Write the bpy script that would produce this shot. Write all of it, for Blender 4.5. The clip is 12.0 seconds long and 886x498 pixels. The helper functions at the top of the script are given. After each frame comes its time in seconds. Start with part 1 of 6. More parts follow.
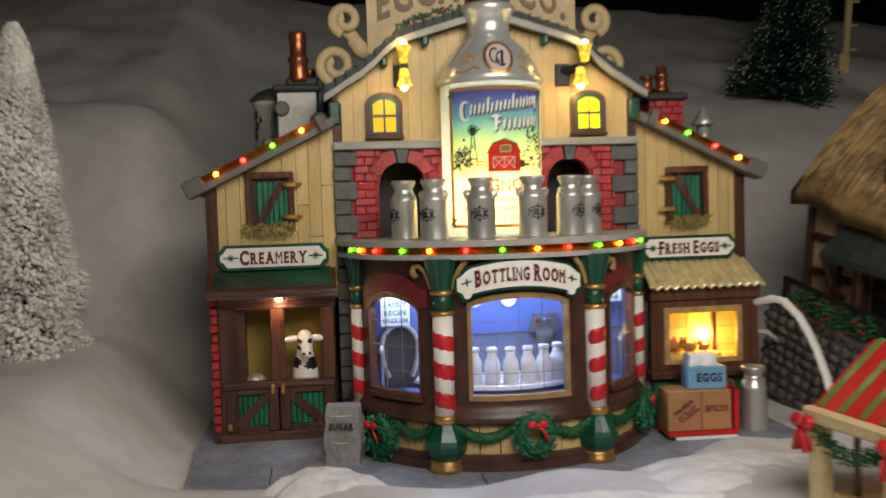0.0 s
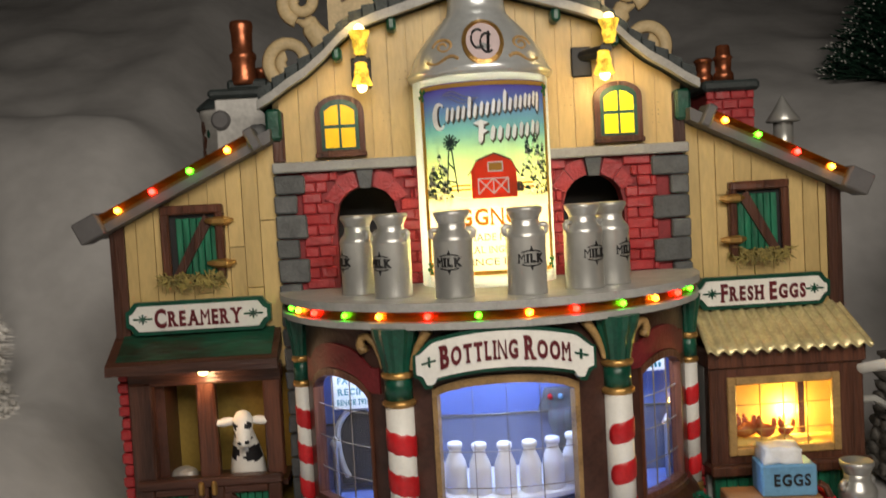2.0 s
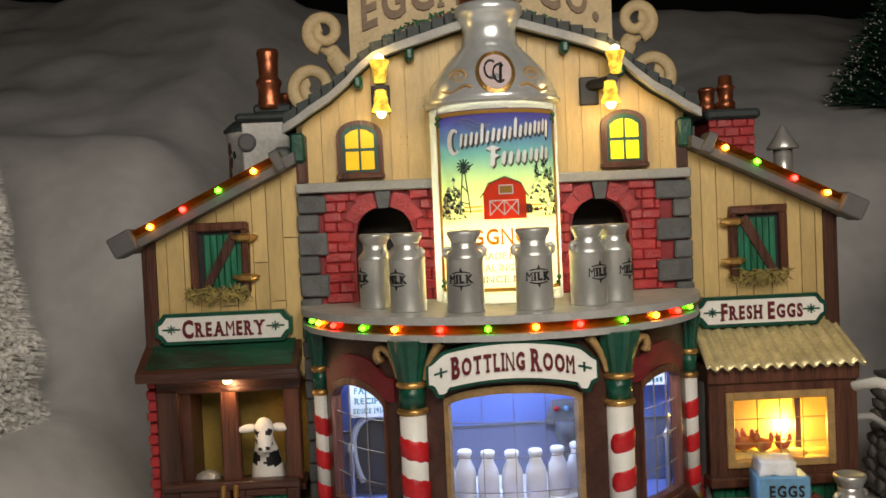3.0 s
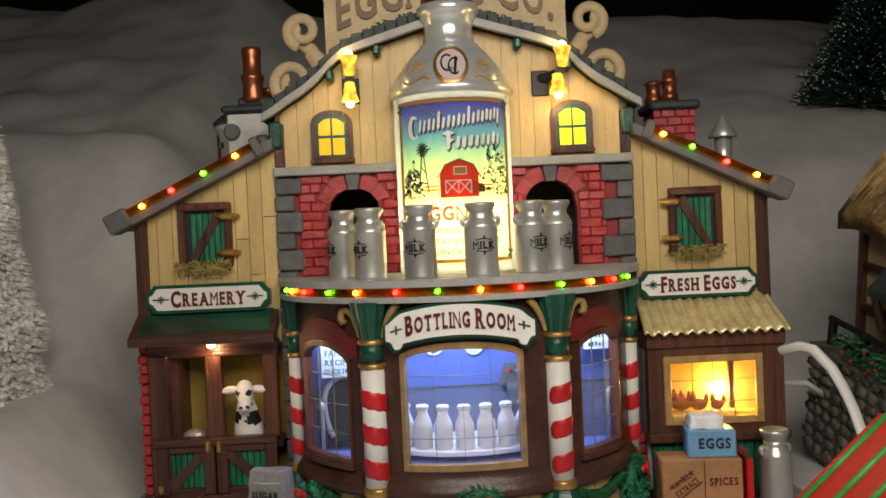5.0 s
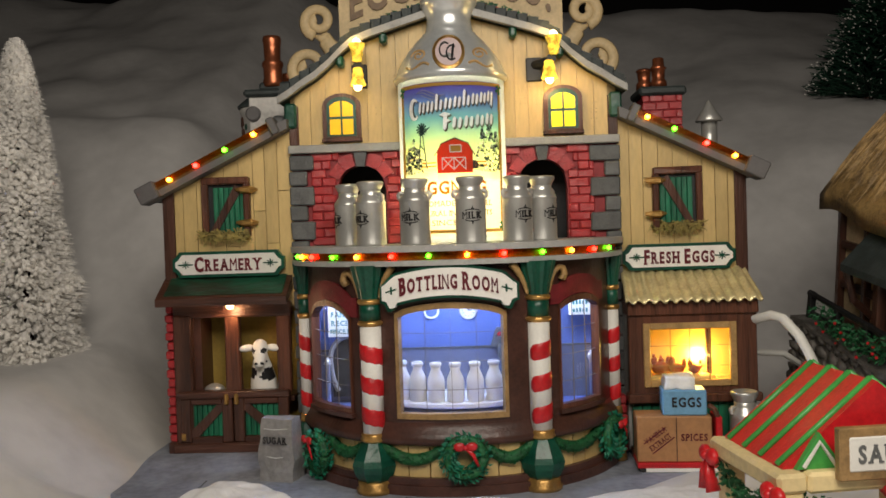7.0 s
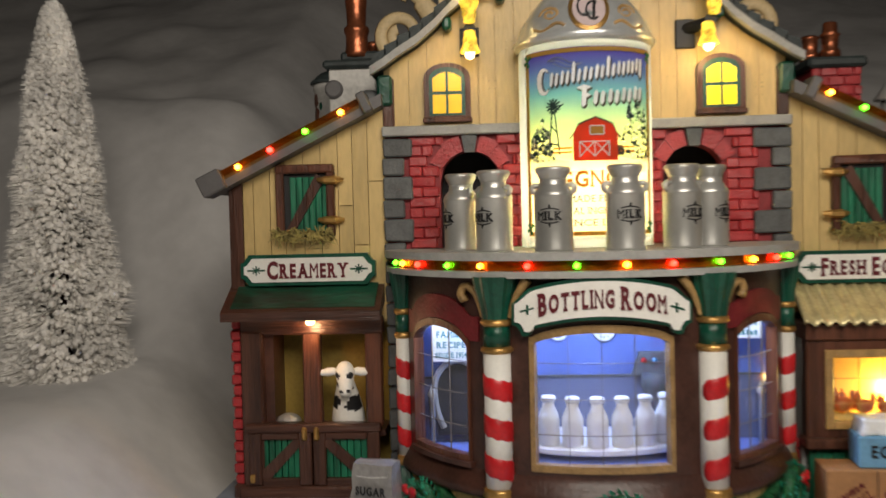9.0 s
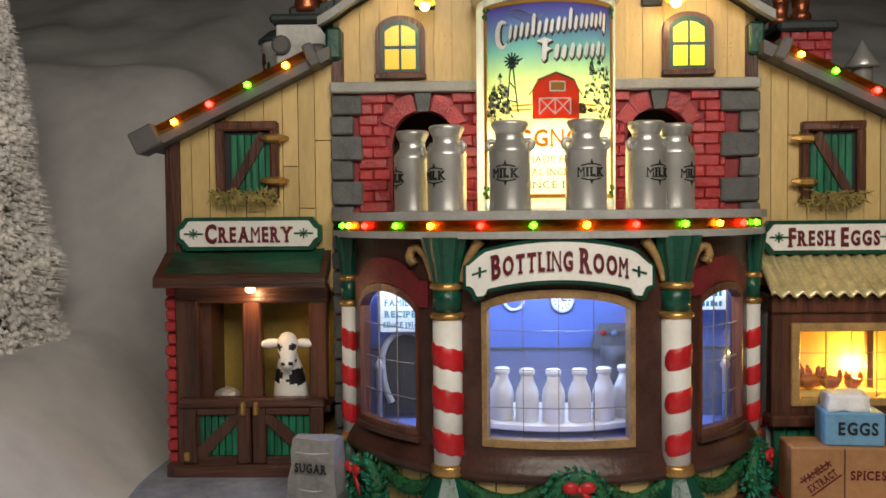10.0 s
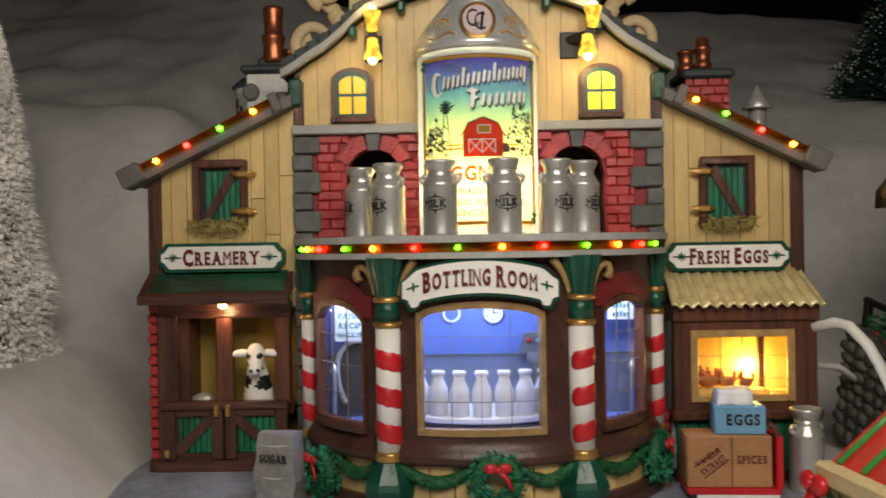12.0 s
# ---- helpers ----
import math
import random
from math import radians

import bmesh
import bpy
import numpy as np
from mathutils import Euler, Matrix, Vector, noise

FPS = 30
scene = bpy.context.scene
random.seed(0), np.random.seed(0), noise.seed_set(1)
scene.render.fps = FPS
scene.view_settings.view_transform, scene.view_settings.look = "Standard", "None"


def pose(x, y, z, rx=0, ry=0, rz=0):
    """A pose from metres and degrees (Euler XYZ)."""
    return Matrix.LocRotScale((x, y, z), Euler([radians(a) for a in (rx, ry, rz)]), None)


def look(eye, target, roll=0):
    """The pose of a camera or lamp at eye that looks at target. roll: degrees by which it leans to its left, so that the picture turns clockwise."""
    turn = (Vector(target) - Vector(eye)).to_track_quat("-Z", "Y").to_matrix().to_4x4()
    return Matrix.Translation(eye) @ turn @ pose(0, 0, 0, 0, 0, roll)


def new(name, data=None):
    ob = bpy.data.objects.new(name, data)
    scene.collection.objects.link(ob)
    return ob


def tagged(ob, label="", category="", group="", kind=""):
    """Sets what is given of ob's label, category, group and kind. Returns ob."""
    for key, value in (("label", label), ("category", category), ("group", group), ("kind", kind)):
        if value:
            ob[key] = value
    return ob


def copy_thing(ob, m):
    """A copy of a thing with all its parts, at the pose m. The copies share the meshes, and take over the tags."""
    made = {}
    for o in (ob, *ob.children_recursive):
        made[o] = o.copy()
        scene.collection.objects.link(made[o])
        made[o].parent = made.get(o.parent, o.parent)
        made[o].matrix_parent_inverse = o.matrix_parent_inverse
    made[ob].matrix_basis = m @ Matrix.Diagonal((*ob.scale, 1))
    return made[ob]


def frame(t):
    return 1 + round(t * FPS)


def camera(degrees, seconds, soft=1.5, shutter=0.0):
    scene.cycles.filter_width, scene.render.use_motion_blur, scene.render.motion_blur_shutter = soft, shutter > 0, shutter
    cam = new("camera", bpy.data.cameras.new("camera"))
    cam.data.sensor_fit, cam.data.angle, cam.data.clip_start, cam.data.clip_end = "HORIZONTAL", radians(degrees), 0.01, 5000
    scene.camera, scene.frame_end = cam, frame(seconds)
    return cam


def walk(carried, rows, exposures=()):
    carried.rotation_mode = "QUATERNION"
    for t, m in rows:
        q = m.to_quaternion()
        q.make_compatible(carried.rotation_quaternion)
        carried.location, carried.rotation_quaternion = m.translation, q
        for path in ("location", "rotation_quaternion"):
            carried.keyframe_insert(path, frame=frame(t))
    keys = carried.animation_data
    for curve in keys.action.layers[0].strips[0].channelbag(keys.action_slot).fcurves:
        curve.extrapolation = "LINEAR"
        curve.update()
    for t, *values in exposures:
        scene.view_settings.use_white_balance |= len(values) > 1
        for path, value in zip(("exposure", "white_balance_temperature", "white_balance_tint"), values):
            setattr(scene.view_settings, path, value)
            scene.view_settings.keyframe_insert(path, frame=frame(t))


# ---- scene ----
cam = camera(52.9, 12.0, soft=1.6, shutter=0.5)
METRES, EYE, TURN = 0.42, 0.10, -8.3
BASE = pose(-0.077, -0.37, EYE, 0, 0, TURN)
ROWS = [
    (0.0, 0.0, 0.0, 0.0, -0.09, -2.83, 1.76),
    (0.5, -0.0207, 0.1527, 0.0003, -0.18, -4.2, 2.25),
    (1.0, -0.0535, 0.1777, 0.0159, -4.16, -4.5, 2.87),
    (1.5, 0.0312, 0.2117, 0.0169, 2.78, -4.54, 2.26),
    (2.0, 0.0915, 0.2358, 0.0293, 6.05, -2.97, 3.16),
    (2.5, 0.0919, 0.2161, 0.0328, 6.88, -1.99, 2.88),
    (3.0, 0.097, 0.1994, 0.0301, 7.04, -1.7, 2.52),
    (3.5, 0.1137, 0.1824, 0.0304, 7.38, -1.27, 2.5),
    (5.5, 0.1683, 0.1178, -0.0014, 8.3, -0.57, 2.52),
    (6.0, 0.1891, 0.1, -0.0019, 8.14, -0.19, 2.84),
    (6.5, 0.1905, 0.0895, -0.0177, 8.98, -0.9, 1.95),
    (8.5, 0.168, 0.0765, -0.0346, 11.13, -1.02, 1.52),
    (9.0, 0.0868, 0.2091, -0.0114, 11.98, -1.69, 1.41),
    (9.5, 0.0693, 0.265, -0.0254, 9.89, -1.31, 0.2),
    (10.0, 0.088, 0.2498, -0.035, 9.68, -2.08, 0.55),
    (10.5, 0.091, 0.2375, -0.0425, 9.34, -1.95, 0.61),
    (11.0, 0.125, 0.1971, -0.0361, 8.49, -1.45, 1.03),
    (11.5, 0.1219, 0.1661, -0.033, 9.97, -0.54, 0.93),
    (12.0, 0.1396, 0.1573, -0.0381, 8.96, -0.33, 1.01),
]
EDGES = [
    (3.7, look((-0.017, -0.305, 0.107), (0.009, 1.695, 0.066), -2.6)),
    (5.3, look((-0.004, -0.328, 0.100), (0.010, 1.672, 0.068), -2.5)),
    (6.7, look((0.008, -0.348, 0.092), (-0.055, 1.651, 0.046), -1.8)),
    (8.3, look((0.006, -0.358, 0.088), (-0.082, 1.640, 0.051), -1.9)),
]
MAIN = [(t, BASE @ pose(METRES * x, METRES * y, METRES * z, 90 + pitch, roll, yaw)) for t, x, y, z, yaw, pitch, roll in ROWS]
walk(cam, sorted(MAIN + EDGES, key=lambda row: row[0]))
scene.view_settings.exposure = 0.0

# ---------------------------------------------------------------- light
# The model village stands on a table in a dark shop; all lengths below are centimetres.
C = 0.01


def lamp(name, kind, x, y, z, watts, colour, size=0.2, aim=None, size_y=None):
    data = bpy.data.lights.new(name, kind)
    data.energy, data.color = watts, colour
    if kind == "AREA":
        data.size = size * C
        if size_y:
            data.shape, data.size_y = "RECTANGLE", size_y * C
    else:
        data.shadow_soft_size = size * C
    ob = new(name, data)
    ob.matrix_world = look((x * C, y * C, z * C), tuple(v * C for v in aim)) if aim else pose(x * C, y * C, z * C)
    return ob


world = bpy.data.worlds.new("shop_dusk")
world.use_nodes = True
world.node_tree.nodes["Background"].inputs[0].default_value = (1.0, 0.93, 0.84, 1)
world.node_tree.nodes["Background"].inputs[1].default_value = 0.045
scene.world = world
# Unseen soft fill added above the camera, in place of the shop's general light.
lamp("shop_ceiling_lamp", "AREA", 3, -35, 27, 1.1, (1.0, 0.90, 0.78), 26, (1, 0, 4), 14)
WARM, AMBER = (1.0, 0.66, 0.24), (1.0, 0.62, 0.14)
lamp("gable_lamp_glow", "POINT", -3.9, -0.1, 14.95, 0.004, WARM, 0.15)
lamp("gable_lamp_glow", "POINT", 4.0, -0.1, 14.7, 0.010, WARM, 0.15)
lamp("gable_lamp_glow", "POINT", -3.9, 0.0, 17.0, 0.0025, WARM, 0.15)
lamp("gable_lamp_glow", "POINT", 4.0, 0.0, 17.0, 0.003, WARM, 0.15)
lamp("bottle_lamp", "POINT", 0, 0.2, 13.2, 0.055, (1.0, 0.92, 0.70), 0.5)
lamp("bottle_lamp", "POINT", 0, -0.3, 10.0, 0.26, (1.0, 0.88, 0.55), 0.5)
lamp("bottling_room_lamp", "POINT", 0, -2.3, 7.3, 0.072, (0.56, 0.70, 1.0), 0.3)
lamp("bottling_room_lamp", "POINT", -4.2, -2.1, 7.2, 0.045, (0.72, 0.82, 1.0), 0.3)
lamp("bottling_room_lamp", "POINT", 4.2, -2.0, 7.2, 0.030, (0.72, 0.82, 1.0), 0.3)
lamp("hen_house_lamp", "POINT", 9.6, 0.75, 3.8, 0.034, (1.0, 0.72, 0.15), 0.07)
lamp("creamery_lamp_glow", "POINT", -9.2, 0.35, 6.0, 0.008, (1.0, 0.6, 0.3), 0.12)

# ---------------------------------------------------------------- materials


def mat(name, colour, rough=0.5, var=0.18, scale=120, bump=0.25, metal=0.0, stretch=(1, 1, 1), emit=0.0, emit_colour=None, second=None, spec=0.5, each=0.12):
    """A painted surface: two sizes of mottling, fine relief, a slight change from piece to piece."""
    m = bpy.data.materials.new(name)
    m.use_nodes = True
    nt = m.node_tree
    n, l = nt.nodes, nt.links
    b = n["Principled BSDF"]
    co = n.new("ShaderNodeTexCoord")
    mp = n.new("ShaderNodeMapping")
    mp.inputs["Scale"].default_value = stretch
    l.new(co.outputs["Object"], mp.inputs["Vector"])
    big, fine = n.new("ShaderNodeTexNoise"), n.new("ShaderNodeTexNoise")
    big.inputs["Scale"].default_value, big.inputs["Detail"].default_value = scale, 3
    fine.inputs["Scale"].default_value, fine.inputs["Detail"].default_value = scale * 7, 4
    for t in (big, fine):
        l.new(mp.outputs[0], t.inputs["Vector"])
    add = n.new("ShaderNodeMath")
    add.operation = "MULTIPLY_ADD"
    add.inputs[1].default_value = 0.6
    l.new(fine.outputs[0], add.inputs[0])
    sub = n.new("ShaderNodeMath")
    sub.operation = "MULTIPLY_ADD"
    sub.inputs[1].default_value, sub.inputs[2].default_value = 0.9, -0.2
    l.new(big.outputs[0], sub.inputs[0])
    l.new(sub.outputs[0], add.inputs[2])
    ramp = n.new("ShaderNodeValToRGB")
    lo = [c * (1 - var * 1.6) for c in colour] if second is None else list(second)
    hi = [min(1, c * (1 + var * 0.7)) for c in colour]
    ramp.color_ramp.elements[0].color, ramp.color_ramp.elements[1].color = (*lo, 1), (*hi, 1)
    ramp.color_ramp.elements[0].position, ramp.color_ramp.elements[1].position = 0.25, 0.72
    l.new(add.outputs[0], ramp.inputs[0])
    info = n.new("ShaderNodeObjectInfo")
    hsv = n.new("ShaderNodeHueSaturation")
    rng = n.new("ShaderNodeMapRange")
    rng.inputs["To Min"].default_value, rng.inputs["To Max"].default_value = 1 - each, 1 + each
    l.new(info.outputs["Random"], rng.inputs[0])
    l.new(rng.outputs[0], hsv.inputs["Value"])
    l.new(ramp.outputs[0], hsv.inputs["Color"])
    l.new(hsv.outputs[0], b.inputs["Base Color"])
    b.inputs["Roughness"].default_value, b.inputs["Metallic"].default_value = rough, metal
    b.inputs["Specular IOR Level"].default_value = spec
    if bump:
        bp = n.new("ShaderNodeBump")
        bp.inputs["Strength"].default_value, bp.inputs["Distance"].default_value = bump, 0.0006
        l.new(add.outputs[0], bp.inputs["Height"])
        l.new(bp.outputs[0], b.inputs["Normal"])
    if emit:
        b.inputs["Emission Color"].default_value = (*(emit_colour or colour), 1)
        b.inputs["Emission Strength"].default_value = emit
    return m


def sheer(name, colour, share=0.55, ramp=None):
    """Thin printed plastic that lets the lamp behind it shine through."""
    m = bpy.data.materials.new(name)
    m.use_nodes = True
    nt = m.node_tree
    n, l = nt.nodes, nt.links
    n.remove(n["Principled BSDF"])
    out = n["Material Output"]
    d, t, mix = n.new("ShaderNodeBsdfDiffuse"), n.new("ShaderNodeBsdfTranslucent"), n.new("ShaderNodeMixShader")
    mix.inputs[0].default_value = share
    for s in (d, t):
        s.inputs[0].default_value = (*colour, 1)
    if ramp:
        co, sep, rm, rg = n.new("ShaderNodeTexCoord"), n.new("ShaderNodeSeparateXYZ"), n.new("ShaderNodeMapRange"), n.new("ShaderNodeValToRGB")
        l.new(co.outputs["Object"], sep.inputs[0])
        l.new(sep.outputs[2], rm.inputs[0])
        rm.inputs["From Min"].default_value, rm.inputs["From Max"].default_value = ramp[0] * C, ramp[1] * C
        l.new(rm.outputs[0], rg.inputs[0])
        els = rg.color_ramp.elements
        for i, (p, c) in enumerate(ramp[2]):
            e = els[i] if i < 2 else els.new(p)
            e.position, e.color = p, (*c, 1)
        for s in (d, t):
            l.new(rg.outputs[0], s.inputs[0])
    l.new(d.outputs[0], mix.inputs[1])
    l.new(t.outputs[0], mix.inputs[2])
    l.new(mix.outputs[0], out.inputs[0])
    return m


def glass(name, tint=(0.96, 0.97, 1.0), gloss=1.0, rough=0.06):
    m = bpy.data.materials.new(name)
    m.use_nodes = True
    n, l = m.node_tree.nodes, m.node_tree.links
    n.remove(n["Principled BSDF"])
    tr, gl, mix = n.new("ShaderNodeBsdfTransparent"), n.new("ShaderNodeBsdfGlossy"), n.new("ShaderNodeMixShader")
    tr.inputs[0].default_value = (*tint, 1)
    gl.inputs["Roughness"].default_value = rough
    mix.inputs[0].default_value = 0.05 * gloss
    l.new(tr.outputs[0], mix.inputs[1])
    l.new(gl.outputs[0], mix.inputs[2])
    l.new(mix.outputs[0], n["Material Output"].inputs[0])
    return m


def glow(name, colour, strength):
    m = bpy.data.materials.new(name)
    m.use_nodes = True
    b = m.node_tree.nodes["Principled BSDF"]
    b.inputs["Base Color"].default_value = (*colour, 1)
    b.inputs["Emission Color"].default_value, b.inputs["Emission Strength"].default_value = (*colour, 1), strength
    return m


def lit_glass(name, colour, strength):
    """Coloured window glass lit from behind, a little uneven."""
    m = glow(name, colour, strength)
    n, l = m.node_tree.nodes, m.node_tree.links
    co, tex, rng = n.new("ShaderNodeTexCoord"), n.new("ShaderNodeTexNoise"), n.new("ShaderNodeMapRange")
    tex.inputs["Scale"].default_value = 160
    rng.inputs["To Min"].default_value, rng.inputs["To Max"].default_value = strength * 0.55, strength * 1.35
    l.new(co.outputs["Object"], tex.inputs["Vector"])
    l.new(tex.outputs[0], rng.inputs[0])
    l.new(rng.outputs[0], n["Principled BSDF"].inputs["Emission Strength"])
    n["Principled BSDF"].inputs["Roughness"].default_value = 0.2
    return m


SEAM = mat("tan_wash", (0.46, 0.33, 0.14), 0.6, 0.3, 200, 0.3)
CREAM = mat("cream_paint", (0.61, 0.44, 0.18), 0.42, 0.12, 130, 0.35, stretch=(1, 1, 0.25))
BRICK = mat("brick_red_paint", (0.40, 0.034, 0.038), 0.36, 0.2, 160, 0.7, each=0.07)
MORTAR = mat("dark_red_wash", (0.27, 0.024, 0.028), 0.6, 0.25, 200, 0.4)
LINTEL = mat("oxblood_lintel_paint", (0.17, 0.016, 0.020), 0.5, 0.3, 150, 0.5)
STONE = mat("grey_quoin_paint", (0.11, 0.115, 0.115), 0.6, 0.25, 200, 0.5)
LEDGE = mat("pale_grey_paint", (0.38, 0.38, 0.36), 0.5, 0.15, 150, 0.25)
WOOD = mat("dark_brown_wood_paint", (0.075, 0.032, 0.021), 0.32, 0.45, 210, 1.0, stretch=(1, 1, 0.07), second=(0.022, 0.009, 0.006))
WOODH = mat("dark_brown_beam_paint", (0.075, 0.031, 0.020), 0.32, 0.45, 210, 1.0, stretch=(0.07, 1, 1), second=(0.022, 0.009, 0.006))
BROWN = mat("chocolate_paint", (0.066, 0.027, 0.019), 0.36, 0.3, 110, 0.35)
REDWOOD = mat("reddish_wood_paint", (0.115, 0.043, 0.024), 0.3, 0.35, 210, 1.0, stretch=(1, 1, 0.07), second=(0.020, 0.008, 0.006))
GREEN = mat("dark_green_paint", (0.006, 0.070, 0.042), 0.3, 0.35, 130, 0.4)
PLANKGREEN = mat("green_plank_paint", (0.01, 0.16, 0.08), 0.5, 0.45, 150, 0.8, stretch=(1, 1, 0.15))
GOLD = mat("gold_paint", (0.55, 0.32, 0.10), 0.32, 0.25, 200, 0.3, metal=0.75)
OLDGOLD = mat("dull_gold_frame_paint", (0.30, 0.185, 0.075), 0.42, 0.3, 180, 0.3)
LEAD = mat("dull_lead_came", (0.16, 0.13, 0.09), 0.45, 0.2, 180, 0.2)
TAN = mat("tan_gold_paint", (0.42, 0.26, 0.10), 0.45, 0.25, 180, 0.3)
WHITE = mat("white_paint", (0.78, 0.77, 0.72), 0.45, 0.06, 130, 0.25)
RED = mat("bright_red_paint", (0.55, 0.015, 0.02), 0.35, 0.2, 130, 0.25)
LETTER = mat("oxblood_letters", (0.11, 0.006, 0.012), 0.45, 0.15, 200, 0.1)
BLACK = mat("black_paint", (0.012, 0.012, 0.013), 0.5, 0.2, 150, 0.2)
SILVER = mat("silver_paint", (0.55, 0.55, 0.52), 0.30, 0.07, 60, 0.08, metal=0.6)
BOTTLE = mat("brushed_silver_paint", (0.72, 0.75, 0.75), 0.24, 0.08, 90, 0.08, metal=0.55)
COPPER = mat("copper_paint", (0.40, 0.13, 0.06), 0.3, 0.3, 160, 0.3, metal=0.8)
SLATE = mat("dark_slate_paint", (0.03, 0.04, 0.04), 0.6, 0.35, 150, 0.6)
GUTTER = mat("grey_plastic", (0.12, 0.115, 0.115), 0.5, 0.12, 120, 0.15)
TUBE = glass("amber_tube", (0.92, 0.72, 0.42), 1.0, 0.12)
# Stretched streaks put the LED reflections along the strip into the colour.
TUBEDARK = mat("dark_amber_glint_channel", (0.22, 0.085, 0.010), 0.14, 0.5, 170, 0.5, metal=0.5, stretch=(0.12, 1, 1), second=(0.012, 0.006, 0.003), each=0)
# Streaky bright amber holds the LEDs' glow along the tube in its colour.
TUBEBACK = mat("amber_glow_channel", (0.60, 0.28, 0.06), 0.2, 0.5, 160, 0.4, metal=0.4, stretch=(0.3, 0.3, 1), second=(0.06, 0.022, 0.006), each=0)
CLEAR = glass("clear_pane")
SNOW = mat("snow_cloth", (0.62, 0.61, 0.60), 0.9, 0.10, 14, 0.35, spec=0.1)
FLOCK = mat("flocked_snow", (0.82, 0.80, 0.76), 0.95, 0.25, 60, 0.6, spec=0.1)
PAVE = mat("blue_grey_pavement", (0.22, 0.24, 0.285), 0.55, 0.3, 50, 0.4)
FIR = mat("green_bristle", (0.010, 0.055, 0.03), 0.6, 0.5, 250, 0.5)
WREATH = mat("bright_green_wreath", (0.012, 0.20, 0.11), 0.45, 0.45, 300, 0.7)
GARLAND = mat("green_garland", (0.012, 0.11, 0.035), 0.5, 0.5, 350, 0.9)
CARD = mat("cardboard_paint", (0.42, 0.21, 0.085), 0.6, 0.15, 90, 0.2)
BLUE = mat("blue_crate_paint", (0.16, 0.36, 0.55), 0.5, 0.12, 120, 0.2)
ROOM = mat("room_wall_paint", (0.13, 0.19, 0.46), 0.6, 0.08, 80, 0.1)
MUSTARD = mat("mustard_wall", (0.30, 0.20, 0.035), 0.7, 0.2, 90, 0.2)
YELLOW = mat("hen_house_wall", (0.78, 0.55, 0.16), 0.7, 0.1, 90, 0.2)
STRAW = mat("dried_grass", (0.30, 0.24, 0.07), 0.7, 0.5, 300, 0.6)
THATCH = mat("thatch_paint", (0.34, 0.22, 0.085), 0.5, 0.5, 120, 1.0, second=(0.07, 0.04, 0.014))
RUBBLE = mat("rubble_stone_paint", (0.12, 0.112, 0.10), 0.7, 0.4, 150, 0.8)
PLASTER = mat("cottage_plaster", (0.52, 0.40, 0.24), 0.7, 0.2, 100, 0.4)
SACK = mat("silver_sack_paper", (0.36, 0.35, 0.34), 0.38, 0.2, 90, 0.5, metal=0.3)
CABLE = mat("white_cable", (0.75, 0.75, 0.70), 0.4, 0.05, 90, 0.05)
STALLCREAM = mat("stall_cream_paint", (0.72, 0.58, 0.30), 0.5, 0.15, 90, 0.3)
STALLGREEN = mat("stall_green_paint", (0.05, 0.30, 0.06), 0.4, 0.2, 90, 0.3)
SNOWPAINT = mat("glossy_snow_paint", (0.80, 0.80, 0.78), 0.5, 0.1, 120, 0.4)
TIN = mat("gilded_tin", (0.80, 0.68, 0.36), 0.25, 0.25, 150, 0.3, metal=0.45)
LIGHTWALL = mat("dark_shop_wall", (0.012, 0.011, 0.011), 0.9, 0.2, 5, 0.1)
PALEPINK = mat("medallion_paint", (0.62, 0.50, 0.50), 0.5, 0.06, 120, 0.1)
LEDGLOW = {"y": glow("led_amber", (1.0, 0.42, 0.03), 20), "r": glow("led_red", (1.0, 0.022, 0.018), 18), "g": glow("led_green", (0.07, 1.0, 0.02), 13)}
BULB = mat("amber_glass_shade", (0.85, 0.42, 0.04), 0.2, 0.9, 350, 0.8, second=(0.10, 0.030, 0.002), emit=1.3)
BULB.node_tree.links.new(BULB.node_tree.nodes["Hue/Saturation/Value"].outputs[0], BULB.node_tree.nodes["Principled BSDF"].inputs["Emission Color"])
BULBHOT = glow("hot_bulb", (1.0, 0.78, 0.36), 6)
# Right panes emit more: the lantern's light on them is put into the glow.
PANEGLOW = {-1: lit_glass("lit_pane", (0.80, 0.48, 0.015), 0.55), 1: lit_glass("bright_lit_pane", (0.85, 0.72, 0.015), 0.85)}

# ---------------------------------------------------------------- building helpers


def part(name, bm, material, parent=None, label="", smooth=False):
    """Links a bmesh drawn in centimetres as one mesh under a thing or a part."""
    me = bpy.data.meshes.new(name)
    bmesh.ops.recalc_face_normals(bm, faces=bm.faces)
    bm.to_mesh(me)
    bm.free()
    me.transform(Matrix.Scale(C, 4))
    me.materials.append(material)
    if smooth:
        me.polygons.foreach_set("use_smooth", [True] * len(me.polygons))
    ob = new(name, me)
    ob.parent = parent
    if label:
        ob["label"] = label
    return ob


def twin(ob, name, m=None):
    """Another object on the same mesh, under the same parent."""
    o = new(name, ob.data)
    o.parent = ob.parent
    if m is not None:
        o.matrix_basis = m
    return o


def thing(name, label, category, x=0, y=0, z=0, group="", turn=0, kind=""):
    ob = new(name)
    ob.empty_display_size = 0.01
    ob.matrix_basis = pose(x * C, y * C, z * C, 0, 0, turn)
    return tagged(ob, label, category, group, kind)


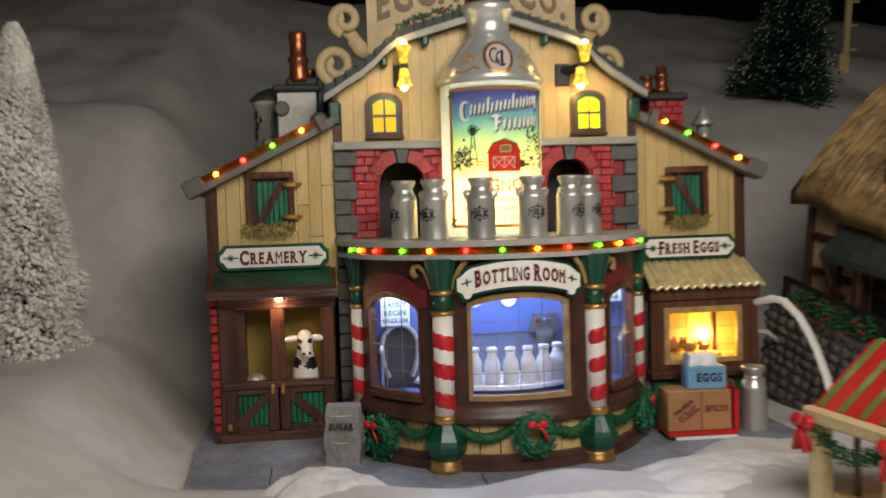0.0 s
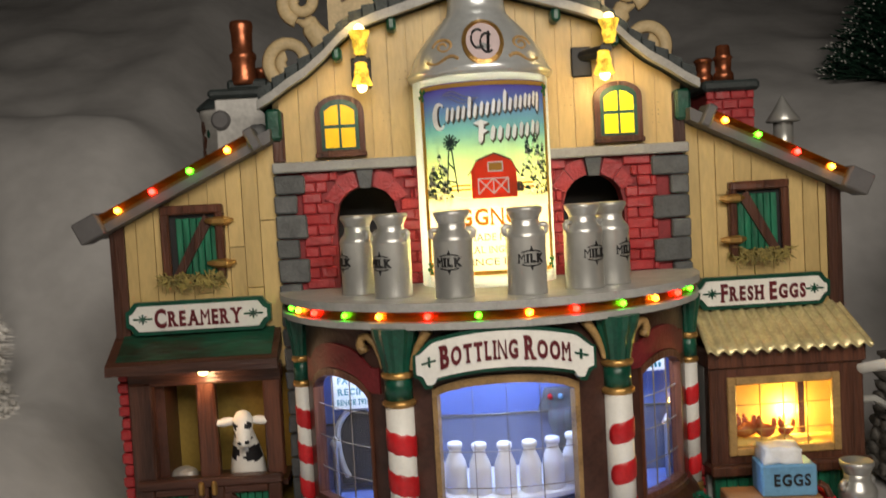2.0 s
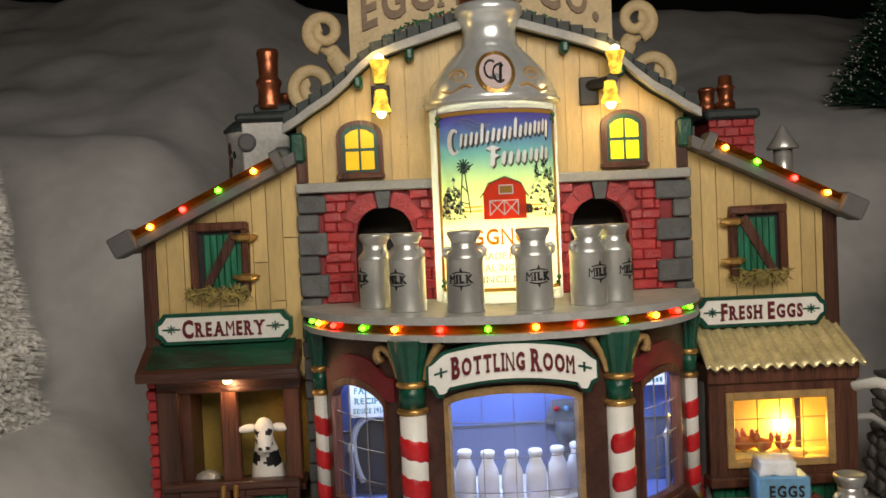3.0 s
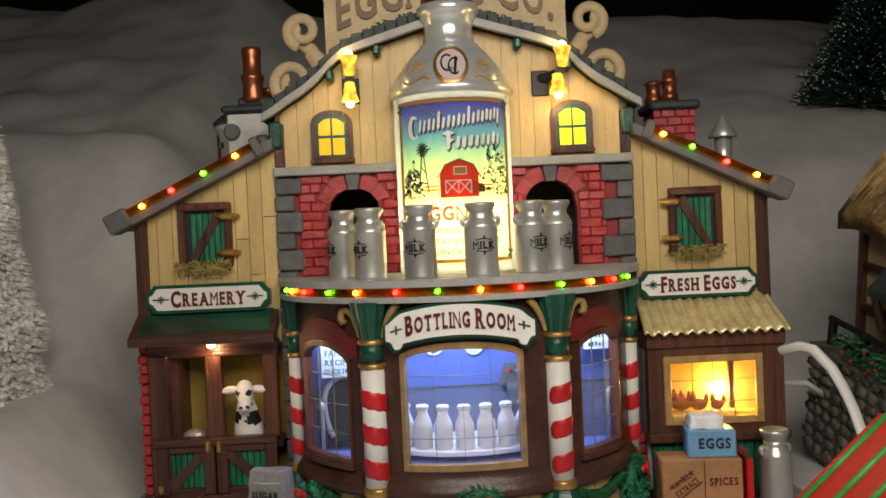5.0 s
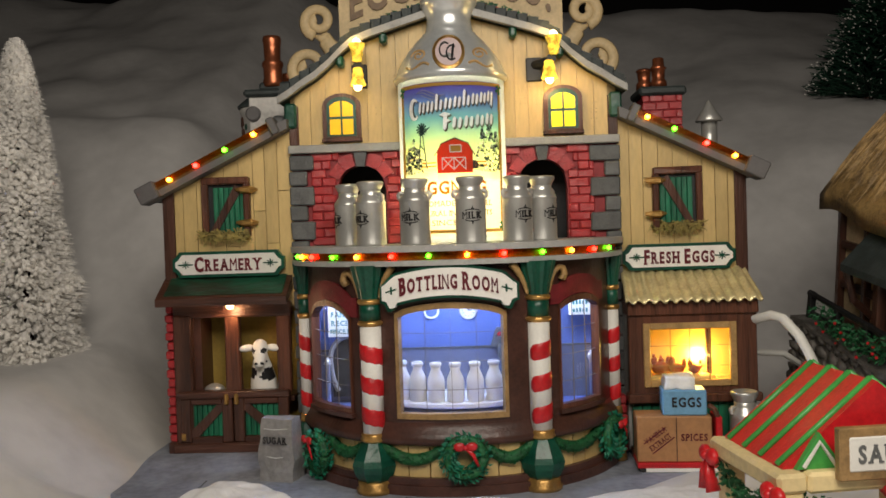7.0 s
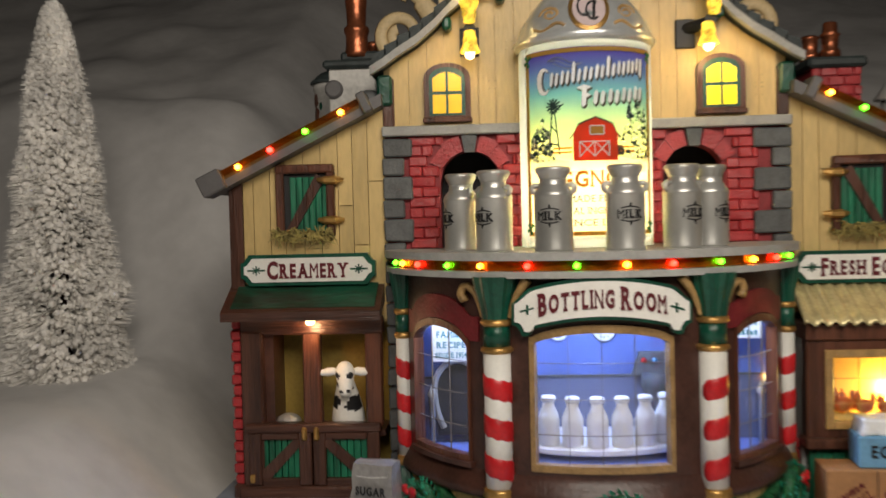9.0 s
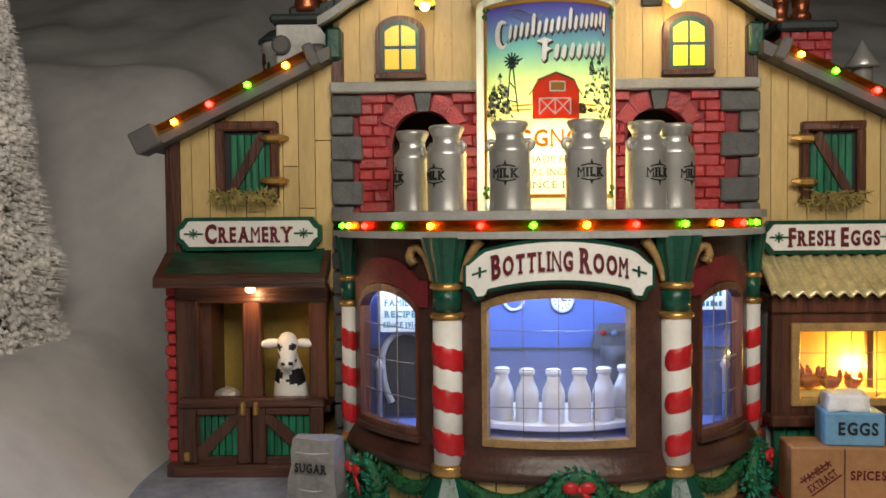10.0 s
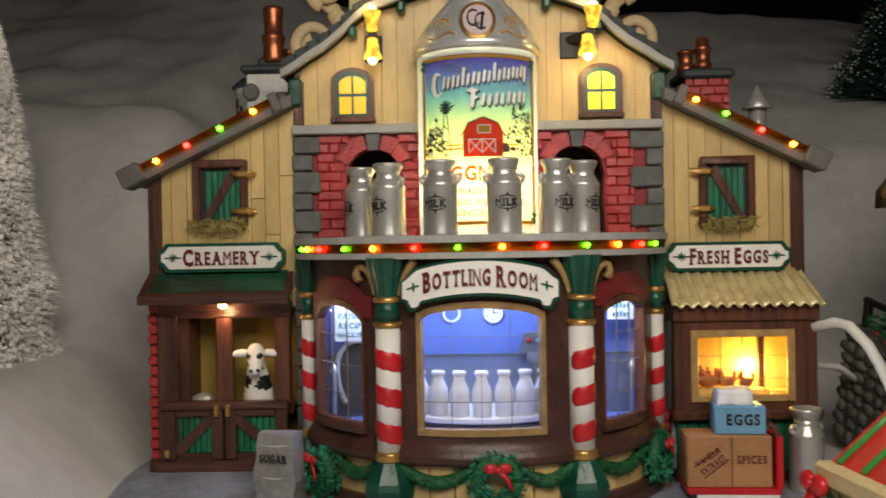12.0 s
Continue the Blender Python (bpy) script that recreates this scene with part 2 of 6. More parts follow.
def box(bm, x0, x1, y0, y1, z0, z1, bevel=0.0, jit=0.0):
    g = bmesh.ops.create_cube(bm, size=1)["verts"]
    for v in g:
        v.co = Vector((x0 + (v.co.x + 0.5) * (x1 - x0), y0 + (v.co.y + 0.5) * (y1 - y0), z0 + (v.co.z + 0.5) * (z1 - z0)))
        if jit:
            v.co += Vector([random.uniform(-jit, jit) for _ in range(3)])
    if bevel:
        es = list({e for v in g for e in v.link_edges})
        bmesh.ops.bevel(bm, geom=es, offset=bevel, segments=1, affect="EDGES", profile=0.6)
    return bm


def B(*a, **k):
    return box(bmesh.new(), *a, **k)


FLAT = lambda u, z, d: (u, d, z)


def strip(bm, us, zb, zt, d0, d1, mp=FLAT, nz=1):
    """A solid wall piece between the lines zb(u) and zt(u), from depth d0 to d1."""
    f0 = zb if callable(zb) else (lambda u: zb)
    f1 = zt if callable(zt) else (lambda u: zt)
    grid = []
    for u in us:
        a, b = f0(u), f1(u)
        zs = [a + (b - a) * i / nz for i in range(nz + 1)]
        grid.append([[bm.verts.new(mp(u, z, d)) for z in zs] for d in (d0, d1)])
    for i in range(len(us) - 1):
        p, q = grid[i], grid[i + 1]
        for k in range(nz):
            bm.faces.new((p[0][k], q[0][k], q[0][k + 1], p[0][k + 1]))
            bm.faces.new((p[1][k + 1], q[1][k + 1], q[1][k], p[1][k]))
        bm.faces.new((p[0][nz], q[0][nz], q[1][nz], p[1][nz]))
        bm.faces.new((p[1][0], q[1][0], q[0][0], p[0][0]))
    for g in (grid[0], grid[-1]):
        for k in range(nz):
            bm.faces.new((g[0][k], g[0][k + 1], g[1][k + 1], g[1][k]))
    return bm


def steps(a, b, n):
    return [a + (b - a) * i / n for i in range(n + 1)]


def lathe(bm, profile, n=24, cx=0, cy=0, cz=0, flute=0, ridge=0.0):
    """A turned shape from (radius, height) pairs, closed at both ends."""
    rings = []
    for r, z in profile:
        rings.append([bm.verts.new((cx + r * (1 + ridge * (j % 2) * (flute > 0)) * math.cos(6.28319 * j / n), cy + r * (1 + ridge * (j % 2) * (flute > 0)) * math.sin(6.28319 * j / n), cz + z)) for j in range(n)])
    for a, b in zip(rings, rings[1:]):
        for j in range(n):
            bm.faces.new((a[j], a[(j + 1) % n], b[(j + 1) % n], b[j]))
    bm.faces.new(rings[0][::-1])
    bm.faces.new(rings[-1])
    return bm


def tube(bm, pts, radius, n=8, flat=1.0):
    """A round bar along points; radius may be a number or one per point."""
    pts = [Vector(p) for p in pts]
    rad = radius if isinstance(radius, (list, tuple)) else [radius] * len(pts)
    rings, side = [], None
    for i, p in enumerate(pts):
        d = (pts[min(i + 1, len(pts) - 1)] - pts[max(i - 1, 0)]).normalized()
        ref = Vector((0, 1, 0)) if abs(d.y) < 0.9 else Vector((1, 0, 0))
        side = d.cross(ref).normalized()
        up = side.cross(d)
        rings.append([bm.verts.new(p + (side * math.cos(6.28319 * j / n) + up * math.sin(6.28319 * j / n) * flat) * rad[i]) for j in range(n)])
    for a, b in zip(rings, rings[1:]):
        for j in range(n):
            bm.faces.new((a[j], a[(j + 1) % n], b[(j + 1) % n], b[j]))
    bm.faces.new(rings[0][::-1])
    bm.faces.new(rings[-1])
    return bm


def ball(bm, x, y, z, r, sx=1, sy=1, sz=1, sub=2):
    g = bmesh.ops.create_icosphere(bm, subdivisions=sub, radius=r)["verts"]
    for v in g:
        v.co = Vector((x + v.co.x * sx, y + v.co.y * sy, z + v.co.z * sz))
    return bm


def plate(bm, outline, d0, d1, mp=FLAT):
    """A flat piece cut to an outline of (u, z) points, from depth d0 (front) to d1."""
    a = [bm.verts.new(mp(u, z, d0)) for u, z in outline]
    b = [bm.verts.new(mp(u, z, d1)) for u, z in outline]
    n = len(a)
    bm.faces.new(a)
    bm.faces.new(b[::-1])
    for i in range(n):
        bm.faces.new((a[i], b[i], b[(i + 1) % n], a[(i + 1) % n]))
    return bm


GLYPHS = {}


def lettering(text, width, height, depth, mp=FLAT, cx=0, cz=0, d=0, bold=0.026, turn=0.0, arc=0.0, serif=True):
    """Words as a thin solid, fitted to a width and height; small letters become small capitals, stems get slab serifs."""
    glyphs, pen = [], 0.0
    for ch in text:
        if ch == " ":
            pen += 0.28
            continue
        if (ch.upper(), bold) not in GLYPHS:
            cu = bpy.data.curves.new("letter", "FONT")
            cu.body, cu.resolution_u, cu.offset = ch.upper(), 3, bold * (0.0 if ch.upper() in "MNW" else 1)
            ob = bpy.data.objects.new("letter", cu)
            scene.collection.objects.link(ob)
            me = bpy.data.meshes.new_from_object(ob.evaluated_get(bpy.context.evaluated_depsgraph_get()))
            bpy.data.objects.remove(ob)
            GLYPHS[ch.upper(), bold] = np.array([v.co[:2] for v in me.vertices]), [list(f.vertices) for f in me.polygons]
            bpy.data.meshes.remove(me)
        k = 0.8 if ch.islower() else 1.0
        co, polys = GLYPHS[ch.upper(), bold]
        lo, hi = co.min(0), co.max(0)
        up = 1.0 if ch == "." else 0.72 / (hi[1] - lo[1])
        pts = [((p[0] - lo[0]) * k + pen, (p[1] - lo[1]) * up * k + 0.036 * (k < 1)) for p in co]
        glyphs.append((pts, polys, ch.upper() in "MNW"))
        pen += (hi[0] - lo[0]) * k + 0.14
    total = pen - 0.14
    bm = bmesh.new()
    mark = bm.verts.layers.int.new("glyph")
    s, c = math.sin(radians(turn)), math.cos(radians(turn))

    def place(u, w, deep):
        u, w = (u / total - 0.5) * width, (w / 0.72 - 0.5) * height
        w += arc * (1 - (2 * u / width) ** 2)
        return mp(cx + u * c - w * s, cz + u * s + w * c, deep)

    for n, (pts, faces, slanted) in enumerate(glyphs):
        edges = {}
        for f in faces:
            for a, b in zip(f, f[1:] + f[:1]):
                edges[frozenset((a, b))] = edges.get(frozenset((a, b)), 0) + 1
        front = [bm.verts.new(place(u, w, d)) for u, w in pts]
        back = [bm.verts.new(place(u, w, d + depth)) for u, w in pts]
        for f in faces:
            bm.faces.new([front[i] for i in f])
            bm.faces.new([back[i] for i in reversed(f)])
            for a, b in zip(f, f[1:] + f[:1]):
                if edges[frozenset((a, b))] == 1:
                    bm.faces.new((front[b], front[a], back[a], back[b]))
        low, top = min(w for _, w in pts), max(w for _, w in pts)
        made = front + back
        for e, times in edges.items():
            a, b = [pts[i] for i in e]
            flat = abs(a[1] - b[1]) < 0.01 and 0.05 < abs(a[0] - b[0]) < 0.24
            if serif and times == 1 and flat and (abs(a[1] - low) < 0.01 or (abs(a[1] - top) < 0.01 and not slanted)):
                u0, u1 = min(a[0], b[0]) - 0.055, max(a[0], b[0]) + 0.055
                w0 = low if abs(a[1] - low) < 0.01 else top - 0.075
                q = [(u0, w0), (u1, w0), (u1, w0 + 0.075), (u0, w0 + 0.075)]
                g = [bm.verts.new(place(u, w, d - 0.0015 * (1 if depth > 0 else -1))) for u, w in q]
                h = [bm.verts.new(place(u, w, d + depth)) for u, w in q]
                bm.faces.new(g), bm.faces.new(h[::-1])
                for i in range(4):
                    bm.faces.new((g[i], h[i], h[(i + 1) % 4], g[(i + 1) % 4]))
                made += g + h
        for v in made:
            v[mark] = n + 1
    return bm


def pieces(name, bm, material, parent, label=""):
    """Every separate piece or letter of a bmesh as a part of its own."""
    mark = bm.verts.layers.int.get("glyph")
    groups = []
    if mark:
        for n in sorted({v[mark] for v in bm.verts}):
            groups.append([v for v in bm.verts if v[mark] == n])
    else:
        seen = set()
        for v0 in bm.verts:
            if v0 in seen:
                continue
            group, todo = [], [v0]
            seen.add(v0)
            while todo:
                v = todo.pop()
                group.append(v)
                for e in v.link_edges:
                    o = e.other_vert(v)
                    if o not in seen:
                        seen.add(o)
                        todo.append(o)
            groups.append(group)
    for group in groups:
        one = bmesh.new()
        at = {v: one.verts.new(v.co) for v in group}
        for f in {f for v in group for f in v.link_faces}:
            one.faces.new([at[v] for v in f.verts])
        part(name, one, material, parent, label)
    bm.free()


def bars(bm, cx, cz, width, height, n, d, depth, mp=FLAT, slant=0.0):
    """A row of plain upright bars."""
    w = width / n
    for i in range(n):
        u = cx - width / 2 + (i + 0.2) * w
        h = height * (0.75 + 0.25 * ((i * 7) % 3) / 2)
        plate(bm, [(u, cz - height / 2), (u + w * 0.6, cz - height / 2), (u + w * 0.6 + slant, cz - height / 2 + h), (u + slant, cz - height / 2 + h)], d, d + depth, mp)
    return bm
# ---------------------------------------------------------------- ground, hills, shop


def smooth(a, b, v):
    t = min(1, max(0, (v - a) / (b - a)))
    return t * t * (3 - 2 * t)


def snow_height(x, y):
    lump = noise.noise(Vector((x * 0.09, y * 0.09, 3.1))) * 0.9 + noise.noise(Vector((x * 0.3, y * 0.3, 1.7))) * 0.25
    z = -0.25
    left = smooth(-12.6, -18.5, x)
    z += left * (2.7 + 1.4 * smooth(-16, 6, y) - 2.0 * smooth(-8, -26, y))
    z += smooth(-10, -22, y) * -0.6
    back = smooth(9.0, 23.0, y) * (11.0 + 2.0 * smooth(0, -16, x)) + smooth(20, 40, y) * 6.0 + smooth(10, 24, x) * smooth(12, 29, y) * 4.0 * (1 - smooth(36, 52, y))
    z += back + smooth(33, 60, y) * (13.5 + 1.3 * math.sin(x * 0.06 + 0.9)) - smooth(64, 85, y) * 25
    z += lump * (0.25 + 1.1 * smooth(9, 20, y) + 0.5 * left)
    edge = -5.3 + 2.6 * smooth(4.5, 9.5, x) + 1.0 * smooth(-5.5, -9.0, x)
    z += 0.62 * smooth(edge + 0.3, edge - 1.4, y) * (1 - 0.5 * left) * (1 + 0.3 * math.sin(x * 0.9 + 1.0))
    return z


bm = bmesh.new()
xs = [-100, -90, -75] + [-60 + 0.8 * i for i in range(151)] + [75, 90, 100]
ys = [-100, -80, -50] + [-34 + 0.7 * i for i in range(144)] + [75, 85, 100]
grid = [[bm.verts.new((x, y, snow_height(x, y))) for y in ys] for x in xs]
for i in range(len(xs) - 1):
    for j in range(len(ys) - 1):
        bm.faces.new((grid[i][j], grid[i + 1][j], grid[i + 1][j + 1], grid[i][j + 1]))
tagged(part("ground", bm, SNOW, None, smooth=True), "white snow cloth draped in drifts and hills", "snow", kind="stuff")
for nm, a in (("wall_north", (-104, 104, 100, 104, -30, 110)), ("wall_south", (-104, 104, -104, -100, -30, 110)), ("wall_west", (-104, -100, -100, 100, -30, 110)), ("wall_east", (100, 104, -100, 100, -30, 110)), ("floor", (-104, 104, -104, 104, -34, -30)), ("ceiling", (-104, 104, -104, 104, 110, 114))):
    tagged(part(nm, B(*a), LIGHTWALL), "dark unlit shop " + nm.split("_")[0], "floor" if nm == "floor" else "ceiling" if nm == "ceiling" else "wall", kind="structure")

# pavement slab under the building
bm = bmesh.new()


def pave_z(x, y):
    return 0.35 * smooth(-5.9, -7.3, x) * smooth(-2.4, 0.4, y)


px, py = steps(-12.7, 12.3, 50), steps(-6.3, 8.5, 30)


g = {}
for i, x in enumerate(px):
    for j, y in enumerate(py):
        yy = max(y, -2.6 - 3.7 * math.sqrt(max(0, 1 - (x / 13.3) ** 2)))
        g[i, j] = bm.verts.new((x, yy, pave_z(x, yy)))
for i in range(len(px) - 1):
    for j in range(len(py) - 1):
        vs = [g[i, j], g[i + 1, j], g[i + 1, j + 1], g[i, j + 1]]
        if len({(round(v.co.x, 4), round(v.co.y, 4)) for v in vs}) == 4:
            bm.faces.new(vs)
edge = [e for e in bm.edges if e.is_boundary]
ext = bmesh.ops.extrude_edge_only(bm, edges=edge)["geom"]
for v in ext:
    if isinstance(v, bmesh.types.BMVert):
        v.co.z = -0.6
tagged(part("pavement", bm, PAVE, None, smooth=False), "blue-grey painted pavement slab under the building", "pavement", kind="structure")

for x, y0, y1 in ((-1.85, -6.2, -4.9), (-9.6, -4.4, -2.2)):
    part("joint", B(x - 0.025, x + 0.025, y0, y1, 0.002, 0.006), SLATE, bpy.data.objects["pavement"], "dark joint line")
LOOSE = mat("loose_white_snow", (0.76, 0.76, 0.77), 0.95, 0.10, 60, 1.0, spec=0.1)
for cx, cy, rx, ry, h in ((-7.7, -5.9, 2.5, 1.8, 0.55), (7.2, -7.8, 4.6, 3.2, 0.42), (0.4, -10.4, 6.0, 2.2, 0.4)):
    bm = bmesh.new()
    rings = [[bm.verts.new((cx + rx * r * (1 + 0.3 * noise.noise(Vector((math.cos(a) * 2, math.sin(a) * 2, cx)))) * math.cos(a), cy + ry * r * (1 + 0.3 * noise.noise(Vector((math.cos(a) * 2, math.sin(a) * 2, cy)))) * math.sin(a), 0.25 + h * (1 - r * r) * (1 + 0.35 * noise.noise(Vector((r * math.cos(a) * 3, r * math.sin(a) * 3, h)))) + 0.09 * noise.noise(Vector((r * math.cos(a) * rx * 2.2, r * math.sin(a) * ry * 2.2, h))) - 0.5 * r ** 3)) for a in steps(0, 6.2832 * 71 / 72, 72)] for r in steps(0.03, 1.0, 22)]
    for p, q in zip(rings, rings[1:]):
        for i in range(72):
            bm.faces.new((p[i], q[i], q[(i + 1) % 72], p[(i + 1) % 72]))
    bm.faces.new(rings[0])
    tagged(part("snow_drift", bm, LOOSE, None, smooth=True), "loose white fluffy snow heaped over the pavement edge", "snow", kind="stuff")

# ---------------------------------------------------------------- the dairy building
house = thing("dairy_building", "lit ceramic village dairy with cream gable and red brick", "model house")
FRONT = 1.2
CY, R = 1.5, 6.2


def CYL(u, z, d):
    """u degrees round the bay from its front, d outwards from its wall."""
    a = radians(u)
    return ((R + d) * math.sin(a), CY - (R + d) * math.cos(a), z)


ROOFLINE = [(-6.95, 14.45), (-6.5, 14.75), (-6.0, 15.1), (-5.4, 15.45), (-4.8, 15.95), (-4.3, 16.45), (-3.9, 16.75), (-3.2, 17.0), (-2.2, 17.3), (-1.2, 17.6), (0, 17.95)]
ROOFLINE = ROOFLINE + [(-x, z) for x, z in ROOFLINE[-2::-1]]


def roof_z(x):
    return float(np.interp(x, [p[0] for p in ROOFLINE], [p[1] for p in ROOFLINE]))


# main walls
W = 6.65
bm = bmesh.new()
arch = lambda u, c: 10.9 + math.sqrt(max(0, 1.0 - (u - c) ** 2))
for s in (-1, 1):
    c = 3.7 * s - 0.1
    strip(bm, sorted((s * W, c + s * 1.0)), 0.0, 12.5, FRONT, FRONT + 0.6)
    strip(bm, steps(c - 1, c + 1, 16), lambda u: arch(u, c), 12.5, FRONT, FRONT + 0.6)
    strip(bm, sorted((c - s * 1.0, s * 0.6)), 8.0, 12.5, FRONT, FRONT + 0.6)
main_wall = part("main_wall", bm, MORTAR, house, "dark red brick backing")
bm = bmesh.new()
strip(bm, steps(-W, W, 40), 12.5, lambda u: roof_z(u) + 0.05, FRONT + 0.12, FRONT + 0.6)
gable_wall = part("gable_wall", bm, SEAM, house)
bm = bmesh.new()
box(bm, -W, -W + 0.4, FRONT + 0.6, 9, 0, 14.3)
box(bm, W - 0.4, W, FRONT + 0.6, 9, 0, 14.3)
box(bm, -W, W, 8.6, 9, 0, 17)
box(bm, -W + 0.4, W - 0.4, FRONT + 2.4, FRONT + 2.6, 8.2, 13)
part("rear_wall", bm, BLACK, house)

# cream boards on the gable
edges = [-6.45]
while edges[-1] < 6.3:
    edges.append(min(6.45, edges[-1] + random.uniform(0.5, 0.68)))
for a, b in zip(edges, edges[1:]):
    bm = bmesh.new()
    strip(bm, steps(a + 0.007, b - 0.007, 3), 12.75, lambda u: roof_z(u) - 0.02, FRONT - 0.02 + random.uniform(-0.015, 0.015), FRONT + 0.12)
    part("plank", bm, CREAM, gable_wall)
for x, z in ((-3.0, 14.1), (-5.2, 14.2), (2.9, 14.3), (5.75, 13.6), (5.75, 14.0), (-2.4, 15.4), (3.1, 15.0)):
    for dx in (-0.1, 0.1):
        for dz in (-0.13, 0.13):
            part("nail_head", ball(bmesh.new(), x + dx, FRONT - 0.03, z + dz, 0.028, 1, 0.5, 1, 1), SEAM, gable_wall)
# ledge between brick and boards
for s in (-1, 1):
    part("ledge", B(*sorted((s * 2.0, s * 6.72)), FRONT - 0.35, FRONT + 0.1, 12.45, 12.78, bevel=0.04), LEDGE, house, "pale grey moulded ledge")
    part("corner_post", B(*sorted((s * 6.3, s * 6.7)), FRONT - 0.1, FRONT + 0.3, 12.8, 14.4, bevel=0.03), WOOD, house)
    part("eave_bracket", B(*sorted((s * 6.35, s * 6.85)), FRONT - 0.3, FRONT + 0.2, 13.5, 14.5, bevel=0.08), GREEN, house, "dark green bracket")

# main roof with shingles behind a grey bargeboard
bm = bmesh.new()
us = [p[0] * 1.01 for p in ROOFLINE]
strip(bm, us, lambda u: roof_z(u), lambda u: roof_z(u) + 0.28, 0.45, 0.75)
part("bargeboard", bm, LEDGE, house, "weathered grey bargeboard")
bm = bmesh.new()
strip(bm, us, lambda u: roof_z(u) + 0.05, lambda u: roof_z(u) + 0.54, 0.75, 9.2)
roof = part("roof", bm, SLATE, house, "dark slate roof")
x = -6.95
while x < 6.9:
    w = 0.42
    if abs(x + w / 2) > 0.9:
        z0, z1 = roof_z(x), roof_z(x + w)
        for row in range(3):
            bm = bmesh.new()
            y = 0.62 + row * 0.7
            lift = 0.56 + 0.04 * (x < 0)
            vs = [bm.verts.new(p) for p in ((x, y, z0 + 0.3), (x + w * 1.1, y, z1 + 0.3), (x + w * 1.1, y, z1 + lift + (0.1 if x > 0 else 0)), (x, y, z0 + lift + (0.1 if x < 0 else 0)))]
            vb = [bm.verts.new((v.co.x, y + 0.75, v.co.z)) for v in vs]
            bm.faces.new(vs), bm.faces.new(vb[::-1])
            for i in range(4):
                bm.faces.new((vs[i], vb[i], vb[(i + 1) % 4], vs[(i + 1) % 4]))
            part("shingle", bm, SLATE, roof)
    x += w
# rafter ends
for x in (-4.45, -2.68, 2.55, 4.4):
    part("rafter_end", B(x - 0.15, x + 0.15, 0.6, FRONT + 0.1, roof_z(x) - 0.42, roof_z(x) + 0.02, bevel=0.09), GREEN, house, "green rafter end")

# gable windows
for s in (-1, 1):
    cx, z0, z1 = 4.55 * s - 0.05 + (0.1 if s < 0 else 0), 12.95, 14.35
    win = part("window", plate(bmesh.new(), [(cx - 0.78, z0), (cx + 0.78, z0)] + [(cx + 0.78 * math.cos(a), z1 + 0.5 * math.sin(a)) for a in steps(0, math.pi, 10)], FRONT - 0.22, FRONT + 0.05), REDWOOD, house, "arched brown window frame")
    part("green_surround", plate(bmesh.new(), [(cx - 0.6, z0 + 0.15), (cx + 0.6, z0 + 0.15)] + [(cx + 0.6 * math.cos(a), z1 - 0.02 + 0.38 * math.sin(a)) for a in steps(0, math.pi, 10)], FRONT - 0.24, FRONT + 0.02), GREEN, win)
    for ix in (0, 1):
        for iz in (0, 1):
            x0, x1 = cx - 0.48 + ix * 0.52, cx - 0.04 + ix * 0.52
            za, zb = (z0 + 0.22, z0 + 0.84) if iz == 0 else (z0 + 0.95, z1 + 0.02)
            pts = [(x0, za), (x1, za), (x1, zb)] + ([] if iz == 0 else [((x0 + x1) / 2, zb + 0.17 - 0.02)]) + [(x0, zb)]
            if iz:
                pts = [(x0, za), (x1, za), (x1, zb + (0.17 if ix == 0 else -0.03)), ((x0 + x1) / 2, zb + 0.12), (x0, zb + (0.17 if ix == 1 else -0.03))]
            part("pane", plate(bmesh.new(), pts, FRONT - 0.26, FRONT - 0.23), PANEGLOW[s], win, "glowing yellow pane")
    part("sill", B(cx - 0.82, cx + 0.82, FRONT - 0.32, FRONT, z0 - 0.08, z0 + 0.08, bevel=0.03), REDWOOD, win)
    # lantern pair beside each window
    lx = -3.68 if s < 0 else 4.02
    bx = -3.72 if s < 0 else 3.38
    lan = part("lantern", B(bx - 0.32, bx + 0.32, FRONT - 0.15, FRONT + 0.05, 15.05, 16.0, bevel=0.03), BLACK, house, "black wall plate with two amber lamps")
    part("arm", tube(bmesh.new(), [(bx, FRONT, 15.7), (lx, 0.5, 15.75), (lx, 0.25, 15.8)], 0.2, 8), BLACK, lan)
    for up in (1, -1):
        prof = [(0.13, 0.0), (0.19, 0.05), (0.18, 0.14), (0.23, 0.3), (0.21, 0.4), (0.29, 0.62), (0.32, 0.72), (0.27, 0.74), (0.2, 0.66)]
        zc = 15.95 if up > 0 else 15.72
        ux = lx + (0.0 if s < 0 else 0.1 * up)
        b = lathe(bmesh.new(), [(r * 1.05, z * up) for r, z in prof], 8, ux, 0.2, zc)
        part("amber_glass", b, BULB, lan, "glowing amber glass")
        part("bulb", ball(bmesh.new(), ux, 0.17, zc + up * 0.76, 0.17, 1, 1, 1.1), BULBHOT, lan)

# bricks and quoins
def brick_mesh(x0, x1, z0, z1, y=FRONT, deep=0.12):
    return B(x0, x1, y - deep + random.uniform(-0.02, 0.02), y + 0.02, z0, z1, bevel=0.04, jit=0.02)


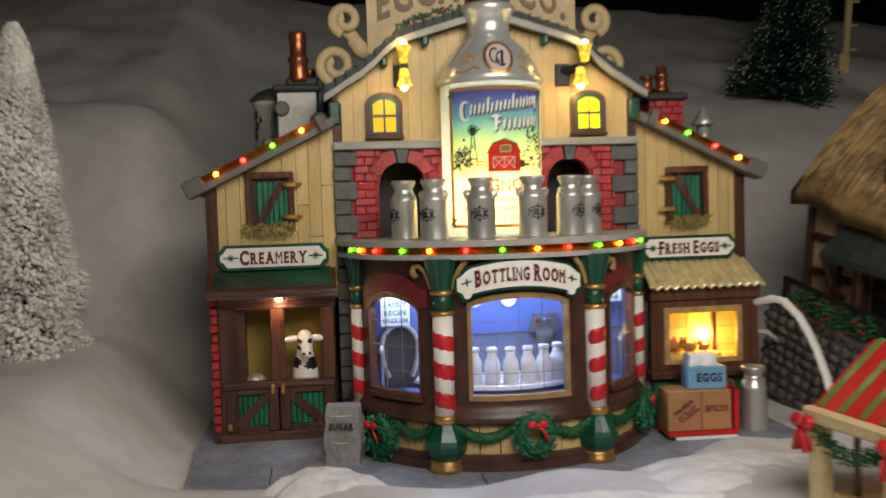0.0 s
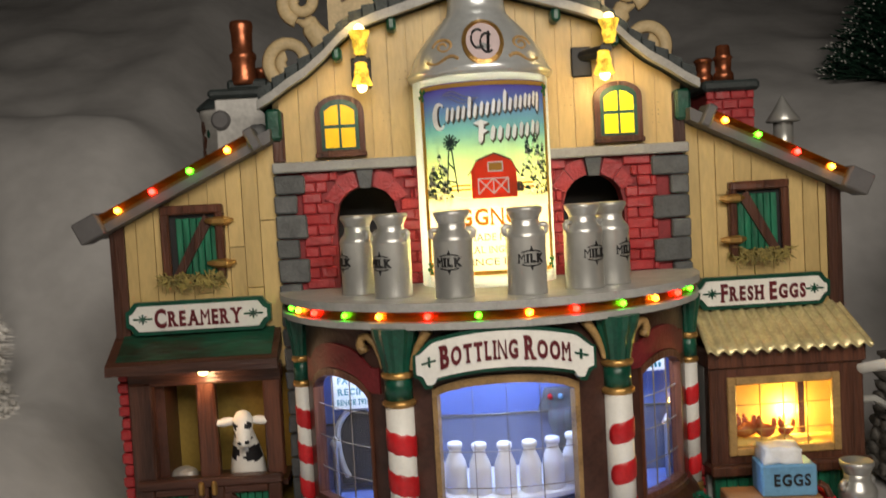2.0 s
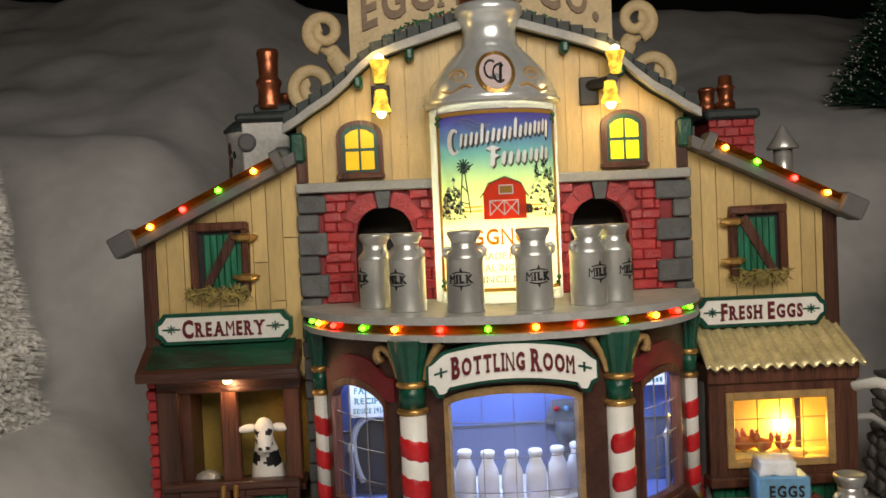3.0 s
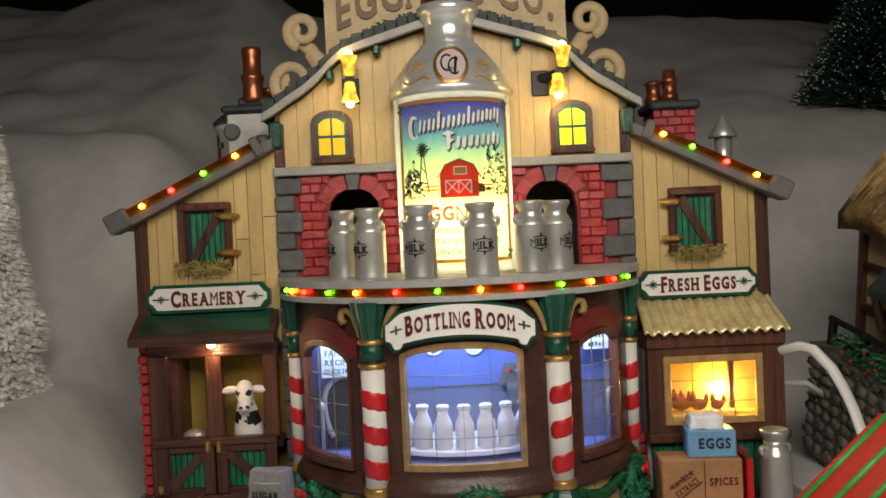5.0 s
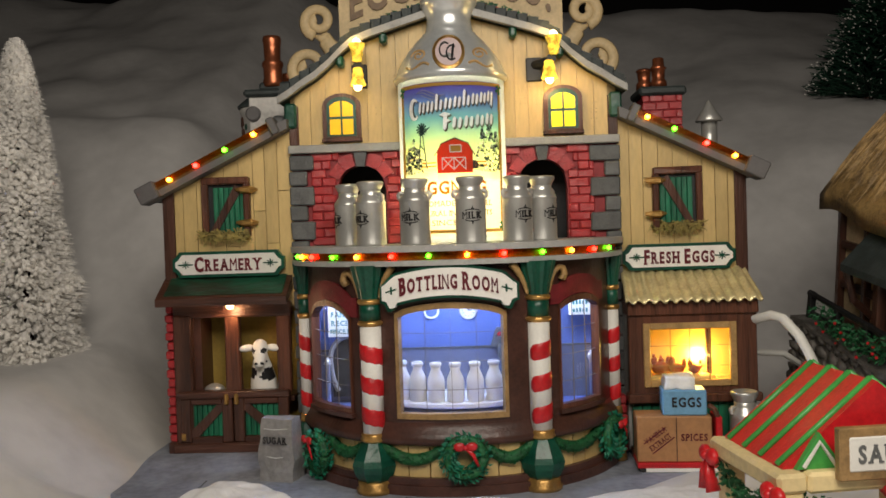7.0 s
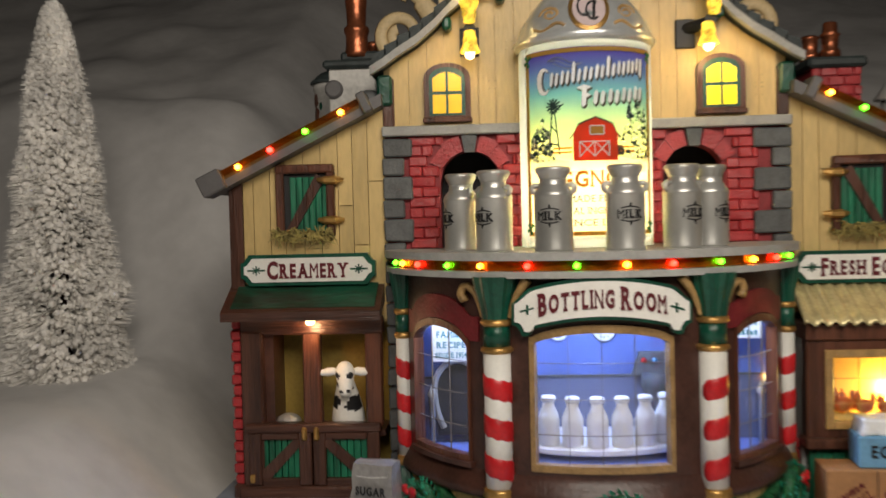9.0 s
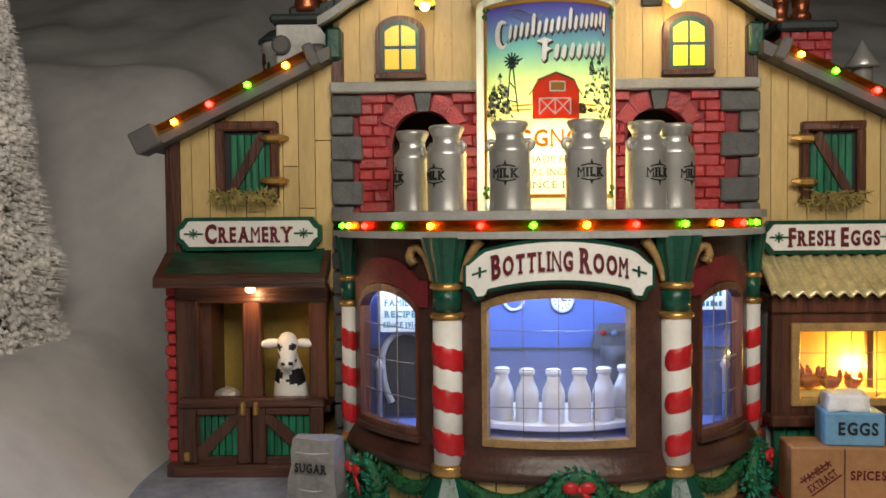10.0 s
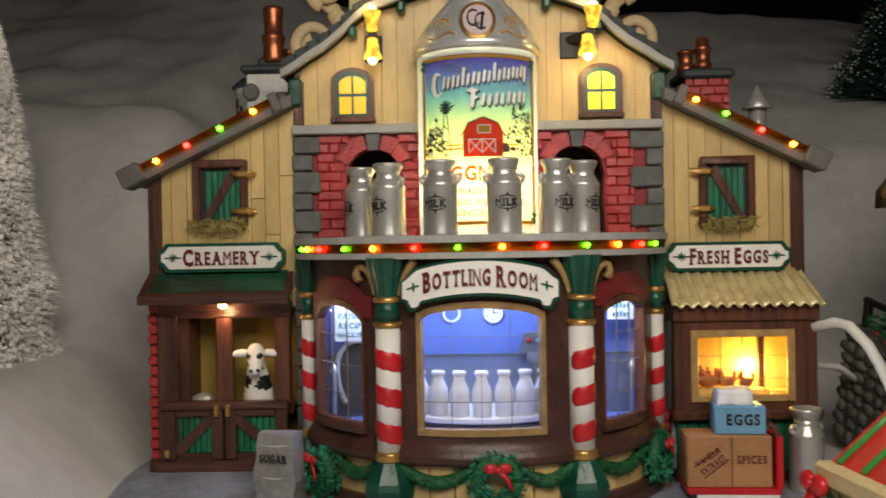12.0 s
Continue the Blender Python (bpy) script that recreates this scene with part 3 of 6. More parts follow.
pitch = 0.345
for s in (-1, 1):
    c = 3.7 * s - 0.1
    lo, hi = (-5.85, -2.0) if s < 0 else (1.9, 5.7)
    for row in range(11):
        z0 = 8.68 + row * pitch
        z1 = min(z0 + pitch - 0.016, 12.45)
        x = lo - (0.45 if row % 2 else 0)
        while x < hi:
            x1 = min(x + 0.9, hi)
            a, b = max(x, lo), x1 - 0.014
            if b - a > 0.12:
                zz = z1
                half = 1.22 if z0 > 10.6 else 1.04
                cuts = [(a, b)]
                top = 10.9 + math.sqrt(max(0, (half + 0.16) ** 2 - min(abs(a - c), abs(b - c), 0 if a < c < b else 9) ** 2)) if z0 > 10.5 else 99
                if z0 > 10.6:
                    h = math.sqrt(max(0, (1.5 if z0 > 11.35 else 1.03) ** 2 - max(0, z0 - 10.9) ** 2))
                else:
                    h = 1.02
                if h > 0:
                    cuts = []
                    if a < c - h:
                        cuts.append((a, min(b, c - h - 0.03)))
                    if b > c + h:
                        cuts.append((max(a, c + h + 0.03), b))
                for p, q in cuts:
                    if q - p > 0.1:
                        part("brick", brick_mesh(p, q, z0, zz), BRICK, main_wall)
            x += 0.9
    # ring of arch bricks and keystone
    for i in range(7):
        a0, a1 = math.pi * i / 7 + 0.006, math.pi * (i + 1) / 7 - 0.006
        if i in (0, 3, 6):
            continue
        rr = 1.62 if i in (2, 4) else 1.5
        part("brick", plate(bmesh.new(), [(c + r * math.cos(a), min(12.44, 10.9 + r * math.sin(a))) for r, a in ((1.03, a0), (rr, a0), (rr, a1), (1.03, a1))], FRONT - 0.11, FRONT), BRICK, main_wall)
    part("keystone", plate(bmesh.new(), [(c - 0.17, 11.85), (c + 0.17, 11.85), (c + 0.27, 12.45), (c - 0.27, 12.45)], FRONT - 0.22, FRONT), STONE, main_wall, "grey keystone")
    z, i = 0.4, 0
    while z < 12.3:
        h = 0.62 if i % 2 else 0.8
        w = (0.72 if i % 2 else 1.0) if s < 0 else (0.62 if i % 2 else 1.2)
        z1 = min(z + h, 12.42)
        part("quoin", B(*sorted((s * 6.72, s * (6.72 - w))), FRONT - 0.24 - 0.05 * (i % 2), FRONT + 0.02, z, z1 - 0.04, bevel=0.05, jit=0.03), STONE, main_wall, "grey corner stone")
        z, i = z1, i + 1

# the bay: curved shopfront
WIN = [(-63, -37.6), (-19.4, 16.2), (36, 57.5)]


def win_top(u):
    if abs(u) < 30:
        return 6.05 + 0.52 * math.sqrt(max(0, 1 - ((u + 1.6) / 18.6) ** 2))
    return 5.85 + 0.75 * math.sqrt(max(0, 1 - ((u - 46.7 if u > 0 else u + 50.3) / 13) ** 2))


WBOT = 2.62
bm = bmesh.new()
cuts = [-88] + [a for w in WIN for a in w] + [88]
for i in range(len(cuts) - 1):
    a, b = cuts[i], cuts[i + 1]
    n = max(3, int((b - a) / 2))
    if (a, b) in WIN:
        strip(bm, steps(a, b, n * 2), win_top, 8.0, 0, -0.25, CYL)
        strip(bm, steps(a, b, n), 1.8, WBOT, 0, -0.25, CYL)
    else:
        strip(bm, steps(a, b, n), 1.8, 8.0, 0, -0.25, CYL)
bay = part("bay_front", bm, BROWN, house, "curved chocolate-brown bay window wall")


def sweep(profile, a, b, n):
    """A moulding of (outward, height) pairs carried round the bay."""
    bm = bmesh.new()
    rows = [[bm.verts.new(CYL(u, z, d)) for d, z in profile] for u in steps(a, b, n)]
    k = len(profile)
    for p, q in zip(rows, rows[1:]):
        for i in range(k):
            bm.faces.new((p[i], q[i], q[(i + 1) % k], p[(i + 1) % k]))
    bm.faces.new(rows[0])
    bm.faces.new(rows[-1][::-1])
    return bm


part("sill_moulding", sweep([(-0.05, 2.5), (0.03, 2.45), (0.1, 2.3), (0.2, 2.15), (0.28, 2.02), (0.31, 1.9), (0.28, 1.78), (0.2, 1.72), (-0.05, 1.72)], -88, 88, 60), BROWN, bay, smooth=True)
bm = bmesh.new()
strip(bm, steps(-88, 88, 60), 0, 0.35, 0.3, -0.3, CYL)
strip(bm, steps(-88, 88, 60), 0.35, 0.6, 0.2, -0.3, CYL)
part("plinth", bm, BROWN, bay)
a = -86
while a < 86:
    b = a + random.uniform(6, 8)
    bm = bmesh.new()
    strip(bm, steps(a + 0.2, b - 0.2, 3), 0.55, 1.78, random.uniform(0.0, 0.03), -0.25, CYL)
    part("plank", bm, CREAM, bay)
    a = b
# window frames, panes, bars
for k, (a, b) in enumerate(WIN):
    f = 0.95 if k == 1 else 0.35
    bm = bmesh.new()
    for o, z, dd in ((0.0, 0.0, 0.10),):
        strip(bm, steps(a - f * 0.3, a + f, 3), WBOT, lambda u: win_top(max(a + 0.4, u)) + 0.1, dd, -0.2, CYL)
        strip(bm, steps(b - f, b + f * 0.3, 3), WBOT, lambda u: win_top(min(b - 0.4, u)) + 0.1, dd, -0.2, CYL)
        strip(bm, steps(a + f, b - f, 16), WBOT, WBOT + 0.2, dd, -0.2, CYL)
        strip(bm, steps(a + f, b - f, 24), lambda u: win_top(u) - 0.12, lambda u: win_top(u) + 0.1, dd, -0.2, CYL)
    win = part("window", bm, OLDGOLD if k == 1 else REDWOOD, house, "arched bay window with gilded frame" if k == 1 else "arched side window with brown frame")
    pane = part("pane", strip(bmesh.new(), steps(a + f, b - f, 16), WBOT + 0.2, lambda u: win_top(u) - 0.12, -0.1, -0.13, CYL), CLEAR, win, "clear leaded glass")
    pane.visible_shadow = False
    cols = 4 if k == 1 else 3
    for i in range(1, cols):
        u = a + f + (b - a - 2 * f) * i / cols
        part("glazing_bar", strip(bmesh.new(), [u - 0.07, u + 0.07], WBOT + 0.2, win_top(u) - 0.1, -0.06, -0.1, CYL), LEAD, win)
    for z in ((3.62, 4.6, 5.6) if k == 1 else (3.6, 4.55, 5.5)):
        part("glazing_bar", strip(bmesh.new(), steps(a + f, b - f, 12), z - 0.008, z + 0.008, -0.06, -0.1, CYL), LEAD, win)
    if k != 1:
        bm = bmesh.new()
        strip(bm, steps(a - 3.5, b + 3.5, 24), lambda u: win_top(min(max(u, a), b)) + 0.12, lambda u: win_top(min(max(u, a), b)) + 0.82, 0.08, -0.05, CYL)
        part("brick_arch", bm, LINTEL, win, "dark red arched lintel")
        part("inner_sill", strip(bmesh.new(), steps(a - 1, b + 1, 16), WBOT - 0.12, WBOT + 0.03, 0.2, -0.2, CYL), BROWN, win)

# pillars with barber stripes
def pillar(u, d, rad, k):
    x, y, _ = CYL(u, 0, d)
    col = part("pillar", lathe(bmesh.new(), [(rad, 2.05), (rad * 1.0, 5.95)], 20, x, y), WHITE, house, "white pillar with painted red stripe", smooth=True)
    for i in range(3):
        bm = bmesh.new()
        z = 2.68 + i * 1.1
        n = 20
        begin = math.pi * (1.2 if u > 0 else 0.95)
        for lay in (0,):
            rows = []
            for j in range(n + 1):
                a = begin + (math.pi * 2.05 - begin) * j / n
                dz = (0.2 if u > 0 else -0.30) * (j / n - 0.5)
                e = min(1.0, 0.45 + 1.6 * math.sqrt(j / n)) if u > 0 else 1.0 + 0.06 * math.sin(j * 1.3 + i * 2)
                zz = z + dz
                rows.append([bm.verts.new((x + r * math.cos(a), y + r * math.sin(a), zz + h * e)) for r, h in ((rad * 1.0, -0.285), (rad * 1.08, -0.235), (rad * 1.08, 0.235), (rad * 1.0, 0.285))])
            for p, q in zip(rows, rows[1:]):
                for m in range(3):
                    bm.faces.new((p[m], q[m], q[m + 1], p[m + 1]))
        part("red_stripe", bm, RED, col, smooth=True)
    part("gold_ring", lathe(bmesh.new(), [(rad * 1.05, 1.78), (rad * 1.3, 1.86), (rad * 1.15, 1.95), (rad * 1.22, 2.03), (rad * 1.02, 2.1)], 20, x, y), GOLD, col, "gilded ring", smooth=True)
    part("pedestal", lathe(bmesh.new(), [(rad * 1.35, 0.42), (rad * 1.55, 0.52), (rad * 1.85, 0.78), (rad * 1.95, 1.0), (rad * 1.8, 1.2), (rad * 1.4, 1.5), (rad * 1.1, 1.7), (rad * 1.0, 1.8)], 16, x, y, flute=1, ridge=0.1), GREEN, col, "dark green fluted pedestal")
    part("gold_foot", lathe(bmesh.new(), [(rad * 1.75, 0.0), (rad * 1.8, 0.14), (rad * 1.6, 0.22), (rad * 1.65, 0.36), (rad * 1.4, 0.45)], 20, x, y), GOLD, col, "gilded foot", smooth=True)
    part("gold_ring", lathe(bmesh.new(), [(rad * 1.02, 5.86), (rad * 1.2, 5.92), (rad * 1.2, 6.0), (rad * 1.0, 6.06)], 20, x, y), GOLD, col, smooth=True)
    part("neck", lathe(bmesh.new(), [(rad * 1.0, 6.04), (rad * 0.98, 6.7)], 20, x, y), GREEN, col, "dark green neck", smooth=True)
    part("gold_ring", lathe(bmesh.new(), [(rad * 1.0, 6.62), (rad * 1.18, 6.68), (rad * 1.18, 6.76), (rad * 1.0, 6.82)], 20, x, y), GOLD, col, smooth=True)
    part("capital", lathe(bmesh.new(), [(rad * 0.95, 6.8), (rad * 1.1, 7.2), (rad * 1.45, 7.7), (rad * 1.6, 8.0)], 26, x, y, flute=1, ridge=0.09), GREEN, col, "fluted dark green capital")
    return x, y


for k, u in enumerate((-28.3, 27.3)):
    x, y = pillar(u, 0.12, 0.385, 1)
    for s in (-1, 1):
        # gilded scroll brackets either side of the capital
        outer = s * u > 0
        path = ((3.9, 6.85), (4.6, 7.15), (6.0, 7.5), (8.2, 7.72), (10.0, 7.68), (10.7, 7.48), (10.0, 7.34), (9.3, 7.42)) if outer else ((3.9, 6.85), (4.6, 7.15), (5.8, 7.45), (7.4, 7.72), (8.8, 7.92))
        k, t = np.arange(len(path)), np.linspace(0, len(path) - 1, 22)
        pts = [CYL(u + s * float(np.interp(v, k, [p[0] for p in path])), float(np.interp(v, k, [p[1] for p in path])), 0.16) for v in t]
        part("scroll_bracket", tube(bmesh.new(), pts, [0.06 + 0.09 * i / 21 for i in range(22)], 8), TAN, house, "gilded scroll bracket", smooth=True)
for u in (-72, 72):
    pillar(u, 0.12, 0.25, 0)

# balcony slab with its light strip
bm = bmesh.new()
strip(bm, steps(-93, 93, 64), 8.44, 8.66, 0.55, -6.1, CYL)
balcony = part("balcony", bm, LEDGE, house, "grey curved balcony slab")
bm = bmesh.new()
strip(bm, steps(-93, 93, 64), 7.96, 8.14, 0.5, -2.0, CYL)
strip(bm, steps(-93, 93, 64), 8.14, 8.46, 0.18, -1.0, CYL)
part("balcony_edge", bm, LEDGE, balcony)
part("light_channel", strip(bmesh.new(), steps(-90, 90, 64), 8.15, 8.43, 0.24, 0.19, CYL), TUBEBACK, balcony, "amber light strip channel")
part("light_tube", strip(bmesh.new(), steps(-90, 90, 64), 8.16, 8.42, 0.42, 0.26, CYL), TUBE, balcony, "clear amber tube").visible_shadow = False


def led(x, y, z, col, parent, r=0.098):
    o = part("led", ball(bmesh.new(), 0, 0, 0, r, 1.1, 1, 1, 1), LEDGLOW[col], parent, {"y": "amber glowing led", "r": "red glowing led", "g": "green glowing led"}[col])
    o.matrix_basis = pose(x * C, y * C, z * C)


ANG = [(-71, "g"), (-64, "y"), (-54.5, "r"), (-42, "g"), (-31.5, "y"), (-19, "r"), (-7.2, "g"), (4.4, "y"), (15.6, "r"), (28.5, "g"), (40, "y"), (51.5, "r"), (62.5, "g")]
for u, c in ANG:
    led(*CYL(u, 8.29, 0.34), c, balcony)

# rooms behind the glass
bm = bmesh.new()
box(bm, -5.9, 5.9, 0.0, 0.12, 2.3, 7.9)
room = part("bottling_room", bm, ROOM, house, "pale tiled bottling room wall")
part("room_floor", strip(bmesh.new(), steps(-86, 86, 40), 2.3, 2.42, -0.26, -6.0, CYL), ROOM, room)
part("room_ceiling", strip(bmesh.new(), steps(-86, 86, 40), 7.75, 7.9, -0.26, -6.0, CYL), ROOM, room)
part("dado_panel", B(-5.8, 5.8, -0.05, -0.004, 2.44, 4.45), mat("grey_dado_paint", (0.15, 0.17, 0.26), 0.6, 0.1, 80, 0.1), room, "grey lower wall panel")
part("dado_rail", B(-5.8, 5.8, -0.08, 0.0, 4.45, 4.52), STONE, room)
part("turntable", lathe(bmesh.new(), [(3.9, 2.6), (4.0, 2.65), (4.0, 2.78), (3.9, 2.83)], 48, 0, 1.0), WHITE, room, "white turntable shelf")
clock = part("clock", lathe(bmesh.new(), [(0.36, 0), (0.36, 0.06), (0.3, 0.08)], 24), WHITE, house, "round white wall clock")
clock.matrix_basis = pose(0.42 * C, 0.0, 5.95 * C, 90)
part("clock_hand", B(-0.02, 0.02, -0.02, 0.22, 0.081, 0.09), BLACK, clock)
for i in range(12):
    q = part("hour_mark", B(-0.014, 0.014, 0.2, 0.26, 0.081, 0.088), BLACK, clock)
    q.matrix_basis = pose(0, 0, 0, 0, 0, 30 * i)
part("clock_rim", tube(bmesh.new(), [(0.35 * math.cos(a), 0.35 * math.sin(a), 0.07) for a in steps(0, 6.2832, 24)], 0.035, 6), SILVER, clock, "grey clock rim", smooth=True)
part("clock_hand", B(-0.02, 0.15, -0.02, 0.02, 0.081, 0.09), BLACK, clock)
ringm = bmesh.new()
tube(ringm, [(-1.05 + 0.28 * math.cos(a), -0.08, 5.95 + 0.28 * math.sin(a)) for a in steps(0, 6.28, 20)], 0.05, 6)
part("gauge_ring", ringm, WHITE, room)
part("hopper", plate(bmesh.new(), [(1.25, 4.5), (1.5, 5.25), (2.5, 5.25), (2.5, 4.5)], -0.3, 0), STONE, room, "grey control hopper")
part("machine_column", lathe(bmesh.new(), [(0.3, 2.6), (0.3, 3.9), (0.42, 4.2), (0.42, 4.6)], 16, 1.95, -0.35), STONE, room, "dark machine column", smooth=True)
part("red_button", ball(bmesh.new(), 1.62, -0.33, 5.0, 0.1, sub=1), RED, room)
part("blue_button", ball(bmesh.new(), 1.95, -0.33, 5.0, 0.1, sub=1), BLUE, room)
vat = part("vat_door", tube(bmesh.new(), [(-4.3 + 0.75 * math.cos(a), -0.5, 4.2 + 0.9 * math.sin(a) if math.sin(a) > 0 else 4.2 + 1.6 * math.sin(a)) for a in steps(-0.9, math.pi + 0.9, 24)], 0.1, 8), SILVER, house, "round-topped silver vat rim")
part("vat_dark", plate(bmesh.new(), [(-4.3 + 0.68 * math.cos(a), 4.2 + 0.85 * math.sin(a)) for a in steps(0, math.pi, 16)] + [(-4.98, 2.7), (-3.62, 2.7)], -0.45, -0.1), BLACK, vat)
TEAL = mat("teal_letters", (0.01, 0.16, 0.17), 0.5, 0.1)
for x0, kind in ((-4.47, 1), (4.75, 0)):
    sg = part("wall_sign", B(x0 - (0.6 if kind else 0.45), x0 + (0.6 if kind else 0.45), -0.75, -0.65, 5.1 if kind else 5.7, 6.45, bevel=0.02), WHITE, house, "white notice with teal lettering")
    if kind:
        pieces("letter", lettering("FAMILY", 0.92, 0.2, 0.02, cx=x0, cz=5.98, d=-0.77), TEAL, sg)
        pieces("letter", lettering("RECIPE", 0.92, 0.2, 0.02, cx=x0, cz=5.64, d=-0.77), TEAL, sg)
        pieces("letter", lettering("SINCE 1914", 1.02, 0.17, 0.02, cx=x0, cz=5.32, d=-0.77), TEAL, sg)
    else:
        for z in (6.2, 5.9):
            pieces("bar", bars(bmesh.new(), x0, z, 0.62, 0.17, 5, -0.77, 0.02), TEAL, sg)
for u, mp_ in ((-1, 0), (1, 0)):
    part("pipe", lathe(bmesh.new(), [(0.09, 2.4), (0.09, 4.0), (0.16, 4.1), (0.0, 4.4)], 12, u * 5.1, -0.9), SILVER, room, smooth=True)

# bottle over the entrance
bx, by = 0.0, 0.55
def BOT(u, z, d):
    """u centimetres round the bottle, d outwards."""
    r = 2.12
    a = u / r
    return (bx + (r + d) * math.sin(a), by - (r + d) * math.cos(a), z)


LAB = 2.12 * radians(64)
bm = bmesh.new()
for a, b in ((64, 180), (-180, -64)):
    strip(bm, steps(2.12 * radians(a), 2.12 * radians(b), 20), 8.66, 15.0, 0, -0.12, BOT)
strip(bm, steps(-LAB, LAB, 24), 8.66, 8.98, 0, -0.12, BOT)
strip(bm, steps(-LAB, LAB, 24), 14.75, 15.0, 0, -0.12, BOT)
FROST = sheer("frosted_bottle", (0.66, 0.69, 0.68), 0.45)
bottle = part("bottle", bm, FROST, house, "giant silver milk bottle with lit paper label", smooth=True)
part("shoulder", lathe(bmesh.new(), [(2.1, 14.95), (2.24, 15.02), (2.3, 15.15), (2.2, 15.28), (2.16, 15.4), (2.02, 15.75), (1.72, 16.2), (1.36, 16.62), (1.1, 16.86), (1.08, 16.92), (0.98, 16.98), (0.92, 17.2), (0.88, 17.5), (0.94, 17.75), (1.06, 17.98), (1.14, 18.05), (1.14, 18.3), (1.06, 18.38), (0.95, 18.4)], 48, bx, by), BOTTLE, bottle, smooth=True)
part("cap", lathe(bmesh.new(), [(0.94, 18.38), (0.97, 18.42), (0.97, 18.85), (0.9, 18.95)], 36, bx, by), COPPER, bottle, "copper bottle cap", smooth=True)
LABELPRINT = sheer("label_sky_print", (1, 1, 1), 0.5, (9.0, 14.75, [(0.0, (0.88, 0.85, 0.66)), (1.0, (0.13, 0.08, 0.34)), (0.36, (0.90, 0.88, 0.74)), (0.42, (0.80, 0.80, 0.48)), (0.60, (0.52, 0.62, 0.38)), (0.76, (0.22, 0.40, 0.42)), (0.90, (0.16, 0.22, 0.42))]))
label = part("label", strip(bmesh.new(), steps(-LAB, LAB, 30), 8.98, 14.75, -0.02, -0.08, BOT), LABELPRINT, bottle, "printed label with red barn in snow")
P = {n: sheer("print_" + n, c, 0.4) for n, c in (("red", (0.80, 0.09, 0.04)), ("snow", (0.95, 0.95, 0.93)), ("white", (0.9, 0.9, 0.88)), ("dark", (0.05, 0.08, 0.08)), ("gold", (0.55, 0.33, 0.08)), ("orange", (0.75, 0.30, 0.03)), ("ink", (0.12, 0.10, 0.08)), ("slate", (0.30, 0.31, 0.36)), ("cream", (0.95, 0.93, 0.80)), ("green", (0.06, 0.22, 0.08)))}
P["cream"] = mat("print_white_name", (0.88, 0.88, 0.86), 0.4, 0.04, 100, 0.05)
P["snow"] = sheer("print_snow", (0.97, 0.97, 0.95), 0.9)
def lp(name, bm, k, lab=""):
    return part(name, bm, P[k], bottle, lab)


def lpp(name, bm, k):
    pieces(name, bm, P[k], bottle)


def fine(name, bm, k):
    lp(name, bm, k)["kind"] = "stuff"


bm = bmesh.new()
e = LAB - 0.02
strip(bm, [-e, -e + 0.14], 9.05, 14.7, 0.02, -0.01, BOT)
strip(bm, [e - 0.14, e], 9.05, 14.7, 0.02, -0.01, BOT)
strip(bm, steps(-e, e, 24), 9.03, 9.15, 0.02, -0.01, BOT)
strip(bm, steps(-e, e, 24), 14.6, 14.72, 0.02, -0.01, BOT)
lp("gold_border", bm, "gold")
# snow field, barn, trees, windmill
lp("snow_bank", strip(bmesh.new(), steps(-e + 0.14, e - 0.14, 24), 11.0, lambda u: 11.38 + 0.06 * math.sin(u * 3), 0.008, -0.01, BOT), "snow")
barn_top = lambda u: float(np.interp(u - 0.12, [-0.74, -0.52, 0, 0.52, 0.74], [11.98, 12.4, 12.6, 12.4, 11.98]))
bm = bmesh.new()
strip(bm, steps(-0.56, 0.8, 12), 11.3, barn_top, 0.02, -0.005, BOT)
lp("barn", bm, "red")
lp("barn_roof", strip(bmesh.new(), steps(-0.66, 0.9, 12), lambda u: barn_top(u) - 0.02, lambda u: barn_top(u) + 0.03, 0.026, -0.005, BOT), "ink")
bm = bmesh.new()
for a, b in (((-0.42, 11.42), (-0.42, 11.88)), ((0.02, 11.42), (0.02, 11.88)), ((0.46, 11.42), (0.46, 11.88)), ((-0.42, 11.87), (0.46, 11.87)), ((-0.42, 11.42), (0.02, 11.88)), ((0.02, 11.42), (-0.42, 11.88)), ((0.02, 11.42), (0.46, 11.88)), ((0.46, 11.42), (0.02, 11.88)), ((-0.12, 12.08), (0.3, 12.08)), ((-0.12, 12.34), (0.3, 12.34)), ((-0.12, 12.08), (-0.12, 12.34)), ((0.3, 12.08), (0.3, 12.34))):
    tube(bm, [BOT(a[0] + 0.06, a[1], 0.035), BOT((a[0] + b[0]) / 2 + 0.06, (a[1] + b[1]) / 2, 0.035), BOT(b[0] + 0.06, b[1], 0.035)], 0.022, 5)
lp("barn_trim", bm, "white")
lp("loft_door", plate(bmesh.new(), [(-0.04, 12.1), (0.34, 12.1), (0.34, 12.32), (-0.04, 12.32)], 0.04, 0, BOT), "gold")
bm = bmesh.new()
for a, b in (((-1.35, 11.5), (-1.22, 12.85)), ((-0.98, 11.5), (-1.14, 12.85)), ((-1.3, 11.88), (-1.02, 11.8)), ((-1.26, 12.4), (-1.08, 12.2)), ((-1.18, 12.8), (-0.85, 13.05))):
    tube(bm, [BOT(*a, 0.02), BOT(*b, 0.02)], 0.02, 5)
for i in range(12):
    a = i * math.pi / 6
    tube(bm, [BOT(-1.18, 13.0, 0.02), BOT(-1.18 + 0.24 * math.cos(a), 13.0 + 0.24 * math.sin(a), 0.02)], 0.025, 4)
lp("windmill", bm, "dark")
bm, bw = bmesh.new(), bmesh.new()
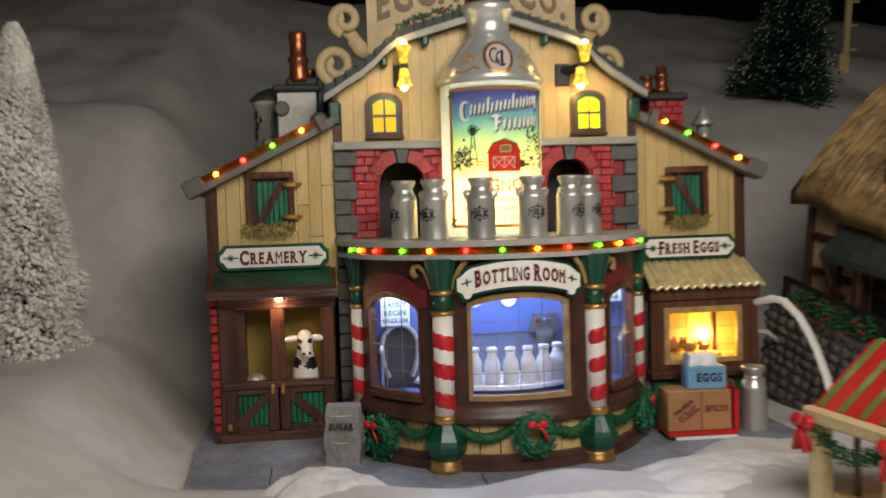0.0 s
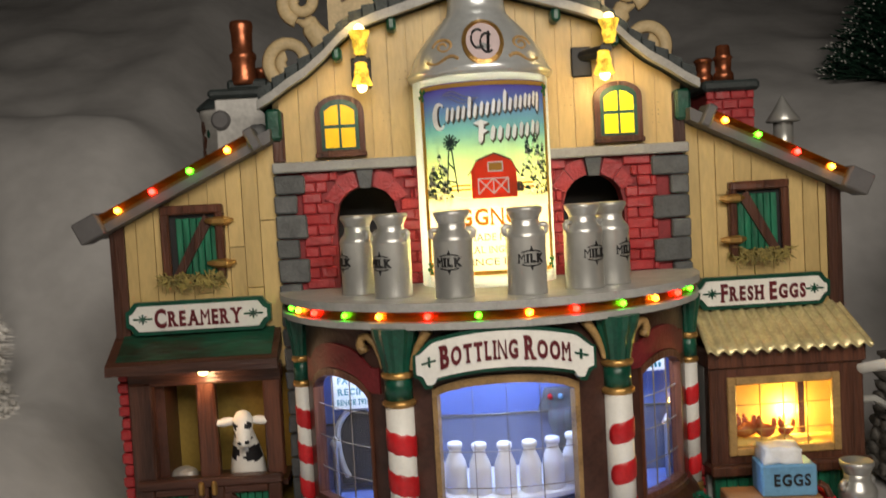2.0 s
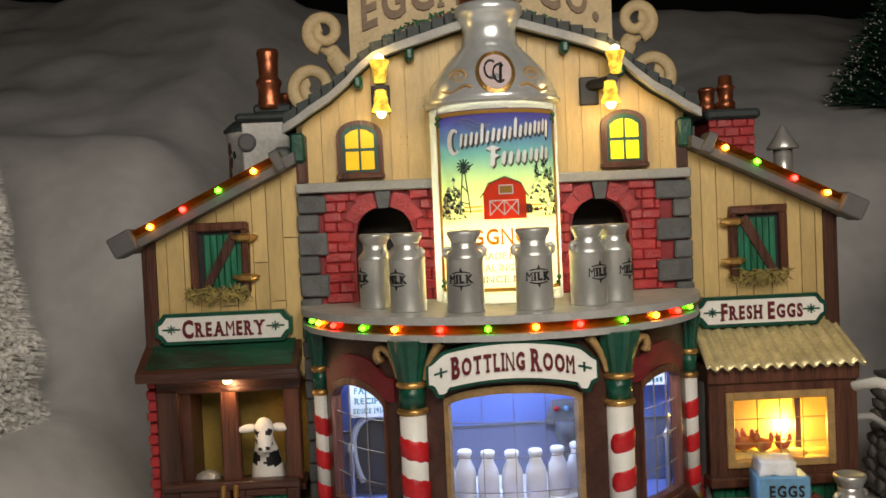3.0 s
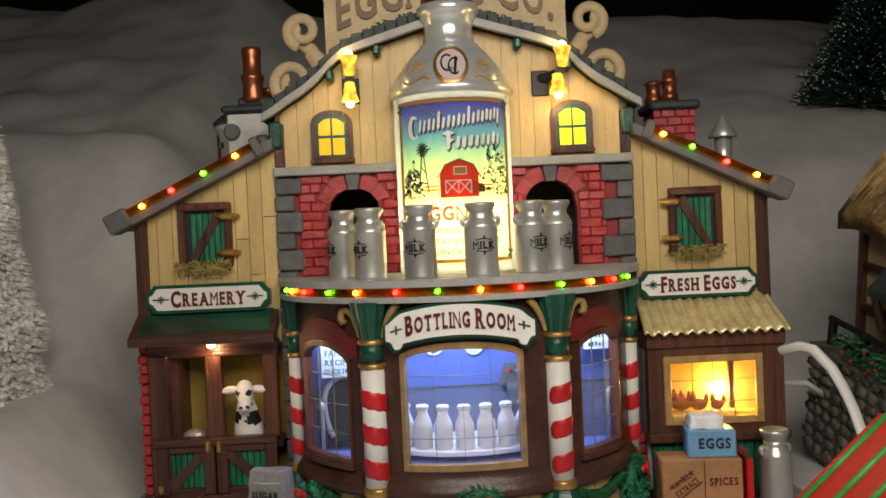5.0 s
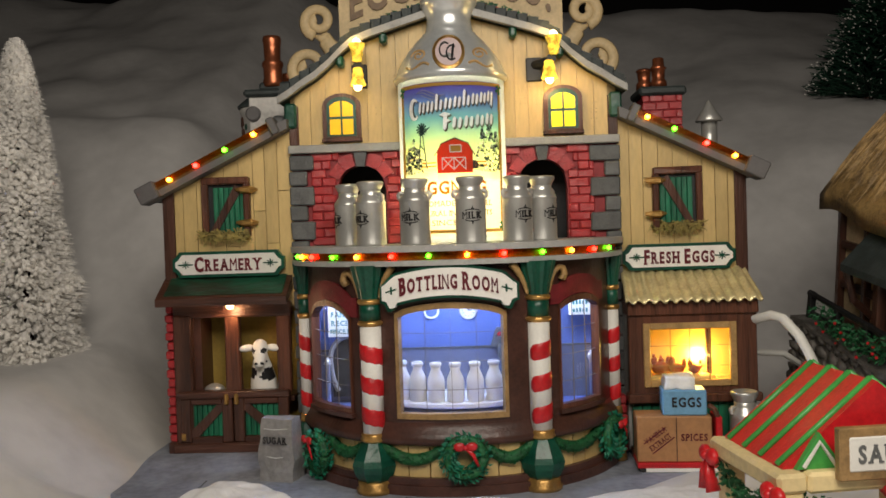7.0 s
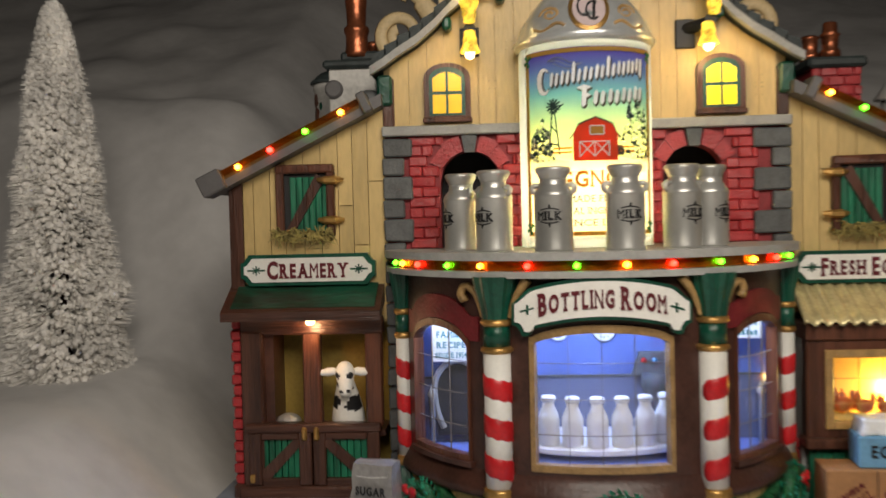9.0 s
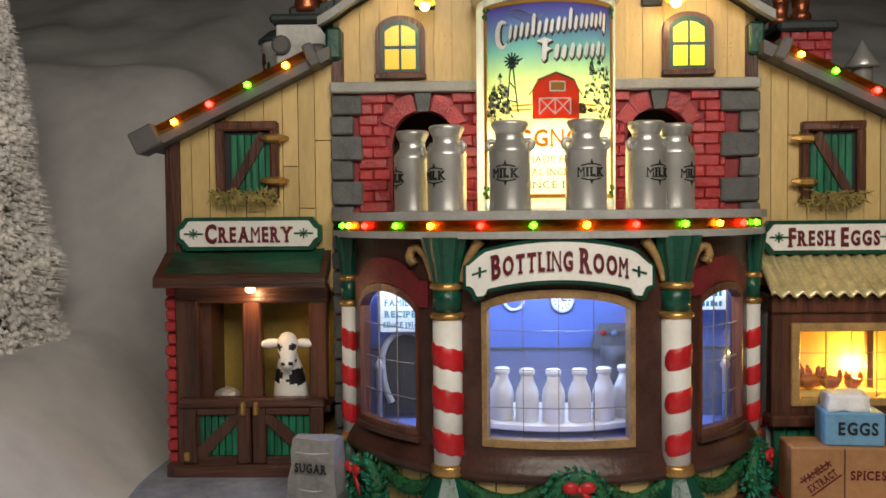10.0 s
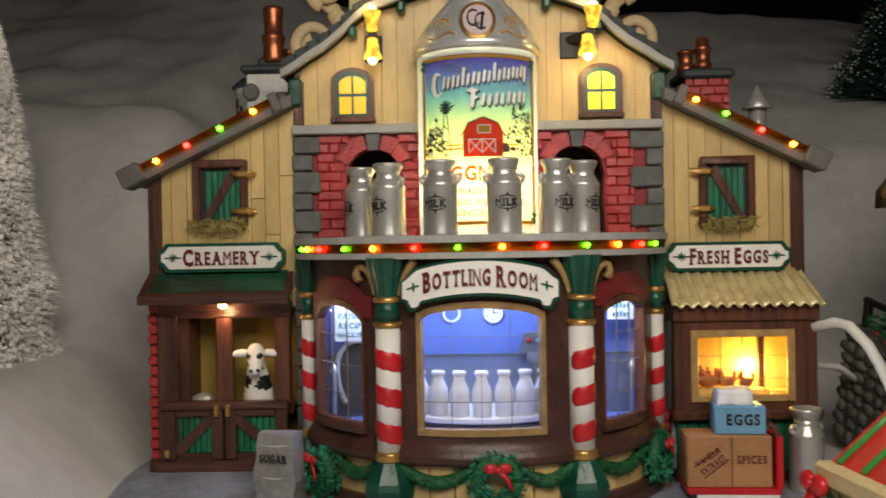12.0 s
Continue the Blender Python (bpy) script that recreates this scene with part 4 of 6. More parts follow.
for cx, hgt, wid in ((-1.85, 1.0, 0.22), (-1.6, 1.3, 0.26), (-1.4, 0.9, 0.2), (-2.0, 0.8, 0.2), (1.25, 1.6, 0.38), (1.6, 2.0, 0.45), (1.95, 1.5, 0.35)):
    for i in range(60):
        f = random.random()
        w = wid * (1 - f) + 0.03
        u, z = cx + random.uniform(-w, w), 11.35 + f * hgt
        s = random.uniform(0.035, 0.08)
        plate(bm if random.random() < 0.6 else bw, [(u - s, z - s * 0.5), (u + s, z - s * 0.8), (u, z + s)], 0.012 + random.uniform(0, 0.004), 0, BOT)
fine("fir_print", bm, "dark"), fine("snowy_twig_print", bw, "snow")
bm = bmesh.new()
for z in (11.55, 11.68):
    strip(bm, [-1.2, -0.6], z, z + 0.05, 0.018, 0, BOT)
    strip(bm, [0.9, 1.4], z, z + 0.05, 0.018, 0, BOT)
lp("fence_print", bm, "orange")
lp("calf_print", plate(bmesh.new(), [(0.5, 11.45), (1.0, 11.45), (1.05, 11.6), (0.95, 11.75), (0.55, 11.75), (0.42, 11.62)], 0.022, 0, BOT), "ink")
# brand name drawn as plain strokes
bm, sh = bmesh.new(), bmesh.new()


def stroke(u, z, w, h, lean=0.04):
    """One broad pen stroke with slanted ends, and its dark edge below and right."""
    o = [(u, z + 0.05), (u + w * 0.5, z - 0.03), (u + w, z + 0.06), (u + w + lean, z + h - 0.05), (u + w * 0.5 + lean, z + h + 0.03), (u + lean, z + h - 0.06)]
    plate(bm, o, 0.035, 0.01, BOT)
    plate(sh, [(u + w, z + 0.06), (u + w + 0.05, z), (u + w + lean + 0.05, z + h - 0.1), (u + w + lean, z + h - 0.05)], 0.03, 0.0, BOT)
    plate(sh, [(u, z + 0.05), (u + 0.03, z - 0.02), (u + w * 0.5 + 0.03, z - 0.1), (u + w + 0.05, z), (u + w, z + 0.06), (u + w * 0.5, z - 0.03)], 0.03, 0.0, BOT)


def hook(u, z, r):
    """A tall crescent that opens each word."""
    for k, (lay, d0, d1) in enumerate(((bm, 0.035, 0.01), (sh, 0.03, 0.0))):
        o = [(u + r * 0.62 * math.cos(a), z + r * math.sin(a)) for a in steps(0.9, 5.5, 14)]
        i = [(u + 0.05 + (r * 0.62 - 0.13) * math.cos(a), z + (r - 0.1) * math.sin(a)) for a in steps(5.5, 0.9, 14)]
        if k:
            o, i = i[::-1], [(a + 0.05, b + 0.01) for a, b in i]
        for p in range(14):
            quad = [o[p], o[p + 1], i[13 - p], i[14 - p]]
            plate(lay, quad, d0, d1, BOT)


# plain upright strokes in pairs; a few of them rise or hang
for u0, u1, z0, z1, n, tall, low in ((-1.28, 1.86, 13.62, 14.0, 9, (2, 5), (8,)), (0.05, 1.86, 13.0, 13.14, 4, (), ())):
    w = (u1 - u0) / n
    for i in range(n):
        u, z = u0 + w * i, z0 + (z1 - z0) * (i / (n - 1)) ** 1.3
        stroke(u, z, w * 0.27, 0.40 + 0.2 * (i in tall))
        stroke(u + w * 0.47, z - 0.16 * (i in low), w * 0.27, 0.38 + 0.16 * (i in low))
hook(-1.5, 13.78, 0.42)
stroke(-0.3, 12.94, 0.14, 0.62)
stroke(-0.42, 13.44, 0.42, 0.13, 0.0)
stroke(-0.3, 13.22, 0.3, 0.1, 0.0)
lpp("name_stroke", bm, "cream"), lpp("stroke_shadow", sh, "ink")
for q in range(3):
    lp("flourish", tube(bmesh.new(), [BOT(-1.35 + 0.9 * v + 0.1 * q, 14.38 - 0.09 * q + 0.1 * math.sin(v * 5 + q), 0.02) for v in steps(0, 1, 10)], 0.018, 5), "slate")
bm = bmesh.new()
for s_ in (-1, 1):
    for zz in (9.25, 14.5):
        for a in (0.4, 1.9, 3.2, 4.6):
            plate(bm, [(s_ * (LAB - 0.16) + 0.02, zz), (s_ * (LAB - 0.16) + 0.2 * math.cos(a), zz + 0.2 * math.sin(a)), (s_ * (LAB - 0.16) + 0.2 * math.cos(a + 0.6), zz + 0.2 * math.sin(a + 0.6))], 0.05, 0.02, BOT)
lpp("holly_leaf", bm, "green")
lpp("letter", lettering("EGGNOG", 2.7, 0.5, 0.015, BOT, 0, 10.75, 0.0), "orange")
fine("small_print", lettering("HANDMADE FROM ALL", 3.2, 0.2, 0.015, BOT, 0, 10.15, 0.0, bold=0.004), "ink")
fine("small_print", lettering("NATURAL INGREDIENTS", 3.2, 0.2, 0.015, BOT, 0, 9.78, 0.0, bold=0.004), "ink")
fine("small_print", lettering("SINCE 1914", 1.7, 0.2, 0.015, BOT, 0, 9.42, 0.0, bold=0.004), "ink")
# medallion and scrolls on the shoulder
med = bmesh.new()
lathe(med, [(0.62, 0), (0.62, 0.1), (0.52, 0.14), (0.52, 0.1), (0.0, 0.1)], 32)
mo = part("medallion", med, GOLD, bottle, "oval medallion with dark monogram", smooth=False)
mo.matrix_basis = Matrix.Translation((0, -1.26 * C, 15.86 * C)) @ pose(0, 0, 0, 62) @ Matrix.Diagonal((1.0, 1.32, 1, 1))
part("medallion_face", lathe(bmesh.new(), [(0.5, 0.1), (0.5, 0.12)], 32), PALEPINK, bottle).matrix_basis = mo.matrix_basis
bm = bmesh.new()
for cx, cz in ((-0.14, 0.06), (0.12, -0.06)):
    tube(bm, [(cx + 0.2 * math.cos(a), cz + 0.26 * math.sin(a), 0.13) for a in steps(0.9, 5.4, 14)], 0.035, 6)
tube(bm, [(0.18, 0.24, 0.13), (0.12, -0.34, 0.13)], 0.05, 6)
part("monogram", bm, BLACK, bottle).matrix_basis = mo.matrix_basis
for s in (-1, 1):
    bm = bmesh.new()
    pts = []
    for a in steps(0, 9.5, 30):
        r = 0.33 * (1 - a / 12)
        u, z = s * (1.15 + r * math.cos(a) * 0.9), 15.85 + r * math.sin(a) * 0.8
        dz = max(0, z - 15.2)
        rr = 2.14 - 0.25 * dz - 0.18 * dz * dz
        pts.append((u, by - math.sqrt(max(0.05, rr * rr - u * u)) - 0.04, z))
    tube(bm, pts, 0.05, 6)
    tube(bm, [(s * (0.75 + 0.28 * t), by - math.sqrt(2.14 ** 2 - (0.75 + 0.28 * t) ** 2) - 0.02 + 0.0, 15.42 + 0.1 * math.sin(t * 2)) for t in steps(0, 3.2, 8)], 0.05, 6)
    part("gilded_scroll", bm, TAN, bottle, smooth=True)

# high sign behind the bottle
bm = bmesh.new()
plate(bm, [(-4.9, 17.0), (4.9, 17.0), (4.9, 20.6)] + [(4.9 * math.cos(a), 20.6 + 1.6 * math.sin(a)) for a in steps(0.15, math.pi - 0.15, 16)] + [(-4.9, 20.6)], 4.0, 4.35)
TOPSIGN = mat("cream_sign_paint", (0.60, 0.46, 0.25), 0.55, 0.16, 110, 0.35)
sign = part("roof_sign", bm, TOPSIGN, house, "tall cream roof sign with carved brown letters")
def arcup(u, z, d):
    return (u, d, z - 0.085 * u * u * 0.55)


CARVED = mat("carved_letter_paint", (0.20, 0.12, 0.055), 0.5, 0.3, 120, 0.4)
pieces("letter", lettering("EGGNOG Co.", 8.8, 1.5, 0.1, arcup, 0, 20.1, 3.9), CARVED, sign, "carved tan letters")
bm = bmesh.new()
for i in range(260):
    t = random.uniform(-1, 1)
    u, z = t * 3.6, 19.08 - 0.98 * t * t + random.uniform(-0.16, 0.16)
    a, s = random.uniform(0, 6.28), random.uniform(0.1, 0.2)
    plate(bm, [(u + s * math.cos(a), z + s * math.sin(a) * 0.7), (u + s * 0.4 * math.cos(a + 2), z + s * 0.4 * math.sin(a + 2)), (u + s * 0.4 * math.cos(a + 4.2), z + s * 0.4 * math.sin(a + 4.2))], 3.97 - random.uniform(0, 0.05), 4.0)
part("holly_print", bm, GARLAND, sign, "green holly sprigs")
bm = bmesh.new()
for i in range(16):
    t = random.uniform(-0.9, 0.9)
    ball(bm, t * 3.6, 3.93, 19.08 - 0.98 * t * t, 0.06, sub=1)
part("holly_berries", bm, RED, sign)
for s in (-1, 1):
    bm = bmesh.new()
    for cx, cz, big in ((5.85, 18.55, 0.68), (6.35, 16.5, 0.82)):
        pts, rad = [], []
        for i in range(41):
            a = radians(255 - 500 * i / 40)
            r = big * (1 - 0.72 * (i / 40))
            pts.append((s * -1 * (-cx + r * math.cos(a)), 4.15, cz + r * math.sin(a)))
            rad.append(0.25 - 0.06 * i / 40)
        tube(bm, pts, rad, 8, 0.5)
    tube(bm, [(s * 5.55, 4.15, 18.0), (s * 5.5, 4.15, 17.6), (s * 5.2, 4.15, 17.2), (s * 4.9, 4.15, 16.9)], [0.2, 0.36, 0.42, 0.3], 8, 0.4)
    tube(bm, [(s * 6.0, 4.15, 17.9), (s * 5.7, 4.15, 17.75), (s * 5.4, 4.15, 17.9)], [0.08, 0.2, 0.2], 8, 0.6)
    tube(bm, [(s * 6.15, 4.15, 15.75), (s * 5.9, 4.15, 15.6), (s * 5.6, 4.15, 15.6)], 0.22, 8, 0.6)
    part("scroll", bm, TOPSIGN, sign, "cream scrollwork", smooth=True)

# ---------------------------------------------------------------- wings
def wing(s):
    """The lean-to wing on one side: boards, sloped roof with lights, shuttered hatch, sign."""
    inner, outer = (6.65, 12.0) if s < 0 else (6.6, 11.7)
    slope = lambda x: 13.35 - (abs(x) - 6.8) * 0.485
    f = FRONT
    w = part("wing_wall", strip(bmesh.new(), sorted((s * inner, s * outer)), 6.2, slope, f + 0.1, f + 0.5), SEAM, house)
    part("wing_side_wall", strip(bmesh.new(), sorted((s * (outer - 0.4), s * outer)), 0.3, slope, f + 0.5, 8.6), CREAM, house)
    part("wing_rear_wall", strip(bmesh.new(), sorted((s * inner, s * (outer - 0.4))), 0.3, slope, 8.2, 8.6), CREAM, house)
    x = inner
    while x < outer - 0.5:
        x1 = min(outer - 0.4, x + random.uniform(0.5, 0.66))
        if outer - 0.4 - x1 < 0.25:
            x1 = outer - 0.4
        cut = random.choice((0, 0, 9.0 + random.uniform(-0.6, 1.2), 11.0))
        spans = [(6.3, slope)] if not cut or cut > slope(x1) - 0.4 else [(6.3, lambda u, c=cut: c - 0.03), (cut, slope)]
        for za, zb in spans:
            part("plank", strip(bmesh.new(), sorted((s * (x + 0.012), s * (x1 - 0.012))), za, zb, f - 0.02 + random.uniform(-0.02, 0.02), f + 0.12), CREAM, w)
        x = x1
    part("corner_post", strip(bmesh.new(), sorted((s * (outer - 0.4), s * (outer + 0.06))), 0.4 if s < 0 else 6.0, slope, f - 0.12, f + 0.4), WOOD, house)
    # roof
    xa, xb = 6.9, (12.4 if s < 0 else 11.98)
    rz = lambda x: 13.35 - (abs(x) - 6.8) * 0.485
    part("wing_roof", strip(bmesh.new(), sorted((s * 6.66, s * xb)), lambda u: rz(u) + 0.02, lambda u: rz(u) + 0.42, 0.45, 8.9), GUTTER, house, "grey sloped roof edge")
    m = part("light_strip", strip(bmesh.new(), sorted((s * (xa + 0.5), s * (xb - 0.3))), lambda u: rz(u) + 0.3, lambda u: rz(u) + 0.66, 0.46, 0.9), TUBEDARK, house, "amber light strip with coloured leds")
    t = part("light_tube", strip(bmesh.new(), sorted((s * (xa + 0.5), s * (xb - 0.3))), lambda u: rz(u) + 0.3, lambda u: rz(u) + 0.64, 0.3, 0.44), TUBE, m)
    t.visible_shadow = False
    sl = math.degrees(math.atan(0.485))
    for x, w2 in ((xb, 0.42), (xa + 0.3, 0.16)):
        bmc = B(-w2, w2, -0.45, 0.5, -0.36, 0.36, bevel=0.05)
        ob = part("end_cap", bmc, GUTTER, m, "grey plastic end cap")
        ob.matrix_basis = pose(s * x * C, 0.62 * C, (rz(x) + 0.38) * C, 0, s * sl)
    for x, c in (((-11.5, "y"), (-10.4, "r"), (-9.2, "g"), (-8.0, "y")) if s < 0 else ((7.75, "y"), (8.8, "g"), (10.05, "r"), (11.15, "y"))):
        led(x, 0.36, rz(x) + 0.47, c, m, 0.115)
    # shuttered hatch
    x0, x1, z0, z1 = (-10.4, -8.4, 9.15, 11.6) if s < 0 else (8.0, 10.0, 8.95, 11.4)
    hatch = part("shutter_hatch", B(x0, x1, f - 0.3, f, z1 - 0.3, z1, bevel=0.05, jit=0.02), REDWOOD, house, "green plank shutter in a rough brown frame")
    part("frame_side", B(x0, x0 + 0.26, f - 0.28, f, z0, z1 - 0.25, bevel=0.05, jit=0.02), REDWOOD, hatch)
    part("frame_side", B(x1 - 0.26, x1, f - 0.28, f, z0, z1 - 0.25, bevel=0.05, jit=0.02), REDWOOD, hatch)
    # Flat black sheet in place of the shade behind the shutter boards.
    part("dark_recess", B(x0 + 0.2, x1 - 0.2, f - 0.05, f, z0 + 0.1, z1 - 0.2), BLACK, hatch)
    n = 6
    for i in range(n):
        a = x0 + (0.48 if s < 0 else 0.3) + i * 0.22
        part("plank", B(a, a + 0.2, f - 0.16, f - 0.06, z0 + 0.2, z1 - 0.42, bevel=0.02, jit=0.01), PLANKGREEN, hatch)
    ax, bx2 = (x0 + 0.3, x1 - 0.3) if s < 0 else (x1 - 0.35, x0 + 0.3)
    bmd = bmesh.new()
    plate(bmd, [(ax, z0 + 0.15), (ax + s * -0.3, z0 + 0.15), (bx2, z1 - 0.5), (bx2 + s * 0.3, z1 - 0.32)], f - 0.26, f - 0.15)
    part("brace", bmd, WOOD, hatch)
    hx = x1 - 0.1 if s < 0 else x0 + 0.1
    for z in (z0 + 0.55, z1 - 0.55):
        bmh = bmesh.new()
        tube(bmh, [(hx - 0.45, f - 0.34, z + 0.03), (hx - 0.2, f - 0.36, z), (hx + 0.15, f - 0.36, z), (hx + 0.42, f - 0.2, z + 0.02)], [0.06, 0.13, 0.15, 0.05], 6)
        part("strap_hinge", bmh, GOLD, hatch, "gilded strap hinge")
    bmg = bmesh.new()
    for i in range(150):
        gx = random.uniform(x0 - 0.05, x1 - 0.05)
        gz = z0 + random.uniform(-0.15, 0.2)
        tube(bmg, [(gx, f - 0.1, gz), (gx + random.uniform(-0.15, 0.15), f - 0.35 - random.uniform(0, 0.15), gz + random.uniform(-0.05, 0.2)), (gx + random.uniform(-0.3, 0.3), f - 0.5, gz + random.uniform(-0.3, 0.15))], [0.03, 0.025, 0.008], 4)
    part("straw_tuft", bmg, STRAW, hatch, "dried grass along the sill")


wing(-1)
wing(1)


def shop_sign(text, cx, cz, wd, ht, lw, lh, y):
    k = 0.28
    def out(w, h):
        w, h = w / 2, h / 2
        return [(cx - w, cz - h + k), (cx - w + k * 0.4, cz - h + k * 0.8), (cx - w + k, cz - h), (cx + w - k, cz - h), (cx + w - k * 0.4, cz - h + k * 0.8), (cx + w, cz - h + k), (cx + w, cz + h - k), (cx + w - k * 0.4, cz + h - k * 0.8), (cx + w - k, cz + h), (cx - w + k, cz + h), (cx - w + k * 0.4, cz + h - k * 0.8), (cx - w, cz + h - k)]
    sg = part("shop_sign", plate(bmesh.new(), out(wd, ht), y, y + 0.3), GREEN, house, "white sign board with green rim")
    part("sign_face", plate(bmesh.new(), out(wd - 0.24, ht - 0.24), y - 0.05, y + 0.1), WHITE, sg)
    pieces("letter", lettering(text, lw, lh, 0.05, cx=cx, cz=cz, d=y - 0.09, bold=0.036), LETTER, sg, "dark red raised letters")
    for s in (-1, 1):
        bm = bmesh.new()
        ex = cx + s * (wd / 2 - 0.55)
        tube(bm, [(ex - 0.3, y - 0.06, cz), (ex + 0.3, y - 0.06, cz)], 0.03, 5)
        tube(bm, [(ex, y - 0.06, cz - 0.16), (ex, y - 0.06, cz + 0.16)], 0.03, 5)
        for a in (-1, 1):
            tube(bm, [(ex + a * 0.12, y - 0.06, cz - 0.1), (ex, y - 0.06, cz), (ex + a * 0.12, y - 0.06, cz + 0.1)], 0.025, 5)
        part("ornament", bm, GREEN, sg)
    return sg


shop_sign("Creamery", -9.35, 8.05, 4.6, 1.05, 2.75, 0.62, FRONT - 0.35)
shop_sign("Fresh Eggs", 8.95, 7.78, 4.5, 1.05, 2.8, 0.6, FRONT - 0.35)

# bottling room sign on the bay
def SG(u, z, d):
    a = math.degrees((u - 0.18) / (R + 0.3))
    return CYL(a, z + 0.08 - 0.075 * u * u, d)


def board_strip(w, h, d0, d1):
    """The arched board, cut in columns so that it follows the bay's curve."""
    bm = bmesh.new()
    end = lambda u: max(0.0, (abs(u) - (w - 0.55)) / 0.55)
    top = lambda u: 7.33 + h * (1 - 0.45 * smooth(0, 1, end(u)))
    bot = lambda u: 7.33 - h * (1 - 0.5 * smooth(0.35, 1, end(u))) - 0.14 * (0.0 < end(u) < 0.6)
    strip(bm, steps(-w, w, 50), bot, top, d0, d1, SG)
    return bm


bs = part("shop_sign", board_strip(2.42, 0.56, 0.42, 0.15), GREEN, house, "arched white sign board over the bay window")
part("sign_face", board_strip(2.32, 0.47, 0.47, 0.3), WHITE, bs)
pieces("letter", lettering("Bottling Room", 3.3, 0.62, -0.05, SG, 0, 7.36, 0.52, bold=0.036), LETTER, bs, "dark red raised letters")
for s in (-1, 1):
    bm = bmesh.new()
    tube(bm, [SG(s * 1.78, 7.33, 0.49), SG(s * 2.15, 7.33, 0.49)], 0.03, 5)
    tube(bm, [SG(s * 1.95, 7.2, 0.49), SG(s * 1.95, 7.46, 0.49)], 0.035, 5)
    part("ornament", bm, GREEN, bs)

# ---------------------------------------------------------------- creamery front
f = 0.9
part("canopy", plate(bmesh.new(), [(-0.15, 6.42), (-0.15, 6.72), (1.25, 7.55), (1.25, 6.95)], -12.1, -6.8, lambda u, z, d: (d, u, z)), WOODH, house, "dark wooden canopy with green top")
MOSS = mat("worn_green_paint", (0.010, 0.060, 0.034), 0.32, 0.6, 90, 0.9, stretch=(0.3, 1, 1), second=(0.024, 0.012, 0.008))
part("canopy_top", plate(bmesh.new(), [(0.02, 6.84), (0.02, 6.86), (1.2, 7.58), (1.2, 7.5)], -11.8, -7.0, lambda u, z, d: (d, u, z)), MOSS, house, "worn dark green canopy top")
door = part("stable_front", B(-11.75, -6.85, f - 0.1, f + 0.3, 5.85, 6.45, bevel=0.05), WOODH, house, "dark timber stable front")
for a, b, m in ((-11.75, -11.0, WOOD), (-7.5, -6.9, REDWOOD), (-9.62, -9.02, REDWOOD)):
    part("post", B(a, b, f - 0.15 if m is WOOD else f - 0.05, f + 0.35, 0.35 if m is WOOD else 2.7, 6.0, bevel=0.06, jit=0.03), m, door)
part("back_wall", B(-11.0, -6.9, 2.7, 2.8, 0.4, 6.3), MUSTARD, door, "mustard inner wall")
part("side_wall", B(-11.0, -10.7, f + 0.3, 2.7, 0.4, 6.3), BROWN, door)
part("floor_inside", B(-11.0, -6.9, f + 0.3, 2.7, 2.3, 2.5), BROWN, door)
part("ceiling_inside", B(-11.0, -6.9, f + 0.3, 2.7, 6.2, 6.3), BROWN, door)
part("wash_bucket", ball(bmesh.new(), -10.3, 1.5, 2.75, 0.35, 1.3, 1, 0.9), SILVER, door)
part("rail", B(-11.6, -7.0, f - 0.3, f + 0.2, 2.55, 2.85, bevel=0.05, jit=0.02), WOODH, door)
part("threshold", B(-11.85, -6.8, f - 0.35, f + 0.2, 0.3, 0.75, bevel=0.06, jit=0.02), WOODH, door)
for i, (a, b) in enumerate(((-11.5, -9.36), (-9.3, -7.05))):
    leaf = part("door_leaf", B(a, a + 0.42, f - 0.26, f + 0.1, 0.75, 2.55, bevel=0.04, jit=0.015), WOOD, door, "half door with green boards and brown brace")
    part("stile", B(b - 0.42, b, f - 0.26, f + 0.1, 0.75, 2.55, bevel=0.04, jit=0.015), WOOD, leaf)
    part("top_rail", B(a + 0.42, b - 0.42, f - 0.24, f + 0.1, 2.3, 2.55, bevel=0.04), WOODH, leaf)
    part("bottom_rail", B(a + 0.42, b - 0.42, f - 0.24, f + 0.1, 0.7, 0.98, bevel=0.04), WOODH, leaf)
    n = 6
    w = (b - a - 0.84) / n
    for j in range(n):
        part("plank", B(a + 0.42 + j * w + 0.012, a + 0.42 + (j + 1) * w - 0.012, f - 0.08, f + 0.05, 0.98, 2.3, bevel=0.02, jit=0.01), PLANKGREEN, leaf)
    xa, xb = (a + 0.42, b - 0.42) if i == 0 else (b - 0.42, a + 0.42)
    q = 0.26 if i == 0 else -0.26
    part("brace", plate(bmesh.new(), [(xa, 0.95), (xa + q, 0.95), (xb, 2.05), (xb, 2.35), (xb - q * 0.6, 2.35), (xa, 1.25)], f - 0.2, f - 0.06), WOOD, leaf)
    part("latch", B((b - 0.3 if i == 0 else a + 0.05), (b - 0.12 if i == 0 else a + 0.23), f - 0.4, f - 0.24, 2.3, 2.75, bevel=0.05), GOLD, leaf, "gilded latch")
    part("door_hinge", B((a + 0.02 if i == 0 else b - 0.2), (a + 0.2 if i == 0 else b - 0.02), f - 0.34, f - 0.24, 0.85, 1.15, bevel=0.04), GOLD, leaf)
for j in range(15):
    zb = 0.75 + j * 0.38
    part("brick", B(-12.03 - 0.05 * (j % 2), -11.72, f - 0.1, f + 0.5, zb, zb + 0.34, bevel=0.06, jit=0.025), BRICK, house)
part("corner_base", B(-12.05, -11.6, f - 0.3, f + 0.5, 0.25, 0.8, bevel=0.08), BROWN, house)
